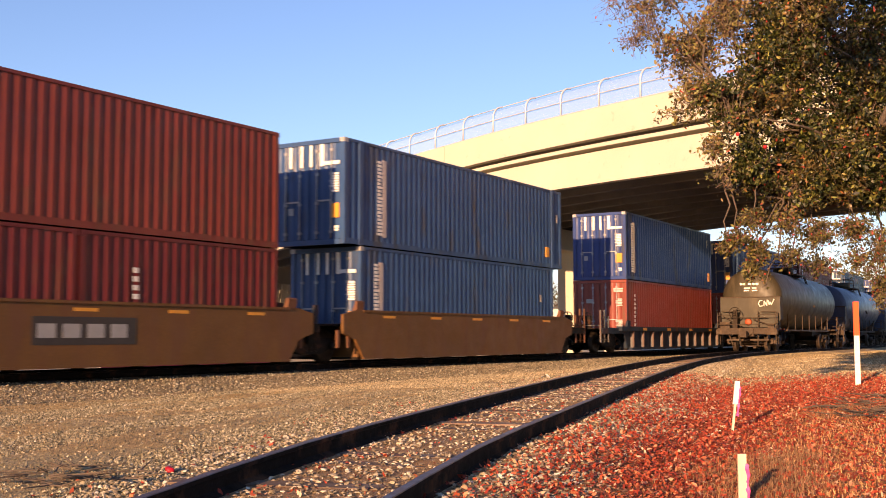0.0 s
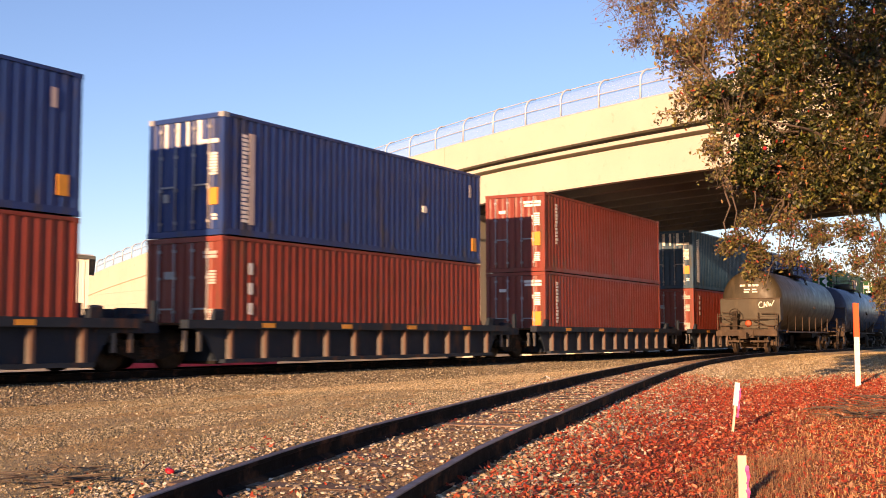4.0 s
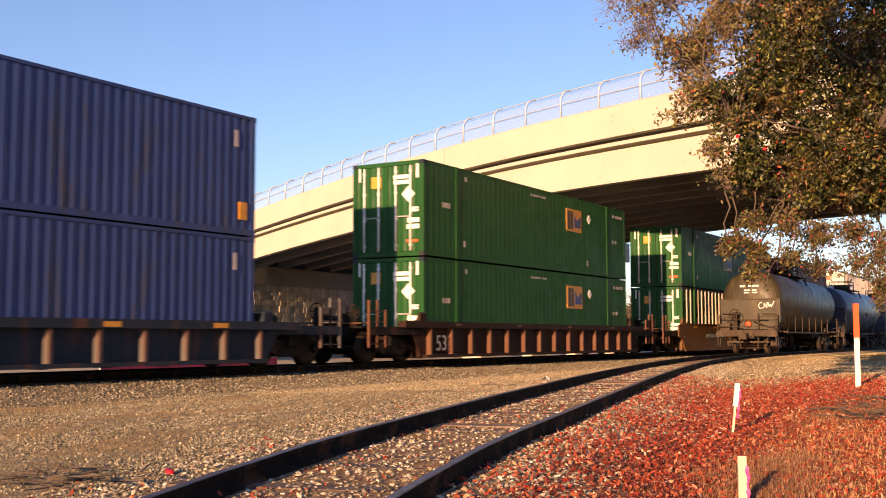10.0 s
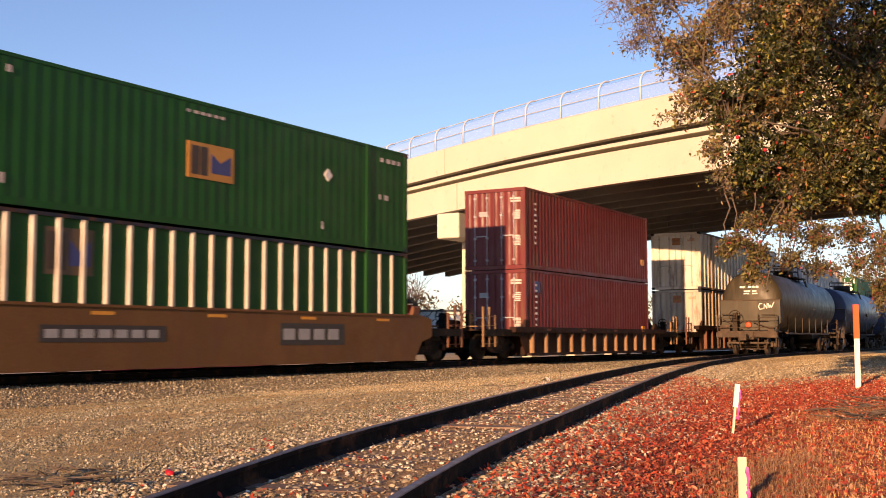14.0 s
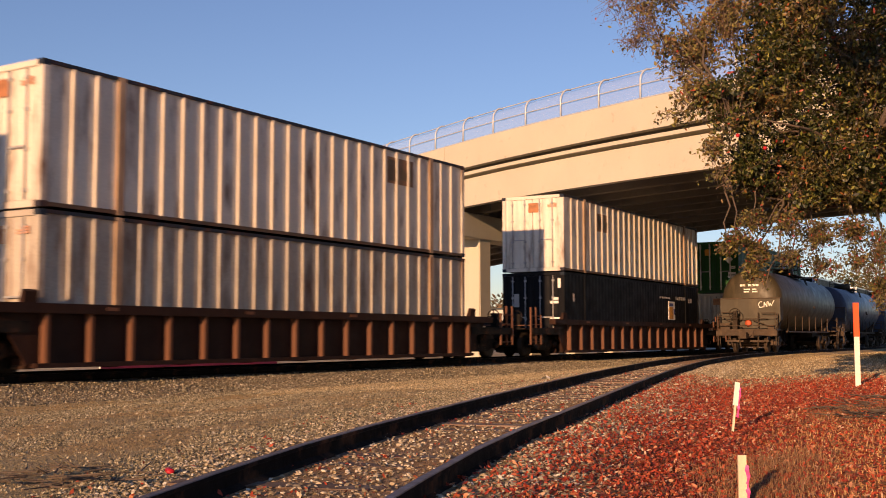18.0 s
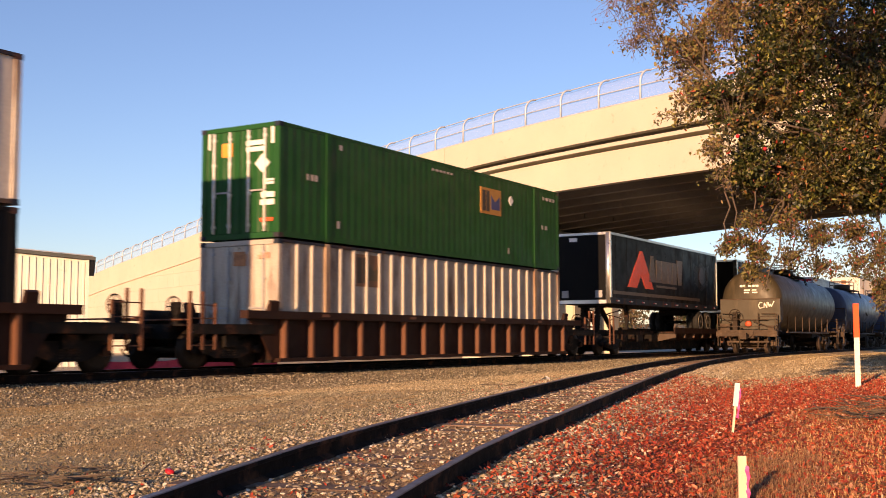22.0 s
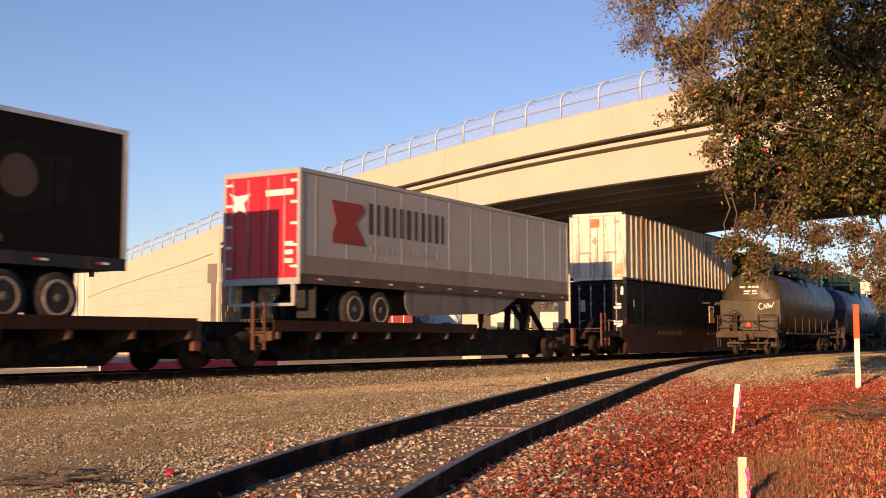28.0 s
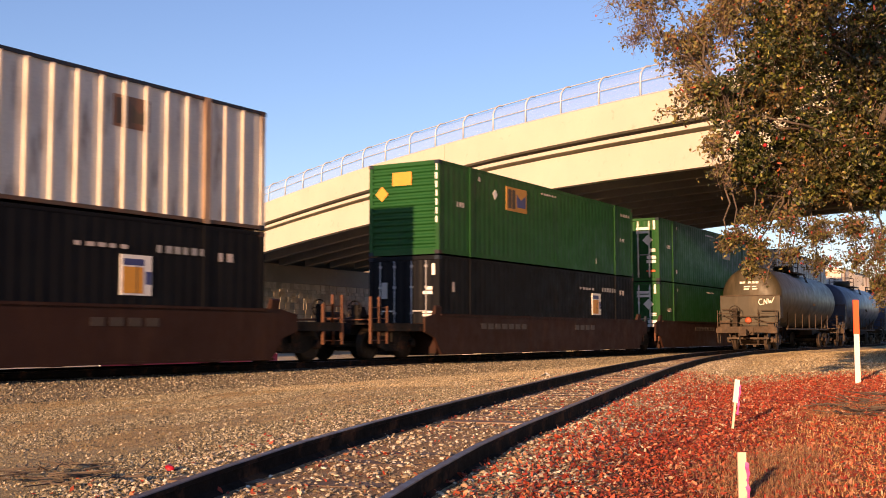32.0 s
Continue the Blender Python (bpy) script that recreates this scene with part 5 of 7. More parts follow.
    for dx in (-0.62, 0.62):
        bm = bmesh.new()
        tube(bm, (tx + dx, -1.0, 0.51), (tx + dx, 1.0, 0.51), 0.07, n=8)
        part("axle", bm, "black_iron", e)
        for sy in (-1, 1):
            tyre_pair(e, tx + dx, sy)
    if skirt:
        for sy in (-1, 1):
            bm = bmesh.new()
            y0, y1 = sorted((sy * 1.2, sy * 1.23))
            prism(bm, [(tx + 1.9, base), (tx + 1.95, 0.62), (tx + 2.15, 0.38), (tx + 7.6, 0.55), (tx + 9.0, base)], "y", y0, y1)
            part("side_skirt", bm, "skirt_grey", e, "grimy grey side skirt")
    for mk in marks:
        mk(e, hx, hy)
    ride(e, s + L / 2, 5.07 - top + deck)
    return e


def mk_tent(e, hx, hy):
    """Orange angular emblem, dull gold bars for the name, a gold line along the foot."""
    x, z0, z1 = -hx + 1.93, 1.87, 3.5
    bm = bmesh.new()
    y0, y1 = -hy + 0.008, -hy + 0.03
    prism(bm, [(x, z0), (x + 1.55, z1), (x + 1.85, z1), (x + 3.2, z0), (x + 2.15, z0), (x + 1.62, z0 + 0.55), (x + 1.1, z0)], "y", y0, y1)
    part("emblem", bm, "decal_orange", e, "orange angular emblem")
    for k, w in enumerate((0.92, 0.66, 0.84, 0.56, 0.62, 0.86)):
        bm = bmesh.new()
        xx = x + 2.62 + sum((0.96, 0.72, 0.90, 0.62, 0.66, 0.8)[:k])
        zt = 3.38 if k in (0, 5) else 3.22
        lean = 0.28 if k == 0 else -0.2 if k == 5 else 0.0
        prism(bm, [(xx + max(0, -lean), 2.2), (xx + w - max(0, -lean), 2.2), (xx + w - max(0, lean), zt), (xx + max(0, lean), zt)], "y", y0, y1)
        part("name_shape", bm, "decal_gold", e)
    bm = bmesh.new()
    bx(bm, x + 3.6, x + 6.4, y0, y1, 1.98, 2.08)
    part("name_underline", bm, "decal_gold", e)
    bm = bmesh.new()
    bx(bm, -hx + 0.3, hx - 3.0, y0, y1, 1.52, 1.66)
    part("foot_stripe", bm, "decal_gold", e)
    bm = bmesh.new()
    prism(bm, [(x + 9.2, 2.4), (x + 9.0, 3.4), (x + 9.7, 3.25), (x + 10.3, 3.5), (x + 10.9, 3.25), (x + 11.6, 3.4), (x + 11.4, 2.4), (x + 10.3, 2.05)], "y", y0 + 0.012, y1)
    cr = part("crest", bm, "decal_dark", e)
    bm = bmesh.new()
    lathe(bm, [(-hy + 0.0, 0.42), (-hy + 0.02, 0.42)], "y", 20, (x + 10.3, 0, 2.8))
    part("crest_disc", bm, "decal_dull", cr)


def mk_letters(e, hx, hy):
    """A heavy red initial, dark bars for the name, red door marks in white."""
    y0, y1 = -hy + 0.006, -hy + 0.03
    x = -hx + 1.42
    bm = bmesh.new()
    prism(bm, [(x - 0.05, 2.25), (x - 0.05, 2.5), (x + 0.12, 2.8), (x - 0.1, 3.38), (x + 1.3, 3.38), (x + 1.42, 3.2), (x + 1.0, 2.85), (x + 1.35, 2.45), (x + 1.46, 2.25)], "y", y0, y1)
    part("emblem", bm, "decal_maroon", e, "heavy dark red emblem shape")
    xx = x + 1.62
    for k, w in enumerate((0.62, 0.66, 0.22, 0.66, 0.62, 0.6)):
        bm = bmesh.new()
        bx(bm, xx, xx + w * 0.32, y0, y1, 2.6, 3.46)
        bx(bm, xx + w * 0.64, xx + w * 0.86, y0, y1, 2.6, 3.46)
        part("name_shape", bm, "decal_dark", e)
        xx += w + 0.14
    bm = bmesh.new()
    bars(bm, x + 1.7, -hy + 0.012, 2.3, "x", 14, 0.2, 0.18, 0.07)
    part("sub_line", bm, "decal_grey", e)
    bm = bmesh.new()
    bars(bm, -hx + 0.03, -hy + 0.25, 3.55, "y", 1, 0.95, 0.16, 0.1, 0.02)
    bars(bm, -hx + 0.03, -hy + 0.25, 2.2, "y", 3, 0.32, 0.12, 0.1, 0.02)
    part("door_marking", bm, "decal_white", e)
    bm = bmesh.new()
    prism(bm, [(0.35, 3.5), (0.6, 3.25), (0.5, 2.95), (0.75, 3.1), (1.0, 2.95), (0.9, 3.3), (1.1, 3.55), (0.8, 3.45)], "x", -hx + 0.005, -hx + 0.03)
    part("door_emblem", bm, "decal_white", e)


flat_car(265.3, 283.2, False, (267.2, 273.7, 282.4))
flat_car(283.2, 303.2, True, (286.0, 291.6, 301.8))
flat_car(303.2, 323.4, True, (320.0, 304.4, 314.4))
trailer("semi_trailer", "black box trailer with an orange emblem and bright corners", 266.1, 14.89, 0.0, "trailer_black", "aluminium", "nose", (mk_tent,), 12.6)
trailer("semi_trailer", "black box trailer with an orange emblem and bright corners", 284.92, 14.89, 0.0, "trailer_black", "aluminium", "nose", (mk_tent,), 12.6)
trailer("semi_trailer", "grey-white box trailer with red doors and a red emblem", 305.5, 16.154, 0.0, "trailer_white", "trailer_white", "doors", (mk_letters,), 3.05, True)
# ---- standing tank cars on the siding ----
def tank_car(x0, length, r, label, color="tank"):
    e = thing("tank_car", label, "tank car", "standing tank cars")
    xm = x0 + length / 2
    a = math.atan2(siding_y(x0 + length - 2) - siding_y(x0 + 2), length - 4)
    z = siding_z(xm)
    e.location = (xm, (siding_y(x0 + 2) + siding_y(x0 + length - 2)) / 2, z)
    e.rotation_euler = (0, 0, a)
    hl = length / 2
    zc = 1.02 + r + 0.12
    bm = bmesh.new()
    prof = [(-hl + 1.0 - 0.0, 0.02)] + [(-hl + 1.0 + 0.45 * (1 - math.cos(k * math.pi / 12)), r * math.sin(k * math.pi / 12)) for k in range(1, 7)]
    prof += [(-p[0], p[1]) for p in prof[::-1]]
    lathe(bm, prof, "x", 40, (0, 0, zc))
    tk = part("tank", bm, color, e)
    bm = bmesh.new()
    w, zb = r * 0.985, 1.13
    prism(bm, [(-w + 0.25, zb), (w - 0.25, zb), (w, zb + 0.4), (w, zc), (-w, zc), (-w, zb + 0.4)], "x", -hl + 0.90, -hl + 0.94)
    hs = part("head_shield", bm, color, e, "flat steel shield over the lower half of the tank's end")
    bm = bmesh.new()
    bx(bm, -hl + 0.87, -hl + 1.0, -w, w, zc, zc + 0.045)
    for k in (-1, 1):
        bx(bm, -hl + 0.94, -hl + 1.5, k * (w - 0.03) - 0.025, k * (w - 0.03) + 0.025, zb + 0.4, zc)
    part("shield_flange", bm, "tank_iron", hs)
    bm = bmesh.new()
    lathe(bm, [(-hl + 0.76, 0.02), (-hl + 0.76, 0.12), (-hl + 0.80, 0.16), (-hl + 0.92, 0.16)], "x", 16, (0, 0.08, 1.42))
    part("valve_cover", bm, "decal_rust", hs, "round rust-red valve cover")
    bm = bmesh.new()
    for y0, z0, y1, z1 in ((-1.2, 1.2, -0.2, 1.55), (-0.9, 1.62, 0.9, 1.62), (0.3, 1.2, 1.25, 1.7), (-1.3, 1.9, -0.6, 1.9), (0.6, 1.95, 1.3, 1.95), (-0.45, 1.15, -0.45, 1.95)):
        tube(bm, (-hl + 0.6, y0, z0), (-hl + 0.6, y1, z1), 0.022, n=6)
    part("end_piping", bm, "tank_iron", e, "thin bent pipes and grab irons")
    bm = bmesh.new()
    bx(bm, -hl + 0.3, -hl + 0.75, 0.85, 1.3, 1.12, 1.42)
    bx(bm, -hl + 0.35, -hl + 0.7, -1.25, -0.95, 1.12, 1.33)
    part("valve_box", bm, "tank_iron", e)
    bm = bmesh.new()
    tube(bm, (-hl + 0.02, -1.4, 0.80), (-hl + 0.02, -0.3, 0.86), 0.018, n=6)
    tube(bm, (-hl + 0.02, -0.3, 0.86), (-hl - 0.25, -0.12, 0.72), 0.018, n=6)
    for y in (-0.95, -0.5, 0.45, 0.9):
        tube(bm, (-hl + 0.35, y, 0.82), (-hl + 0.55, y * 0.85, 0.30), 0.035, n=6)
    bx(bm, -hl + 0.3, -hl + 0.42, -1.0, 1.0, 0.52, 0.60)
    part("uncoupling_lever", bm, "tank_iron", e, "bent uncoupling lever and brake rods")
    bm = bmesh.new()
    lathe(bm, [(zc + r - 0.05, 0.55), (zc + r + 0.28, 0.55), (zc + r + 0.36, 0.5), (zc + r + 0.38, 0.1)], "z", 20)
    dm = part("dome", bm, "tank", e)
    bm = bmesh.new()
    for k in range(4):
        q = math.pi / 4 + k * math.pi / 2
        tube(bm, (1.1 * math.cos(q), 0.9 * math.sin(q), zc + r - 0.15), (1.1 * math.cos(q), 0.9 * math.sin(q), zc + r + 0.6), 0.025, n=6)
    for h in (0.35, 0.6):
        pts = [(1.1 * math.cos(math.pi / 4 + k * math.pi / 2), 0.9 * math.sin(math.pi / 4 + k * math.pi / 2), zc + r + h) for k in range(5)]
        for p, q in zip(pts, pts[1:]):
            tube(bm, p, q, 0.022, n=6)
    part("dome_railing", bm, "tank_iron", e)
    bm = bmesh.new()
    bx(bm, -1.2, 1.2, -0.95, 0.95, zc + r - 0.06, zc + r)
    part("dome_platform", bm, "tank_iron", e)
    for y in (-1.2, 1.2):
        bm = bmesh.new()
        tube(bm, (0.6, y * 0.8, zc + r - 0.1), (0.6, y * 1.22, zc - 0.3), 0.025, n=6)
        tube(bm, (0.95, y * 0.8, zc + r - 0.1), (0.95, y * 1.22, zc - 0.3), 0.025, n=6)
        for k in range(6):
            u = k / 6
            p = Vector((0.6, y * (0.8 + 0.42 * u), zc + r - 0.1 - u * (r + 0.2)))
            tube(bm, p, p + Vector((0.35, 0, 0)), 0.015, n=6)
        part("side_ladder", bm, "tank_iron", e)
    # frame ends
    for sx in (-1, 1):
        x0_, x1_ = sorted((sx * hl, sx * (hl - 2.9)))
        box_part("end_sill", e, "tank_iron", *sorted((sx * (hl - 0.05), sx * (hl - 0.3))), -1.45, 1.45, 0.82, 1.06)
        box_part("stub_sill", e, "tank_iron", x0_, x1_, -0.35, 0.35, 0.72, 1.08)
        bm = bmesh.new()
        bx(bm, *sorted((sx * (hl - 0.1), sx * (hl - 1.3))), -1.4, 1.4, 1.06, 1.12)
        part("end_platform", bm, "tank_iron", e)
        bm = bmesh.new()
        prism(bm, [(-1.05, 1.1), (1.05, 1.1), (1.25, zc - 0.55), (0.8, zc - 0.95), (-0.8, zc - 0.95), (-1.25, zc - 0.55)], "x", sx * (hl - 2.3) - 0.2, sx * (hl - 2.3) + 0.2)
        part("saddle", bm, "tank_iron", e)
        truck(e, sx * (hl - 2.0), "tank_iron", "tank_iron")
        coupler(e, sx * (hl - 0.1), sx, "tank_iron")
        for y in (-1.38, 1.38):
            bm = bmesh.new()
            for d in (0.0, 0.4):
                bx(bm, *sorted((sx * (hl - 0.1 - d), sx * (hl - 0.14 - d))), y - 0.02, y + 0.02, 0.35, 1.9)
            for k in range(5):
                bx(bm, *sorted((sx * (hl - 0.1), sx * (hl - 0.54))), y - 0.012, y + 0.012, 0.4 + 0.3 * k, 0.43 + 0.3 * k)
            part("grab_ladder", bm, "tank_iron", e)
        bm = bmesh.new()
        for y0, y1 in ((-1.38, -0.5), (0.5, 1.38)):
            tube(bm, (sx * (hl - 0.08), y0, 1.75), (sx * (hl - 0.08), y1, 1.75), 0.018, n=6)
        tube(bm, (sx * (hl - 0.08), -1.38, 1.3), (sx * (hl - 0.08), 1.38, 1.3), 0.018, n=6)
        part("hand_rail", bm, "tank_iron", e)
    bm = bmesh.new()
    for k in range(16):
        q0, q1 = k * math.pi / 8, (k + 1) * math.pi / 8
        tube(bm, (-hl + 0.15, 0.55 + 0.27 * math.cos(q0), 1.85 + 0.27 * math.sin(q0)), (-hl + 0.15, 0.55 + 0.27 * math.cos(q1), 1.85 + 0.27 * math.sin(q1)), 0.02, n=6)
    for q in range(3):
        d = Vector((0, math.cos(q * 2.09), math.sin(q * 2.09))) * 0.27
        c = Vector((-hl + 0.15, 0.55, 1.85))
        tube(bm, c, c + d, 0.018, n=6)
    bx(bm, -hl + 0.17, -hl + 0.3, 0.45, 0.65, 1.1, 2.0)
    part("hand_brake", bm, "wheel", e, "rusty brake wheel on the car's end")
    bm = bmesh.new()
    for sy in (-1, 1):
        bx(bm, -hl + 3, hl - 3, sy * 1.3 - 0.04, sy * 1.3 + 0.04, 0.98, 1.06)
        n = 7
        for k in range(n):
            x = -hl + 3.2 + (length - 6.4) * k / (n - 1)
            tube(bm, (x, sy * 1.3, 1.02), (x + 0.35, sy * r * 0.85, zc - r * 0.5), 0.025, n=6)
    part("running_board", bm, "tank_iron", e)
    bm = bmesh.new()
    for k, (y, z, w, h) in enumerate(((-0.5, 0.72, 0.13, 0.1), (-0.33, 0.72, 0.1, 0.1), (-0.1, 0.72, 0.14, 0.1), (0.08, 0.72, 0.14, 0.1), (0.26, 0.72, 0.14, 0.1), (-0.3, 0.5, 0.3, 0.06), (0.1, 0.5, 0.2, 0.06), (-0.3, 0.38, 0.25, 0.06), (0.1, 0.38, 0.25, 0.06))):
        x = -hl + 1.0 + 0.45 * (1 - math.cos(math.asin(min(1, math.hypot(y + w / 2, z) / r))))
        bx(bm, x - 0.03, x + 0.02, -y - w, -y, zc + z - h, zc + z)
    part("stencil", bm, "decal_white", tk)
    bm = bmesh.new()
    for run_of in (((-0.72, -0.16), (-0.6, -0.15), (-0.53, -0.3), (-0.6, -0.43), (-0.74, -0.4)), ((-0.79, -0.42), (-0.81, -0.17), (-0.93, -0.4), (-0.95, -0.12)), ((-1.0, -0.15), (-1.04, -0.36), (-1.09, -0.22), (-1.14, -0.36), (-1.28, -0.08))):
        for (y0, z0), (y1, z1) in zip(run_of, run_of[1:]):
            tube(bm, (-hl + 0.898, y0 + 0.12, zc + z0), (-hl + 0.898, y1 + 0.12, zc + z1), 0.024, n=6)
    if color == "tank":
        part("chalk_strokes", bm, "decal_white", hs, "white hand-painted strokes")
    return e


tank_car(52.6, 17.4, 1.46, "dusty black tank car standing on the siding")
tank_car(71.4, 15.5, 1.42, "dusty blue-grey tank car coupled behind a black one", "tank_blue")
tank_car(88.0, 15.5, 1.42, "dusty blue-grey tank car coupled behind its twin", "tank_blue")


# ---- survey stakes ----
def stake(x, y, h, w, lean, top_color, label, ribbon=True):
    e = thing("survey_stake", label, "stake", "survey stakes")
    e.location = (x, y, ground_z(x, y) - 0.02)
    e.rotation_euler = lean
    bm = bmesh.new()
    prism(bm, [(-w / 2, 0), (w / 2, 0), (w / 2, h), (-w / 2, h)], "y", -0.012, 0.012)
    for v in bm.verts:
        v.co.x, v.co.y = v.co.y, v.co.x
    bmesh.ops.recalc_face_normals(bm, faces=bm.faces[:])
    part("lath", bm, top_color, e)
    return e
stake(7.42, 2.22, 0.36, 0.055, (0.0, 0.0, 0.55), "stake_wood", "short bare wooden survey stake with a pink ribbon")
stake_two = stake(11.9, 3.66, 0.58, 0.022, (0.13, 0.03, 0.55), "stake_wood", "thin leaning survey stake with a white flag board")
stake_three = stake(19.3, 3.8, 1.42, 0.085, (0.0, 0.0, 0.45), "stake_white", "tall white survey stake with a red-orange painted top")


def stake_details():
    box_part("flag_board", stake_two, "stake_white", -0.016, 0.004, -0.025, 0.028, 0.33, 0.58)
    for e, z0, z1, y in ((stake_two, 0.20, 0.52, -0.04), (bpy.data.objects["survey_stake"], 0.02, 0.29, -0.04)):
        bm = bmesh.new()
        strip(bm, [[(-0.02 + 0.012 * math.sin(5 * k), y - 0.002 + 0.006 * math.sin(2.2 * k), z1 + (z0 - z1) * k / 8), (-0.012, y + 0.018 + 0.008 * math.sin(1.7 * k), z1 + (z0 - z1) * k / 8 + 0.01)] for k in range(9)])
        part("ribbon", bm, "decal_pink", e, "pink plastic ribbon")
    box_part("painted_top", stake_three, "decal_orange", -0.016, 0.016, -0.046, 0.046, 0.86, 1.425, label="red-orange painted top")


stake_details()


# ---- scattered small matter; one joined sheet for each kind ----
def island_ramp(name, stops, rough=0.8, translucent=0.0, patch=None):
    m, t, b = nodes_of(name)
    g = t.nodes.new("ShaderNodeNewGeometry")
    c = ramp(t, g.outputs["Random Per Island"], stops)
    if patch:      # other colours in patches about a metre wide
        c = mix(t, ramp(t, add_noise(t, 1.1, 2), [(0.50, (0, 0, 0)), (0.62, (1, 1, 1))]), c, ramp(t, g.outputs["Random Per Island"], patch))
    c = mix(t, 0.35, c, ramp(t, add_noise(t, 60, 3), [(0.3, (0.55, 0.55, 0.55)), (0.7, (1.3, 1.3, 1.3))]), "MULTIPLY")
    t.links.new(c, b.inputs["Base Color"])
    b.inputs["Roughness"].default_value = rough
    if translucent:
        tr = t.nodes.new("ShaderNodeBsdfTranslucent")
        t.links.new(c, tr.inputs["Color"])
        mx = t.nodes.new("ShaderNodeMixShader")
        mx.inputs["Fac"].default_value = translucent
        t.links.new(b.outputs["BSDF"], mx.inputs[1]), t.links.new(tr.outputs["BSDF"], mx.inputs[2])
        t.links.new(mx.outputs["Shader"], t.nodes["Material Output"].inputs["Surface"])
    return m


def rotations(n, rng, flat=None):
    """n random rotation matrices; flat: how far (radians) their normals lean from upright."""
    if flat is None:
        q = rng.normal(size=(n, 4))
    else:
        yaw, lean, way = rng.uniform(0, 2 * np.pi, n), np.abs(rng.normal(0, flat, n)), rng.uniform(0, 2 * np.pi, n)
        qz = np.stack([np.cos(yaw / 2), 0 * yaw, 0 * yaw, np.sin(yaw / 2)], 1)
        ql = np.stack([np.cos(lean / 2), np.sin(lean / 2) * np.cos(way), np.sin(lean / 2) * np.sin(way), 0 * yaw], 1)
        w1, x1, y1, z1 = ql.T
        w2, x2, y2, z2 = qz.T
        q = np.stack([w1 * w2 - x1 * x2 - y1 * y2 - z1 * z2, w1 * x2 + x1 * w2 + y1 * z2 - z1 * y2, w1 * y2 - x1 * z2 + y1 * w2 + z1 * x2, w1 * z2 + x1 * y2 - y1 * x2 + z1 * w2], 1)
    q /= np.linalg.norm(q, axis=1)[:, None]
    w, x, y, z = q.T
    return np.stack([np.stack([1 - 2 * (y * y + z * z), 2 * (x * y - z * w), 2 * (x * z + y * w)], 1),
                     np.stack([2 * (x * y + z * w), 1 - 2 * (x * x + z * z), 2 * (y * z - x * w)], 1),
                     np.stack([2 * (x * z - y * w), 2 * (y * z + x * w), 1 - 2 * (x * x + y * y)], 1)], 1)


def scatter(name, places, shape, faces, sizes, rot, material, wobble=0.0, rng=None):
    """Copies of one small shape, joined into one mesh."""
    shape = np.asarray(shape, float)
    n, k = len(places), len(shape)
    base = np.repeat(shape[None], n, 0)
    if wobble:
        base = base * (1 + rng.uniform(-wobble, wobble, base.shape))
    v = np.einsum("nij,nkj->nki", rot, base * sizes[:, None, :]) + np.asarray(places)[:, None, :]
    f = (np.asarray(faces)[None] + (np.arange(n) * k)[:, None, None]).reshape(-1, len(faces[0]))
    me = bpy.data.meshes.new(name)
    me.from_pydata(v.reshape(-1, 3).tolist(), [], f.tolist())
    me.materials.append(material)
    return new(name, me)


STONE = [(1, 0, 0), (-1, 0, 0), (0, 1, 0), (0, -1, 0), (0, 0, 1), (0, 0, -1), (0.62, 0.62, 0.6), (-0.62, 0.62, 0.6), (-0.6, -0.62, 0.62), (0.62, -0.6, 0.62)]
STONE_F = [(0, 6, 9), (2, 7, 6), (1, 8, 7), (3, 9, 8), (4, 9, 6), (4, 6, 7), (4, 7, 8), (4, 8, 9), (0, 2, 6), (2, 1, 7), (1, 3, 8), (3, 0, 9)]
SMALL_LEAF = [(-1, 0, 0.2), (0, -0.5, 0.0), (1, 0, 0.15), (0, 0.5, 0.08), (-0.05, 0, -0.06)]
SMALL_LEAF_F = [(0, 1, 4), (1, 2, 4), (2, 3, 4), (3, 0, 4)]
ROUND_LEAF = [(-1, 0, 0.12), (-0.3, -0.52, 0.0), (0.5, -0.42, 0.03), (1, 0.05, 0.18), (0.4, 0.45, 0.0), (-0.4, 0.5, 0.07)]
ROUND_LEAF_F = [(0, 1, 5), (1, 2, 4), (1, 4, 5), (2, 3, 4)]
PEBBLE = [(1, 0.1, -0.5), (-0.2, 1, -0.4), (-1, -0.1, -0.5), (0.1, -1, -0.4), (0.15, 0.1, 1)]      # its foot lies in the ground
PEBBLE_F = [(0, 1, 4), (1, 2, 4), (2, 3, 4), (3, 0, 4)]


def spread(n, x0, x1, near_bias, offs, rng, keep=None):
    """Random places beside the siding: x thickens towards the camera, offs gives the range to its side (negative: camera's side)."""
    u = rng.uniform(0, 1, n)
    x = x0 + (x1 - x0) * u**near_bias
    d = rng.uniform(offs[0], offs[1], n)
    out = []
    for a, b in zip(x, d):
        y = siding_y(a) + b
        if keep is None or keep(a, y, b, rng):
            out.append((a, y, ground_z(a, y)))
    return np.array(out)


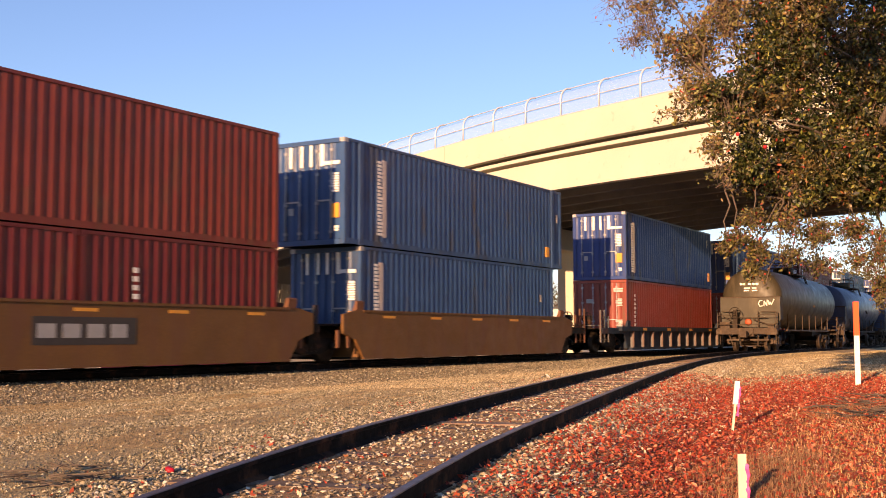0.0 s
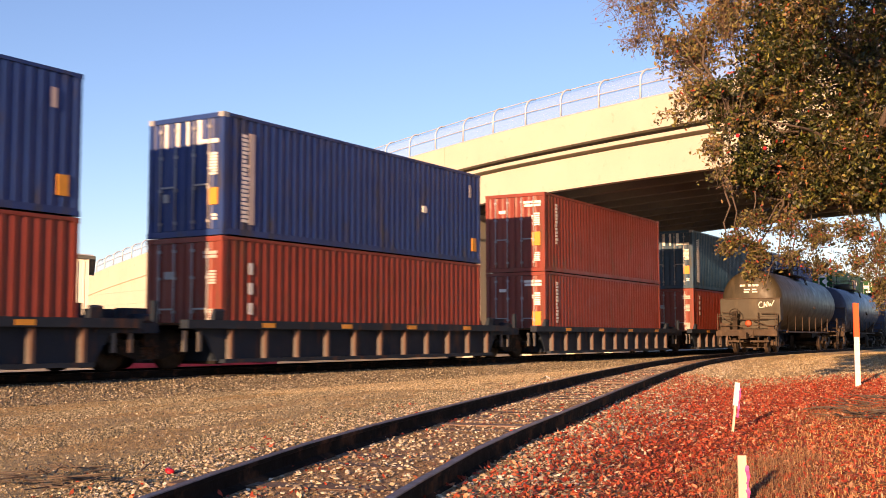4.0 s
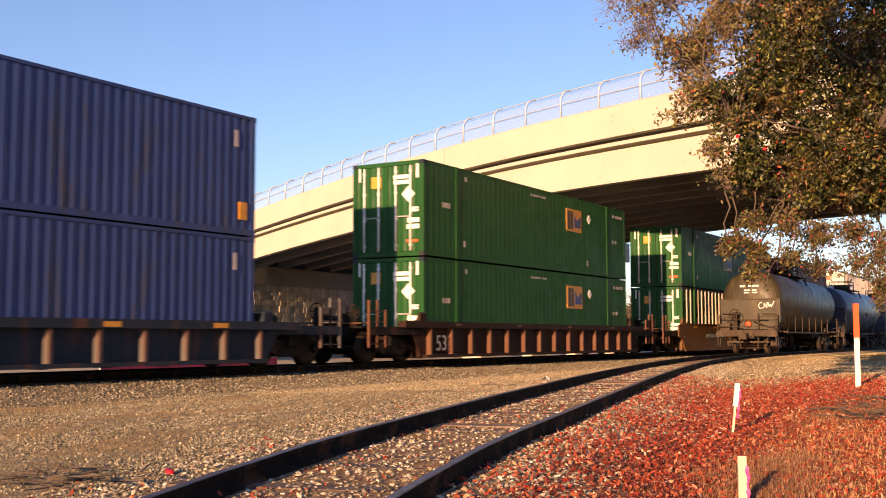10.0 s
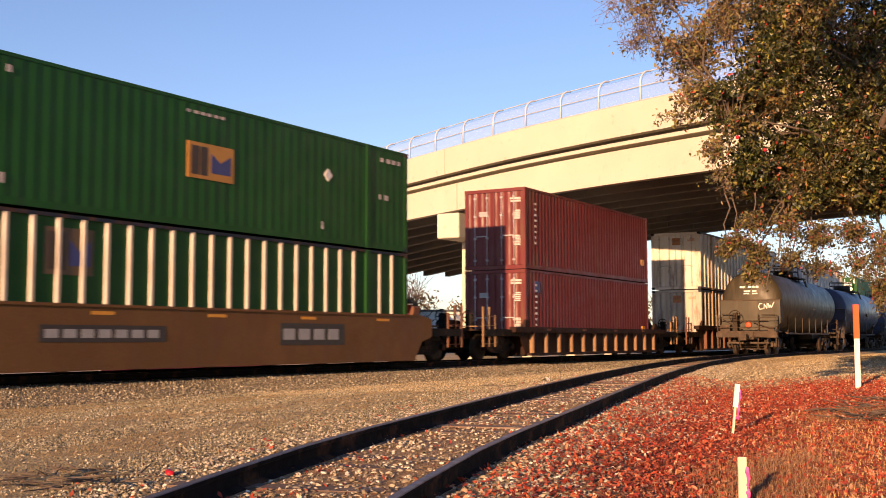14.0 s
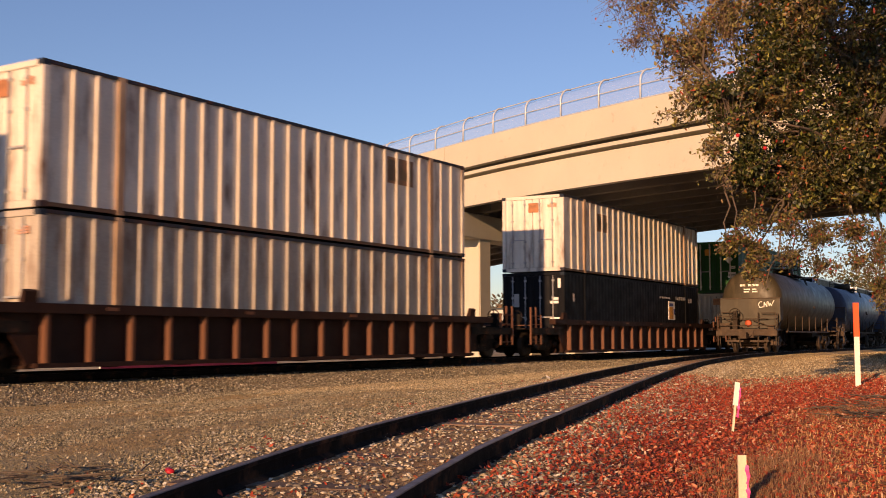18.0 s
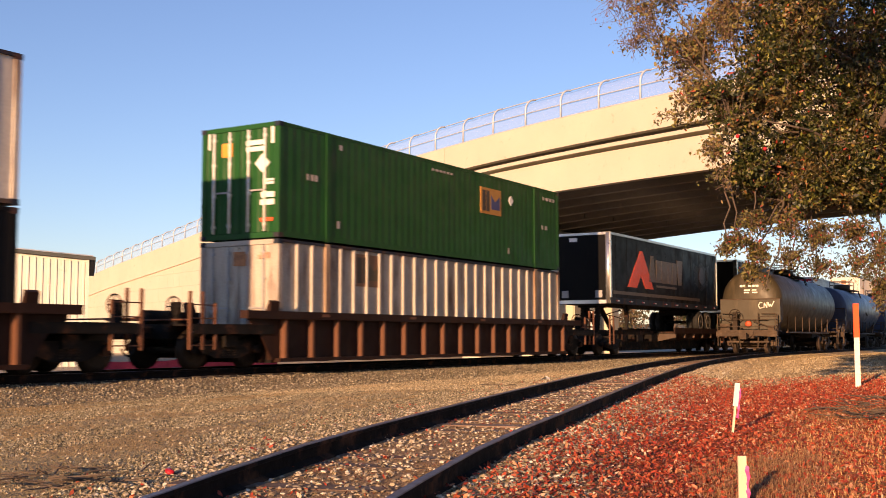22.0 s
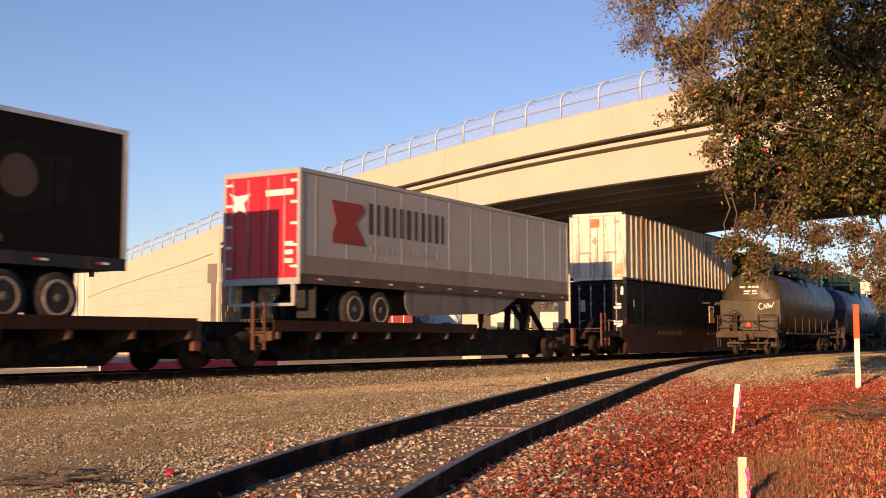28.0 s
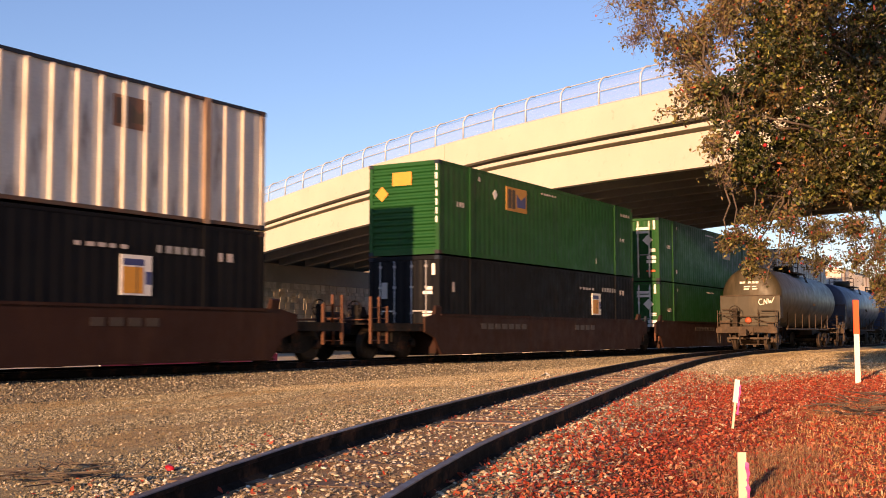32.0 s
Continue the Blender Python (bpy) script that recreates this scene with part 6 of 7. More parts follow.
def litter():
    rng = np.random.default_rng(5)
    grey = island_ramp("loose_stone", [(0.0, (0.10, 0.08, 0.055)), (0.3, (0.24, 0.195, 0.128)), (0.6, (0.38, 0.315, 0.215)), (0.88, (0.54, 0.47, 0.345)), (1.0, (0.70, 0.65, 0.53))], 0.9)
    dark = island_ramp("ballast_rock", [(0.0, (0.05, 0.042, 0.03)), (0.4, (0.155, 0.132, 0.085)), (0.75, (0.31, 0.265, 0.17)), (1.0, (0.54, 0.48, 0.34))], 0.9)
    tan = island_ramp("loose_grit", [(0.0, (0.045, 0.040, 0.027)), (0.3, (0.135, 0.116, 0.070)), (0.65, (0.26, 0.225, 0.138)), (0.92, (0.44, 0.385, 0.255)), (1.0, (0.66, 0.60, 0.45))], 0.9)

    def stones(name, label, p, lo, hi, m, sink=0.3, small=False):
        s = rng.uniform(lo, hi, (len(p), 1)) * rng.uniform(0.65, 1.2, (len(p), 3)) * np.array([1, 0.8, 0.6])
        p = p.copy()
        p[:, 2] += s[:, 2] * (1 - 2 * sink)
        ob = scatter(name, p, PEBBLE if small else STONE, PEBBLE_F if small else STONE_F, s, rotations(len(p), rng, 0.5), m, 0.22, rng)
        tagged(ob, label, "gravel", kind="stuff")

    stones("track_ballast", "pale angular ballast stones between and beside the siding rails", spread(30000, 2.8, 36, 1.7, (-1.9, 1.9), rng, lambda x, y, d, r: abs(abs(d) - 0.753) > 0.09 and (abs(d) > 0.85 or r.random() < 0.6)), 0.010, 0.029, grey)
    stones("shoulder_stones", "pale stones among fallen leaves beside the siding", spread(22000, 2.8, 24, 1.6, (-3.6, -1.2), rng, lambda x, y, d, r: r.random() < 0.45 * (1 - smooth(1.6, 3.4, -d)) * smooth(-0.15, 0.35, noise.noise(Vector((x * 0.7, y * 0.7, 31))))), 0.012, 0.036, grey)
    yard = []
    u = rng.uniform(0, 1, 360000)
    v = rng.uniform(0, 1, 360000)
    for a, b in zip(u, v):
        x = 2.5 + 34 * a**1.7
        y0, y1 = siding_y(x) + 1.5, main_at(x)[1] - 2.3
        y = y0 + (y1 - y0) * b
        if y < x * 1.02 + 4.5 and rng.random() < 0.10 + 0.90 * smooth(-0.10, 0.18, noise.noise(Vector((x * 0.13, (y - y0) * 0.85, 2))) + 0.5 * noise.noise(Vector((x * 0.6, (y - y0) * 1.7, 12)))):
            yard.append((x, y, ground_z(x, y)))
    soil_grit = island_ramp("soil_grit", [(0.0, (0.18, 0.122, 0.056)), (0.5, (0.31, 0.22, 0.105)), (1.0, (0.43, 0.32, 0.165))], 0.95)
    grit = []
    for a, b in zip(rng.uniform(0, 1, 70000), rng.uniform(0, 1, 70000)):
        x = 2.5 + 20 * a**1.5
        y0, y1 = siding_y(x) + 1.3, main_at(x)[1] - 2.3
        y = y0 + (y1 - y0) * b
        if y < x * 1.02 + 4.5:
            grit.append((x, y, ground_z(x, y)))
    stones("yard_grit", "tan soil crumbs and grit between the stones", np.array(grit), 0.004, 0.010, soil_grit, 0.3, True)
    stones("yard_gravel", "fine tan and grey gravel of the yard", np.array(yard), 0.006, 0.025, tan, 0.35, True)
    pale = island_ramp("far_stone", [(0.0, (0.12, 0.09, 0.05)), (0.4, (0.30, 0.235, 0.135)), (0.8, (0.46, 0.37, 0.22)), (1.0, (0.60, 0.52, 0.36))], 0.9)
    stones("far_gravel", "coarse tan gravel around the standing tank cars", spread(42000, 18, 66, 1.2, (-12, -1.2), rng), 0.014, 0.034, pale, 0.25, True)
    beyond = []
    for a, b in zip(rng.uniform(0, 1, 64000), rng.uniform(0, 1, 64000)):
        x = 18 + 46 * a**1.2
        y0, y1 = siding_y(x) + 1.3, main_at(x)[1] - 2.0
        if y1 > y0:
            y = y0 + (y1 - y0) * b
            beyond.append((x, y, ground_z(x, y)))
    stones("middle_gravel", "tan gravel where the two tracks draw together", np.array(beyond), 0.010, 0.026, pale, 0.25, True)
    sh = []
    for s in 6 + 52 * rng.uniform(0, 1, 46000)**1.2:
        off = -rng.uniform(0.85, 3.3)
        x, y, _ = main_at(s, off)
        d = -off
        h = -0.187 - 0.05 * (d - 0.85) if d < 1.3 else -0.21 - 0.227 * (d - 1.3) if d < 2.05 else -0.38 - 0.165 * (d - 2.05)
        sh.append((x, y, RAIL_Z + h))
    stones("main_ballast", "coarse grey-brown ballast of the main line", np.array(sh), 0.015, 0.038, dark, 0.3, True)

    red = island_ramp("fallen_leaf", [(0.0, (0.12, 0.022, 0.012)), (0.25, (0.33, 0.040, 0.020)), (0.5, (0.52, 0.078, 0.032)), (0.7, (0.42, 0.100, 0.043)), (0.86, (0.55, 0.22, 0.11)), (0.95, (0.62, 0.36, 0.22)), (1.0, (0.72, 0.52, 0.36))], 0.7, 0.2)

    def leaves(name, label, p, lo, hi, m, lift=0.008, flat=0.8):
        s = rng.uniform(lo, hi, (len(p), 1)) * np.array([1, 0.85, 1.0]) * rng.uniform(0.8, 1.2, (len(p), 3))
        p = p.copy()
        p[:, 2] += lift + rng.uniform(0, 0.025, len(p))
        ob = scatter(name, p, ROUND_LEAF, ROUND_LEAF_F, s, rotations(len(p), rng, flat), m, 0.15, rng)
        tagged(ob, label, "leaves", kind="stuff")

    leaves("fallen_leaves", "carpet of dry red and rust-brown fallen leaves", spread(150000, 2.6, 25, 1.35, (-9.5, -1.0), rng, lambda x, y, d, r: r.random() < 0.24 * (d < -0.95) + leaf_zone(x, y) * (1 - 0.72 * grass_zone(x, y))), 0.012, 0.031, red)
    brown_red = island_ramp("matted_leaf", [(0.0, (0.13, 0.025, 0.012)), (0.4, (0.29, 0.045, 0.020)), (0.8, (0.42, 0.085, 0.036)), (1.0, (0.50, 0.16, 0.075))], 0.8, 0.1)
    leaves("matted_leaves", "older brown-red leaves matted on the soil", spread(100000, 2.6, 24, 1.35, (-9.5, -1.3), rng, lambda x, y, d, r: r.random() < leaf_zone(x, y) * (1 - 0.6 * grass_zone(x, y))), 0.016, 0.034, brown_red, 0.0, 0.45)
    leaves("track_leaves", "scattered red leaves lying along the siding", spread(9500, 2.8, 26, 1.3, (-1.6, 2.4), rng, lambda x, y, d, r: r.random() < (0.9 if d < -0.75 else (0.34 if abs(d) < 0.75 else 0.14) * (0.35 + 1.3 * smooth(-0.1, 0.3, noise.noise(Vector((x * 1.3, y * 1.3, 8))))))), 0.013, 0.030, red)

    straw = island_ramp("dry_grass", [(0.0, (0.26, 0.11, 0.045)), (0.35, (0.54, 0.25, 0.10)), (0.7, (0.76, 0.43, 0.18)), (0.9, (0.85, 0.58, 0.29)), (1.0, (0.44, 0.24, 0.10))], 0.8, 0.25)
    p = spread(85000, 3.2, 18, 1.15, (-9.5, -2.2), rng, lambda x, y, d, r: r.random() < grass_zone(x, y) * 0.95)
    blade = [(0, -0.05, 0), (0, 0.05, 0), (0.12, -0.04, 0.5), (0.12, 0.04, 0.5), (0.42, 0.0, 1.0)]
    s = np.stack([rng.uniform(0.02, 0.055, len(p)), rng.uniform(0.05, 0.09, len(p)), rng.uniform(0.02, 0.055, len(p))], 1)
    ob = scatter("dry_grass", p, blade, [(0, 1, 3), (0, 3, 2), (2, 3, 4)], s, rotations(len(p), rng, 0.6), straw)
    tagged(ob, "short dry straw-coloured grass among leaves", "grass", kind="stuff")

    # the same, thinner, behind and beside the camera
    back = spread(9000, -12, 3.2, 1.0, (-9, 3.0), rng, lambda x, y, d, r: r.random() < 0.35 + 0.65 * smooth(-12, 3, x))
    stones("rear_stones", "scattered pale stones along the siding", back[:4000], 0.014, 0.036, grey, 0.3, True)
    thin = spread(60000, -9, 2.75, 1.0, (-9.5, -1.0), rng, lambda x, y, d, r: r.random() < smooth(-9, 2.7, x) ** 1.5 * (0.15 + leaf_zone(x, y) * (1 - 0.5 * grass_zone(x, y))))
    leaves("rear_leaves", "scattered red leaves beside the siding", np.concatenate([back[4000:], thin]), 0.014, 0.034, red)
    bed = spread(9000, -9, 2.9, 1.0, (-1.9, 1.9), rng, lambda x, y, d, r: abs(abs(d) - 0.753) > 0.09 and r.random() < smooth(-9, 2.7, x))
    stones("rear_ballast", "pale ballast stones along the siding", bed, 0.010, 0.029, grey, 0.3, True)

    # low brown weeds, dry and matted, between the leaves and the straw
    weed = island_ramp("dry_weed", [(0.0, (0.10, 0.05, 0.028)), (0.5, (0.27, 0.14, 0.072)), (1.0, (0.42, 0.24, 0.12))], 0.9, 0.15)
    q = []
    for cx, cy, rx, ry, n in ((9.3, 2.55, 1.1, 0.5, 5200), (8.1, 2.25, 0.8, 0.4, 3600), (14.2, 2.9, 1.2, 0.6, 3000)):
        for _ in range(n):
            x, y = cx + rng.normal(0, 0.5) * rx, cy + rng.normal(0, 0.5) * ry
            q.append((x, y, ground_z(x, y)))
    q = np.array(q)
    s = np.stack([rng.uniform(0.02, 0.05, len(q)), rng.uniform(0.04, 0.07, len(q)), rng.uniform(0.03, 0.085, len(q))], 1)
    ob = scatter("dry_weeds", q, blade, [(0, 1, 3), (0, 3, 2), (2, 3, 4)], s, rotations(len(q), rng, 0.7), weed)
    tagged(ob, "low matted dry brown weeds among the leaves", "weeds", kind="stuff")

    # dead twigs lying on the gravel
    bm = bmesh.new()
    r2 = random.Random(8)
    for cx, cy, n, ln in ((5.88, 7.25, 34, 0.4), (5.82, 6.80, 16, 0.5), (18.5, 10.2, 6, 0.3), (14.6, 3.1, 30, 0.5), (13.6, 2.6, 34, 0.6), (15.6, 2.7, 24, 0.6)):
        for _ in range(n):
            x, y = cx + r2.gauss(0, 0.18), cy + r2.gauss(0, 0.16)
            a, z = r2.uniform(0, 6.28), ground_z(x, y) + r2.uniform(0.0, 0.07)
            l = ln * r2.uniform(0.3, 1)
            tube(bm, (x, y, z), (x + l * math.cos(a), y + l * math.sin(a), z + r2.uniform(-0.02, 0.08)), 0.009, 0.004, 5)
    tagged(part("dead_twigs", bm, "bark", None), "dark dead twigs lying on the ground", "twigs", kind="stuff")


litter()


def rubbish():
    x, y = 6.46, 6.55
    e = thing("crushed_can", "small crushed red can lying on the gravel", "can", at=(x, y, ground_z(x, y) + 0.03), rz=0.9)
    bm = bmesh.new()
    lathe(bm, [(-0.07, 0.0), (-0.07, 0.028), (-0.055, 0.033), (-0.01, 0.024), (0.03, 0.031), (0.06, 0.033), (0.07, 0.027), (0.07, 0.0)], "x", 12)
    for v in bm.verts:
        v.co.z *= 0.7
    part("body", bm, "decal_red", e)
    part_of("lid", lambda bm: lathe(bm, [(0.0705, 0.0), (0.0705, 0.024), (0.074, 0.026), (0.074, 0.02)], "x", 12), "aluminium", e)
    x, y = 22.15, 10.97
    e = thing("paper_scrap", "crumpled white scrap of paper on the gravel", "litter", at=(x, y, ground_z(x, y) + 0.01), rz=0.4)
    bm = bmesh.new()
    strip(bm, [[(-0.14 + 0.07 * k, -0.09 + 0.02 * math.sin(3 * k), 0.02 + 0.03 * math.sin(2.3 * k)), (-0.13 + 0.07 * k, 0.0, 0.05 + 0.03 * math.sin(1.7 * k + 1)), (-0.15 + 0.07 * k, 0.1, 0.015 + 0.02 * math.sin(2.9 * k))] for k in range(5)])
    part("sheet", bm, "decal_white", e)


rubbish()


# ---- the tree that overhangs the place ----
def limb(bm, p0, p1, r0, r1, rnd, sag=0.0, n=6):
    """A bent, tapered branch; returns its points."""
    p0, p1 = Vector(p0), Vector(p1)
    d = p1 - p0
    pts = []
    for k in range(n + 1):
        u = k / n
        w = Vector((rnd.gauss(0, 1), rnd.gauss(0, 1), rnd.gauss(0, 1))) * 0.035 * d.length * (0 if k in (0, n) else 1)
        pts.append(p0 + d * u + w + Vector((0, 0, sag * math.sin(math.pi * u))))
    for k in range(n):
        a, b = r0 + (r1 - r0) * k / n, r0 + (r1 - r0) * (k + 1) / n
        tube(bm, pts[k], pts[k + 1], a, b, 7 if r0 > 0.02 else 5, caps=False)
    return pts


def leafy(name, label, clumps, count, lo, hi, material, rng, parent, gap=-0.12, grain=1.5):
    """Leaves in clumps (centre, radii, weight), thinned so that gaps stay open."""
    w = np.array([c[2] for c in clumps], float)
    pick = rng.choice(len(clumps), count, p=w / w.sum())
    c = np.array([clumps[i][0] for i in pick], float)
    r = np.array([clumps[i][1] for i in pick], float)
    d = rng.normal(size=(count, 3))
    d /= np.linalg.norm(d, axis=1)[:, None]
    p = c + d * r * (rng.uniform(0, 1, count) ** 0.45)[:, None]
    rag = np.array([noise.noise(Vector(v) * grain) + 0.6 * noise.noise(Vector(v) * grain * 3.1) for v in p])
    p = p[rag > gap]
    s = rng.uniform(lo, hi, (len(p), 1)) * np.array([1, 0.8, 0.9]) * rng.uniform(0.7, 1.25, (len(p), 3))
    ob = scatter(name, p, SMALL_LEAF, SMALL_LEAF_F, s, rotations(len(p), rng), material, 0.12, rng)
    ob.parent = parent
    ob["label"], ob["kind"] = label, "stuff"
    return ob


def sprays(name, clumps, twigs, leaves, lo, hi, material, rng, parent, label, reach=0.25, droop=0.25, gap=-0.1, grain=1.3, thick=0.006):
    """Bent twigs that leave the middle of each clump (centre, radii, weight), with leaves strung along them. Twigs that fall into a gap are left out."""
    w = np.array([c[2] for c in clumps], float)
    pick = rng.choice(len(clumps), twigs, p=w / w.sum())
    c = np.array([clumps[i][0] for i in pick], float)
    r = np.array([clumps[i][1] for i in pick], float)
    d = rng.normal(size=(twigs, 3))
    d /= np.linalg.norm(d, axis=1)[:, None]
    tip = c + d * r * (rng.uniform(0.15, 1, twigs) ** 0.5)[:, None]
    keep = np.array([noise.noise(Vector(v) * grain) + 0.5 * noise.noise(Vector(v) * grain * 2.7) for v in tip]) > gap
    tip, c, r = tip[keep], c[keep], r[keep]
    n = len(tip)
    start = c + (tip - c) * reach + rng.normal(size=(n, 3)) * r * 0.16
    bend = rng.normal(size=(n, 3)) * 0.14 * r + np.array([0, 0, 1]) * droop * r[:, 2:3]
    us = np.linspace(0, 1, 5)
    pts = np.stack([start * (1 - u) + tip * u + bend * (4 * u * (1 - u)) + rng.normal(size=(n, 3)) * 0.02 for u in us], 1)
    # three-sided twigs, all joined
    side = np.cross(tip - start, rng.normal(size=(n, 3)))
    side /= np.linalg.norm(side, axis=1)[:, None] + 1e-9
    other = np.cross(tip - start, side)
    other /= np.linalg.norm(other, axis=1)[:, None] + 1e-9
    ring = []
    for k in range(5):
        t = thick * (1 - 0.75 * k / 4)
        for q in (0, 2.094, 4.189):
            ring.append(pts[:, k] + (side * math.cos(q) + other * math.sin(q)) * t)
    v = np.stack(ring, 1)
    f = []
    for k in range(4):
        for q in range(3):
            a, b = 3 * k + q, 3 * k + (q + 1) % 3
            f.append((a, b, b + 3, a + 3))
    f = (np.array(f)[None] + (np.arange(n) * 15)[:, None, None]).reshape(-1, 4)
    me = bpy.data.meshes.new("twig_mass")
    me.from_pydata(v.reshape(-1, 3).tolist(), [], f.tolist())
    me.materials.append(M["twig"])
    tw = new("twig_mass", me)
    tw.parent = parent
    tw["label"], tw["kind"] = "thin grey-brown twigs", "stuff"
    # leaves
    k = rng.integers(0, n, leaves)
    u = rng.uniform(0.25, 1.04, leaves)
    seg = np.minimum((u * 4).astype(int), 3)
    fr = (u * 4 - seg)[:, None]
    p = pts[k, seg] * (1 - fr) + pts[k, seg + 1] * fr + rng.normal(size=(leaves, 3)) * 0.035
    s = rng.uniform(lo, hi, (leaves, 1)) * np.array([1, 0.9, 0.9]) * rng.uniform(0.7, 1.25, (leaves, 3))
    ob = scatter(name, p, ROUND_LEAF, ROUND_LEAF_F, s, rotations(leaves, rng), material, 0.12, rng)
    ob.parent = parent
    ob["label"], ob["kind"] = label, "stuff"


def big_tree():
    rng, rnd = np.random.default_rng(12), random.Random(12)
    e = thing("autumn_tree", "autumn tree with olive, rust and red leaves overhanging the siding", "tree")
    root = Vector((20.4, 0.8, ground_z(20.4, 0.8) - 0.1))
    green = island_ramp("tree_leaf", [(0.0, (0.010, 0.018, 0.005)), (0.32, (0.019, 0.030, 0.007)), (0.55, (0.043, 0.056, 0.013)), (0.75, (0.085, 0.083, 0.020)), (0.88, (0.15, 0.17, 0.033)), (0.96, (0.32, 0.30, 0.065)), (0.985, (0.22, 0.10, 0.05)), (1.0, (0.36, 0.03, 0.02))], 0.45, 0.16,
                        [(0.0, (0.012, 0.014, 0.006)), (0.3, (0.034, 0.034, 0.011)), (0.55, (0.10, 0.070, 0.028)), (0.76, (0.19, 0.135, 0.047)), (0.92, (0.20, 0.21, 0.045)), (1.0, (0.36, 0.06, 0.03))])
    rust = island_ramp("rusty_leaf", [(0.0, (0.04, 0.040, 0.016)), (0.25, (0.12, 0.10, 0.035)), (0.5, (0.27, 0.16, 0.075)), (0.68, (0.18, 0.19, 0.042)), (0.86, (0.34, 0.25, 0.10)), (0.95, (0.15, 0.18, 0.03)), (1.0, (0.42, 0.05, 0.03))], 0.6, 0.2)
    olive = island_ramp("olive_leaf", [(0.0, (0.025, 0.03, 0.01)), (0.35, (0.085, 0.08, 0.022)), (0.6, (0.16, 0.13, 0.04)), (0.8, (0.22, 0.20, 0.05)), (0.92, (0.22, 0.10, 0.05)), (1.0, (0.40, 0.04, 0.03))], 0.55, 0.2)
    bm = bmesh.new()
    fork = root + Vector((-0.2, 0.3, 2.3))
    limb(bm, root, fork, 0.30, 0.24, rnd, 0, 6)
    part("trunk", bm, "bark", e)
    # clumps of the crown: centre, radii, share of the leaves
    dense = [((17.22, 4.2, 6.36), (1.26, 1.26, 1.05), 4), ((16.94, 4.34, 5.17), (1.12, 1.05, 0.91), 4), ((17.36, 3.71, 4.05), (1.12, 1.05, 0.77), 4), ((18.13, 3.29, 5.66), (1.26, 1.26, 1.26), 5), ((17.78, 3.08, 4.26), (1.12, 0.98, 0.98), 4), ((16.45, 4.55, 3.77), (0.62, 0.6, 0.48), 2.8),
             ((15.82, 4.79, 4.54), (0.63, 0.56, 0.59), 1.6), ((16.94, 4.2, 3.5), (0.72, 0.66, 0.5), 3.0), ((16.95, 4.2, 4.35), (0.65, 0.6, 0.5), 2.8), ((16.95, 4.3, 4.78), (0.55, 0.5, 0.45), 2.4), ((16.55, 4.5, 4.6), (0.55, 0.5, 0.45), 2.2), ((16.1, 4.98, 3.75), (0.36, 0.33, 0.3), 0.7), ((18.48, 2.38, 7.48), (1.68, 1.54, 1.4), 6), ((17.36, 4.06, 7.76), (1.54, 1.54, 1.12), 4), ((19.74, 1.96, 5.52), (1.96, 1.82, 1.82), 7), ((20.16, 1.68, 3.56), (1.4, 1.4, 0.98), 3), ((20.72, 0.56, 7.34), (2.24, 2.24, 1.82), 5), ((21.84, -0.42, 5.38), (1.82, 2.1, 1.68), 4),
             ((16.29, 4.61, 4.31), (0.62, 0.56, 0.53), 1.6), ((17.5, 3.51, 3.56), (0.69, 0.62, 0.46), 2.2), ((16.39, 3.77, 5.72), (0.71, 0.64, 0.71), 2.2), ((17.0, 3.01, 4.64), (0.63, 0.57, 0.81), 2.6), ((17.89, 3.08, 3.58), (0.56, 0.51, 0.56), 2.0)]
    sparse = [((16.1, 5.81, 6.5), (0.84, 0.77, 0.59), 1.2), ((16.03, 5.39, 5.45), (0.7, 0.59, 0.7), 2.6), ((15.68, 5.25, 4.75), (0.45, 0.45, 0.39), 1.3), ((16.66, 5.04, 6.78), (0.84, 0.7, 0.7), 1.5), ((16.3, 4.95, 5.95), (0.6, 0.5, 0.75), 2.0), ((16.24, 6.3, 6.71), (0.7, 0.63, 0.49), 0.6), ((15.61, 5.53, 4.57), (0.42, 0.42, 0.28), 0.5),
              ((15.47, 6.02, 6.15), (0.59, 0.48, 0.42), 0.5), ((15.61, 5.81, 6.57), (0.63, 0.48, 0.39), 0.7), ((15.47, 5.6, 5.52), (0.5, 0.42, 0.42), 0.6), ((15.9, 4.95, 3.6), (0.4, 0.36, 0.42), 0.15), ((15.8, 5.0, 3.95), (0.4, 0.36, 0.3), 0.4)]
    hanging = [((16.27, 4.64, 2.95), (0.37, 0.33, 0.23), 2.0), ((16.04, 4.79, 2.69), (0.36, 0.33, 0.14), 1.1), ((16.0, 4.95, 2.54), (0.22, 0.2, 0.12), 0.6), ((16.23, 4.54, 2.47), (0.22, 0.2, 0.25), 1.3), ((16.22, 4.66, 2.2), (0.14, 0.12, 0.19), 0.8), ((16.6, 4.19, 2.91), (0.42, 0.38, 0.3), 1.7), ((16.74, 4.19, 2.46), (0.42, 0.38, 0.25), 0.8),
               ((17.1, 3.86, 2.77), (0.47, 0.43, 0.34), 1.7), ((17.34, 3.88, 2.31), (0.38, 0.35, 0.22), 0.6), ((17.59, 3.46, 2.83), (0.48, 0.44, 0.39), 2.0), ((17.84, 3.44, 2.37), (0.44, 0.4, 0.35), 1.0), ((17.98, 3.15, 2.54), (0.3, 0.27, 0.58), 1.6), ((18.31, 3.2, 1.94), (0.21, 0.19, 0.45), 1.3), ((16.38, 4.49, 1.99), (0.12, 0.11, 0.21), 0.4)]
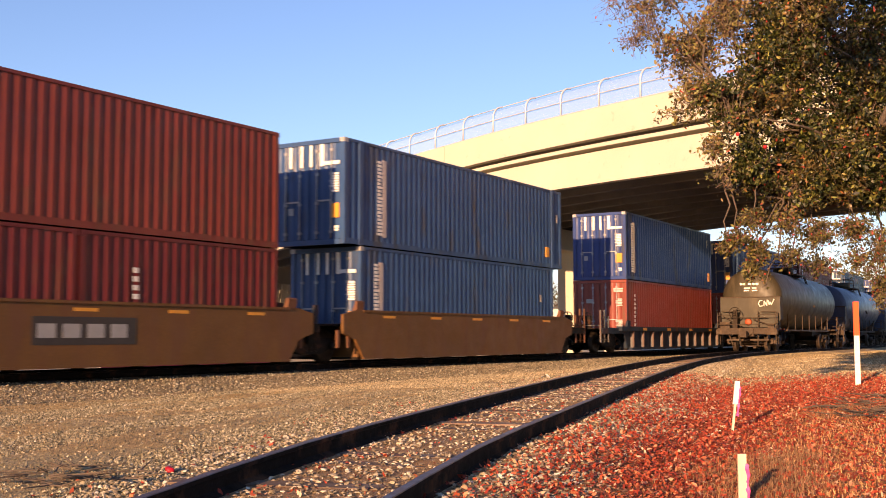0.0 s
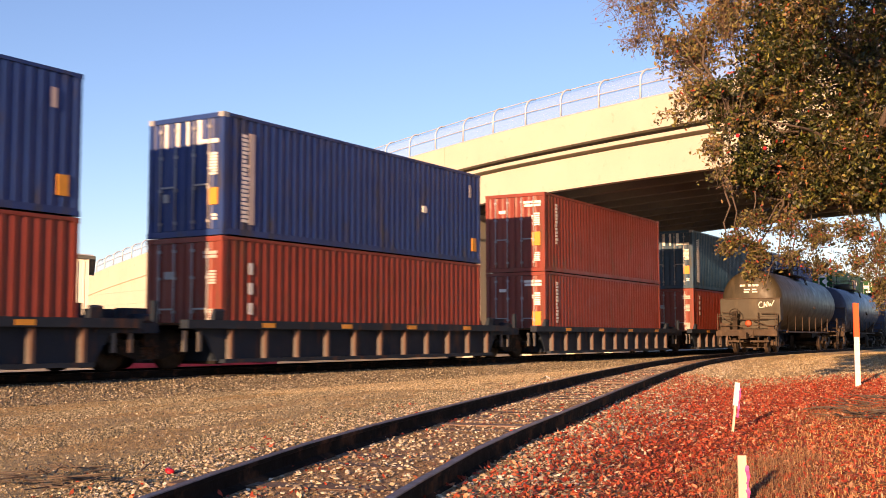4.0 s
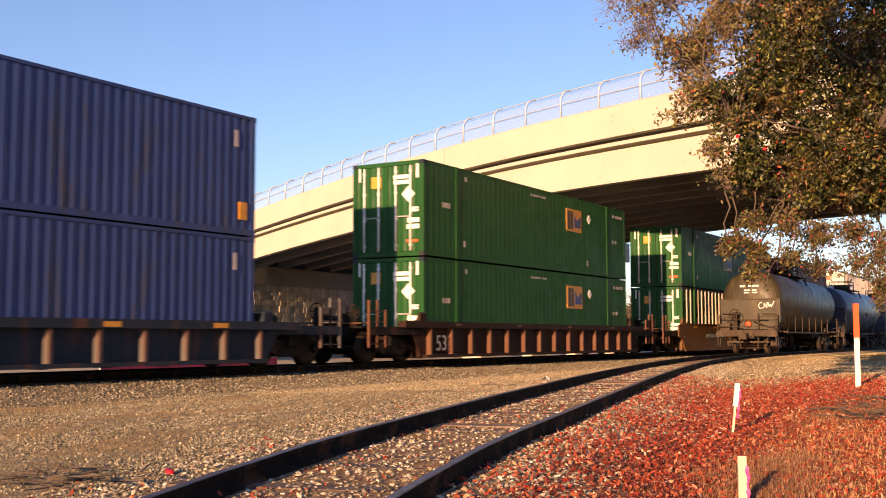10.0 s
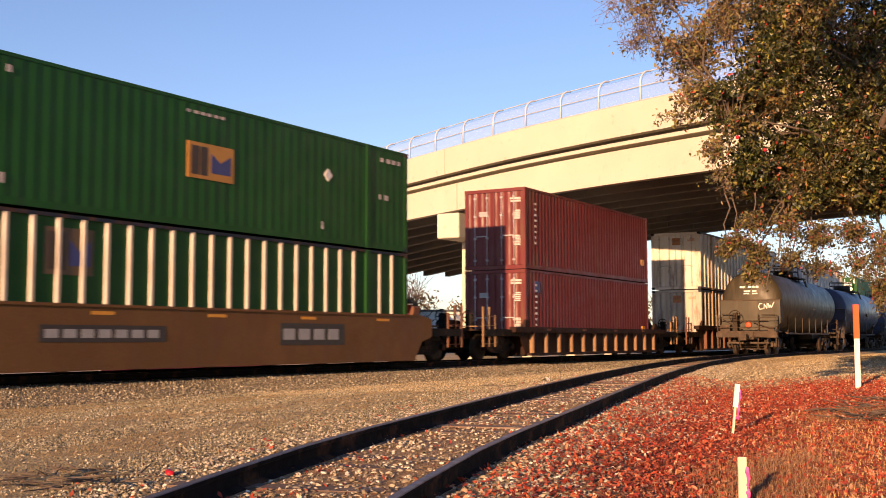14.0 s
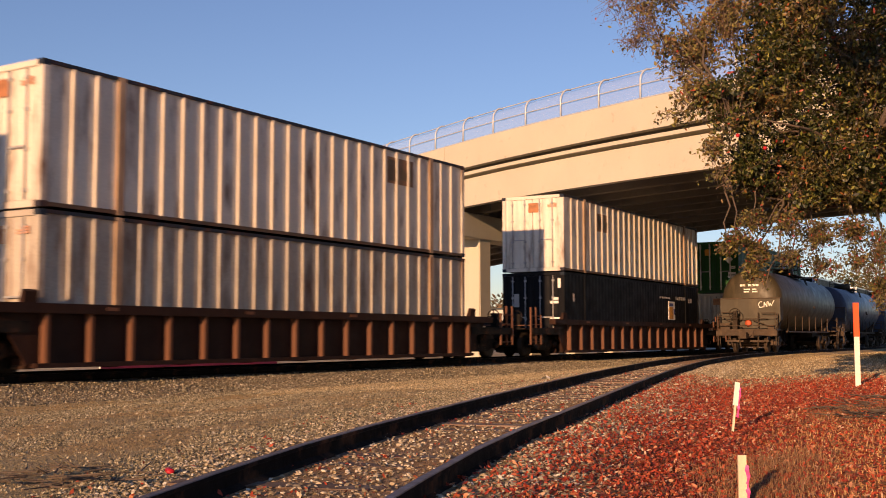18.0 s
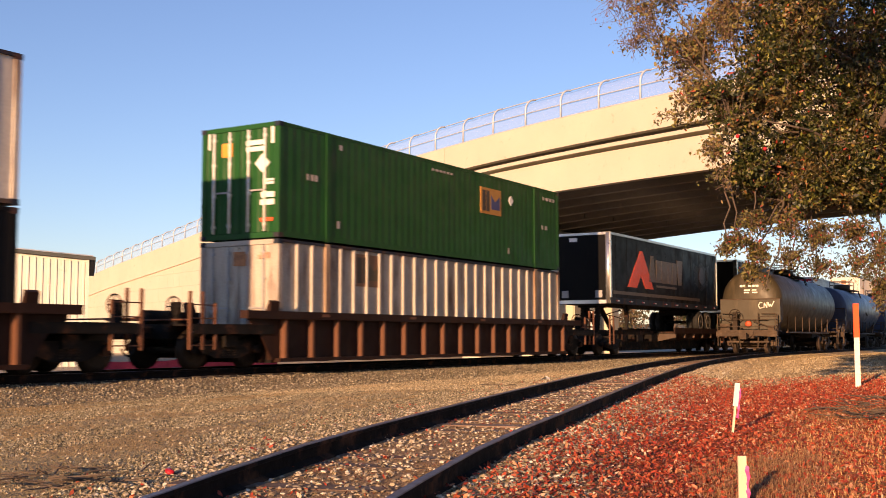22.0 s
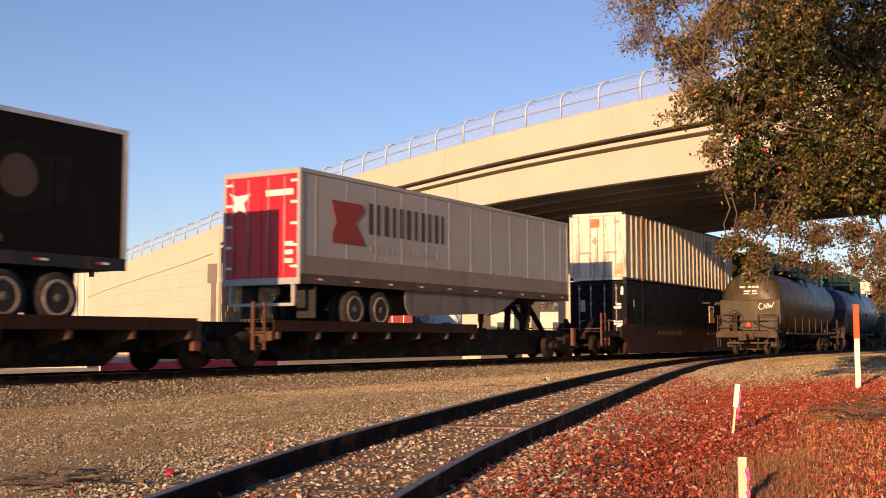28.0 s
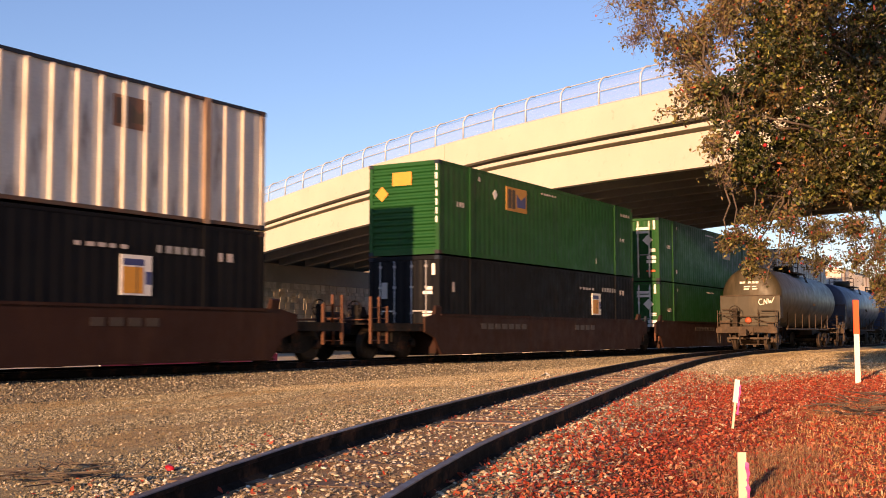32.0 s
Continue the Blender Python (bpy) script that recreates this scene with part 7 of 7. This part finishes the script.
    for k, (c, r, w) in enumerate(dense + sparse + hanging):
        bm = bmesh.new()
        tip = Vector(c)
        start = fork + Vector((rnd.uniform(-0.1, 0.1), rnd.uniform(-0.1, 0.1), rnd.uniform(-0.2, 0.5)))
        if k >= len(dense):
            start = min((Vector(d[0]) for d in dense), key=lambda v: (v - tip).length)
        limb(bm, start, tip, 0.07 if k < len(dense) else 0.02, 0.008, rnd, 0.15, 7)
        part("branch", bm, "bark", e)
    sprays("crown", dense, 9000, 150000, 0.023, 0.047, green, rng, e, "dense olive and dark green leaves with rusty patches", 0.2, 0.2, -0.16, 1.25)
    sprays("outer_leaves", sparse, 1250, 9400, 0.018, 0.042, rust, rng, e, "thin rusty-pink leaves at the branch ends", 0.0, 0.3, -0.2, 1.8, 0.006)
    sprays("last_foliage", [((15.6, 6.25, 6.4), (0.6, 0.62, 0.5), 1), ((15.5, 5.95, 5.85), (0.5, 0.5, 0.45), 1), ((15.8, 6.55, 6.35), (0.45, 0.5, 0.34), 0.8), ((15.75, 6.2, 5.75), (0.4, 0.42, 0.3), 0.6), ((15.85, 5.0, 3.55), (0.5, 0.46, 0.4), 0.12)], 330, 330, 0.018, 0.036, rust, rng, e, "a few last leaves on bare twigs", 0.0, 0.3, -0.25, 1.8, 0.005)
    sprays("hanging_leaves", hanging, 1200, 9000, 0.018, 0.036, olive, rng, e, "olive and yellow leaves on low hanging sprays", 0.0, 0.1, -0.3, 1.9, 0.005)
    # Unseen clumps added above the view, to throw shade on the crown's right side.
    high = [((12.7, 2.55, 6.15), (1.6, 0.85, 0.85), 3), ((14.6, 2.6, 7.0), (1.3, 1.0, 0.7), 2)]
    sprays("upper_crown", high, 700, 5000, 0.022, 0.045, green, rng, e, "unseen leaves added towards the sun to shade the crown", 0.1, 0.2, -0.1, 1.25)
    # limbs added only to carry those shading clumps
    for c, r, w in high:
        bm = bmesh.new()
        limb(bm, fork, c, 0.07, 0.01, rnd, 0.3, 8)
        part("branch", bm, "bark", e)
    # a few small red fruits
    fruit = bmesh.new()
    lathe(fruit, [(-0.028, 0.005), (-0.022, 0.02), (0, 0.03), (0.021, 0.021), (0.027, 0.005)], "z", 10)
    first = None
    for _ in range(18):
        c, r, w = rnd.choice(dense[:8])
        d = Vector((rnd.gauss(0, 1), rnd.gauss(0, 1), rnd.gauss(0, 1))).normalized()
        p = (c[0] + d.x * r[0] * 0.9 - 0.15, c[1] + d.y * r[1] * 0.9, c[2] + d.z * r[2] * 0.9)
        if first is None:
            first = part("fruit", fruit, "decal_red", e, "small red fruit", at=p)
        else:
            again(first, p)


big_tree()
# ---- beyond the railway ----
def metal_shed():
    """Gable end towards the low sun; x runs along that end, y back from it."""
    e = thing("metal_shed", "long cream ribbed metal shed with a dark roof edge", "building", at=(34.45, 40.3, 0.0), rz=math.atan2(0.798, 0.683) - math.pi / 2)
    w, d, zt = 16.9, 13.0, CAM_Z + 3.627
    zp = zt + 0.70
    part_of("wall", lambda bm: prism(bm, [(0, -0.2), (-w, -0.2), (-w, zt), (-w / 2, zp), (0, zt)], "y", 0, d), "siding", e)
    part_of("roof", lambda bm: prism(bm, [(0.3, zt - 0.02), (-w / 2, zp + 0.02), (-w - 0.3, zt - 0.02), (-w - 0.3, zt + 0.13), (-w / 2, zp + 0.16), (0.3, zt + 0.13)], "y", -0.25, d + 0.3), "roof_dark", e)
    part_of("roof_flashing", lambda bm: prism(bm, [(0.2, zt + 0.14), (-w / 2, zp + 0.17), (-w - 0.2, zt + 0.14), (-w - 0.2, zt + 0.19), (-w / 2, zp + 0.22), (0.2, zt + 0.19)], "y", -0.3, -0.1), "aluminium", e)
    x = -0.2
    while x > -w + 0.1:
        top = zt + (zp - zt) * (1 - abs(x + w / 2) / (w / 2)) - 0.12
        part_of("siding_rib", lambda bm: prism(bm, [(x - 0.055, 0), (x - 0.03, -0.045), (x + 0.03, -0.045), (x + 0.055, 0)], "z", 0.0, top), "siding", e)
        x -= 0.3
    box_part("corner_trim", e, "siding", -0.1, 0.02, -0.1, 0.2, -0.1, zt)


metal_shed()


def netting_fence():
    e = thing("netting_fence", "low dark pink construction netting on white posts", "fence")
    x0, x1, y = 22.3, 30.2, 25.5
    n = 5
    for k in range(n + 1):
        x = x0 + (x1 - x0) * k / n
        part_of("post", lambda bm: tube(bm, (x, y, 0.0), (x, y, 0.68), 0.03, n=8), "stake_white", e)
    rows = []
    for k in range(n * 4 + 1):
        x = x0 + (x1 - x0) * k / (n * 4)
        s = 0.10 * math.sin(math.pi * (k % 4) / 4)
        rows.append([(x, y - 0.04, 0.05), (x, y - 0.05 + 0.02 * math.sin(k), 0.35), (x, y - 0.04, 0.63 - 0.6 * s)])
    bm = bmesh.new()
    strip(bm, rows)
    part("netting", bm, "netting", e)


netting_fence()
kerb = box_part("low_kerb", None, "concrete", 3.0, 21.8, 25.2, 25.7, 0.0, 0.36)
tagged(kerb, "low cream concrete kerb beyond the main line", "kerb")


def far_truck(x, y, rz, color):
    e = thing("box_truck", "red box truck parked beyond the bridge", "truck", at=(x, y, 0.1), rz=rz)
    box_part("cargo_box", e, color, -3.2, 3.2, -1.2, 1.2, 2.3, 4.05)
    box_part("top_rail", e, "decal_white", -3.22, 3.22, -1.22, 1.22, 4.05, 4.14)
    box_part("cab", e, "decal_white", 3.3, 5.2, -1.1, 1.1, 0.7, 2.7)
    box_part("chassis", e, "black_iron", -3.2, 5.2, -1.15, 1.15, 0.75, 2.3)
    for k in range(7):
        box_part("side_rib", e, "decal_white", -3.0 + k * 0.95, -2.95 + k * 0.95, -1.22, -1.2, 2.4, 3.95)
    for k in range(5):
        box_part("door_rib", e, "decal_white" if k % 2 else color, -3.24, -3.2, -1.0 + k * 0.48, -0.92 + k * 0.48, 2.4, 3.9)
    for x in (-2.2, 4.0):
        for sy in (-1, 1):
            part_of("wheel", lambda bm: lathe(bm, [(-0.15, 0.2), (-0.15, 0.48), (0.15, 0.48), (0.15, 0.2)], "y", 16, (x, sy * 1.0, 0.48)), "rubber", e)


far_truck(78.8, 53.1, 0.594, "decal_maroon")


def low_building(x, y, w, d, h, label, roof_h=0.0, rz=0.0, m="siding"):
    e = thing("low_building", label, "building", at=(x, y, 0.0), rz=rz)
    wl = box_part("wall", e, m, -w / 2, w / 2, -d / 2, d / 2, -0.2, h)
    if roof_h:
        part_of("roof", lambda bm: prism(bm, [(-d / 2 - 0.5, h), (d / 2 + 0.5, h), (0, h + roof_h)], "x", -w / 2 - 0.4, w / 2 + 0.4), "roof_dark", e)
    else:
        box_part("roof", e, "roof_dark", -w / 2 - 0.2, w / 2 + 0.2, -d / 2 - 0.2, d / 2 + 0.2, h, h + 0.25)
    n = max(2, int(w / 3.2))
    for k in range(n):
        x = -w / 2 + w * (k + 0.5) / n
        o = box_part("window", e, "roof_dark", x - 0.6, x + 0.6, -d / 2 - 0.05, -d / 2 + 0.02, h * 0.4, h * 0.72)
        box_part("window_frame", o, "decal_white", x - 0.7, x + 0.7, -d / 2 - 0.09, -d / 2 - 0.051, h * 0.72, h * 0.76)
    return e


low_building(119, 69, 30, 10, 4.6, "low cream building beyond the bridge", 0.0, -1.0)
low_building(188, 46.5, 16, 9, 6.4, "pale house on the rise behind the tank cars", 2.5, -0.1)
low_building(214, 43.0, 18, 9, 6.2, "brown-roofed house behind the tank cars", 2.5, 0.1, "concrete_dark")


def rise():
    """A wooded rise that closes the view to the back."""
    bm = bmesh.new()
    rows = []
    for k in range(41):
        a = radians(-40 + 150 * k / 40)
        row = []
        for d, h in ((150, 0.1), (220, 2.6), (320, 6.0), (470, 9.0), (700, 8.0)):
            hh = h * (0.8 + 0.5 * noise.noise(Vector((k * 0.4, d * 0.01, 0)))) * (1.0 if a < radians(26) else 0.55)
            row.append((d * math.cos(a), d * math.sin(a), 0.05 + hh))
        rows.append(row)
    strip(bm, rows)
    bmesh.ops.recalc_face_normals(bm, faces=bm.faces[:])
    for f in bm.faces:
        f.smooth = True
    m = surface("rise_grass", (0.10, 0.10, 0.04), 0.95, 0, 2.0, 0.05, 0.35, (0.16, 0.12, 0.06), 0.3)
    tagged(part("rise", bm, m, None), "low grassy rise in the distance", "hill", kind="structure")


rise()


def bank():
    """Earth slope behind the end of the abutment."""
    bm = bmesh.new()
    rows = []
    for k in range(25):
        a = radians(42 - 10.5 * k / 24)
        h = 8.5 * smooth(radians(33.2), radians(34.6), a)
        rows.append([(r * math.cos(a), r * math.sin(a), -0.1 + h * u + 0.4 * noise.noise(Vector((k * 0.5, r * 0.1, 0)))) for r, u in ((104, 0.0), (109, 0.35), (115, 0.75), (122, 1.0), (140, 1.0))])
    strip(bm, rows)
    bmesh.ops.recalc_face_normals(bm, faces=bm.faces[:])
    tagged(part("bank", bm, "bank_earth", None), "dry tan earth bank behind the bridge abutment", "bank", kind="structure")


bank()


def far_woods():
    rng, rnd = np.random.default_rng(77), random.Random(77)
    m = island_ramp("wood_leaf", [(0.0, (0.035, 0.035, 0.016)), (0.4, (0.085, 0.075, 0.03)), (0.75, (0.15, 0.10, 0.055)), (1.0, (0.22, 0.13, 0.07))], 0.85, 0.1)
    clumps = []
    for k in range(90):
        a = radians(6.0 + 28 * rnd.random())
        r = rnd.uniform(185, 240)
        top = (13.5 if a < radians(17) else 8.5) * rnd.uniform(0.75, 1.1)
        for z in (0.3, 0.6, 0.88):
            clumps.append(((r * math.cos(a) + rnd.gauss(0, 1.5), r * math.sin(a) + rnd.gauss(0, 1.5), top * z), (3.0, 3.0, top * 0.2), 1))
    w = leafy("far_woods", "", clumps, 26000, 0.3, 0.55, m, rng, None, -0.1, 0.35)
    tagged(w, "brown and olive autumn woods in the distance", "trees", kind="stuff")




def far_tree(x, y, h, r, bare, m, seed):
    rnd, rng = random.Random(seed), np.random.default_rng(seed)
    e = thing("far_tree", "bare grey-brown tree in the distance" if bare else "olive-green tree in the distance", "tree", "trees in the distance", at=(x, y, 0.0))
    bm = bmesh.new()
    top = Vector((rnd.gauss(0, 0.2), rnd.gauss(0, 0.2), h * 0.8))
    pts = limb(bm, (0, 0, -0.3), top, 0.035 * h, 0.01 * h, rnd, 0, 7)
    part("trunk", bm, "bark", e)
    clumps = []
    for k in range(11):
        a, u = rnd.uniform(0, 6.28), rnd.uniform(0.35, 1.0)
        tip = Vector((math.cos(a) * r * rnd.uniform(0.4, 1), math.sin(a) * r * rnd.uniform(0.4, 1), h * u))
        bm = bmesh.new()
        q = limb(bm, pts[max(1, int(u * 5))], tip, 0.010 * h, 0.003 * h, rnd, 0.1, 4)
        for _ in range(14 if bare else 4):
            limb(bm, q[rnd.randint(1, 4)], tip + Vector((rnd.gauss(0, 0.3) * r, rnd.gauss(0, 0.3) * r, rnd.gauss(0.12, 0.25) * r)), 0.0035 * h, 0.001 * h, rnd, 0, 3)
        part("branch", bm, "bark", e)
        clumps.append((tip, (r * 0.42, r * 0.42, r * 0.36), 1))
    leafy("crown", "sparse leaves" if bare else "small clumped leaves", clumps, 250 if bare else 1500, 0.016 * h, 0.03 * h, m, rng, e)


def far_trees():
    olive = island_ramp("far_leaf", [(0.0, (0.03, 0.045, 0.015)), (0.5, (0.07, 0.085, 0.025)), (0.85, (0.13, 0.11, 0.03)), (1.0, (0.18, 0.10, 0.04))], 0.8, 0.2)
    dull = island_ramp("far_dull_leaf", [(0.0, (0.10, 0.075, 0.05)), (1.0, (0.20, 0.16, 0.11))], 0.8, 0.1)
    for k, (x, y, h, r, bare) in enumerate(((100, 66, 8.5, 3.4, True), (112, 73, 7.5, 3.2, True), (131, 66, 9, 3.6, True), (140, 70.5, 9, 3.5, True), (150, 75, 10, 3.8, False), (106, 72, 6.5, 3, True), (146, 62, 9, 3.5, True),
                                             (150, 30, 8.5, 3.8, False), (160, 35, 9.5, 4.2, False), (170, 30, 9, 4.2, False), (178, 37, 10, 4.4, False), (176, 26, 9, 4.0, False), (196, 33, 11, 4.8, False), (206, 35, 11, 4.6, False), (222, 33, 12, 5, False), (236, 40, 13, 5, False), (200, 52, 12, 5, False), (182, 56, 11, 5, False), (170, 62, 10, 4.4, False))):
        far_tree(x, y, h, r, bare, dull if bare else olive, 20 + k)
    far_woods()


far_trees()
# ---- sleepers ----
tie_pieces(siding_track, siding_pose, -11, 60, 0.56)
tie_pieces(main_track, main_pose, 2, 75, 0.52, 1.2, "tie_dark")
# ---- what moves: the train ----
SLACK = {2: 0.06, 10: 0.1, 18: -0.12, 25: -0.08, 29: -0.11, 30: -0.06, 31: -0.05, 32: 0.07}      # the train's pull is a little uneven


def run(t):
    """Distance that the train has come by t seconds."""
    return 10.3624 * t - 0.00814 * t * t + SLACK.get(t, 0.0)


def motions():
    for ob, s, z in MOVERS:
        rows = []
        for k in range(33):
            x, y, a = main_at(s - run(k))
            rows.append((float(k), pose(x, y, RAIL_Z + z, 0, 0, math.degrees(a))))
        walk(ob, rows)
    # wheels roll while their car is near enough to be seen
    start = {ob.name: s for ob, s, _ in MOVERS}
    for ax, car, x in ROLLING:
        if car.name not in start:
            continue
        s = start[car.name] + x
        t0, t1 = max(0.0, (s - 95) / 10.3), min(32.0, (s + 2) / 10.1)
        if t1 <= t0:
            continue
        k0, k1 = int(t0 * 30), int(t1 * 30)
        ks = ([0] if k0 > 0 else []) + list(range(k0, k1 + 1)) + ([960] if k1 < 960 else [])
        rows = []
        for k in ks:
            turn = math.degrees(10.3624 * (min(max(k, k0), k1) - k0) / 30.0 / 0.44)
            rows.append((k / 30.0, pose(x, 0, 0.44, 0, -turn, 0)))
        walk(ax, rows)


motions()
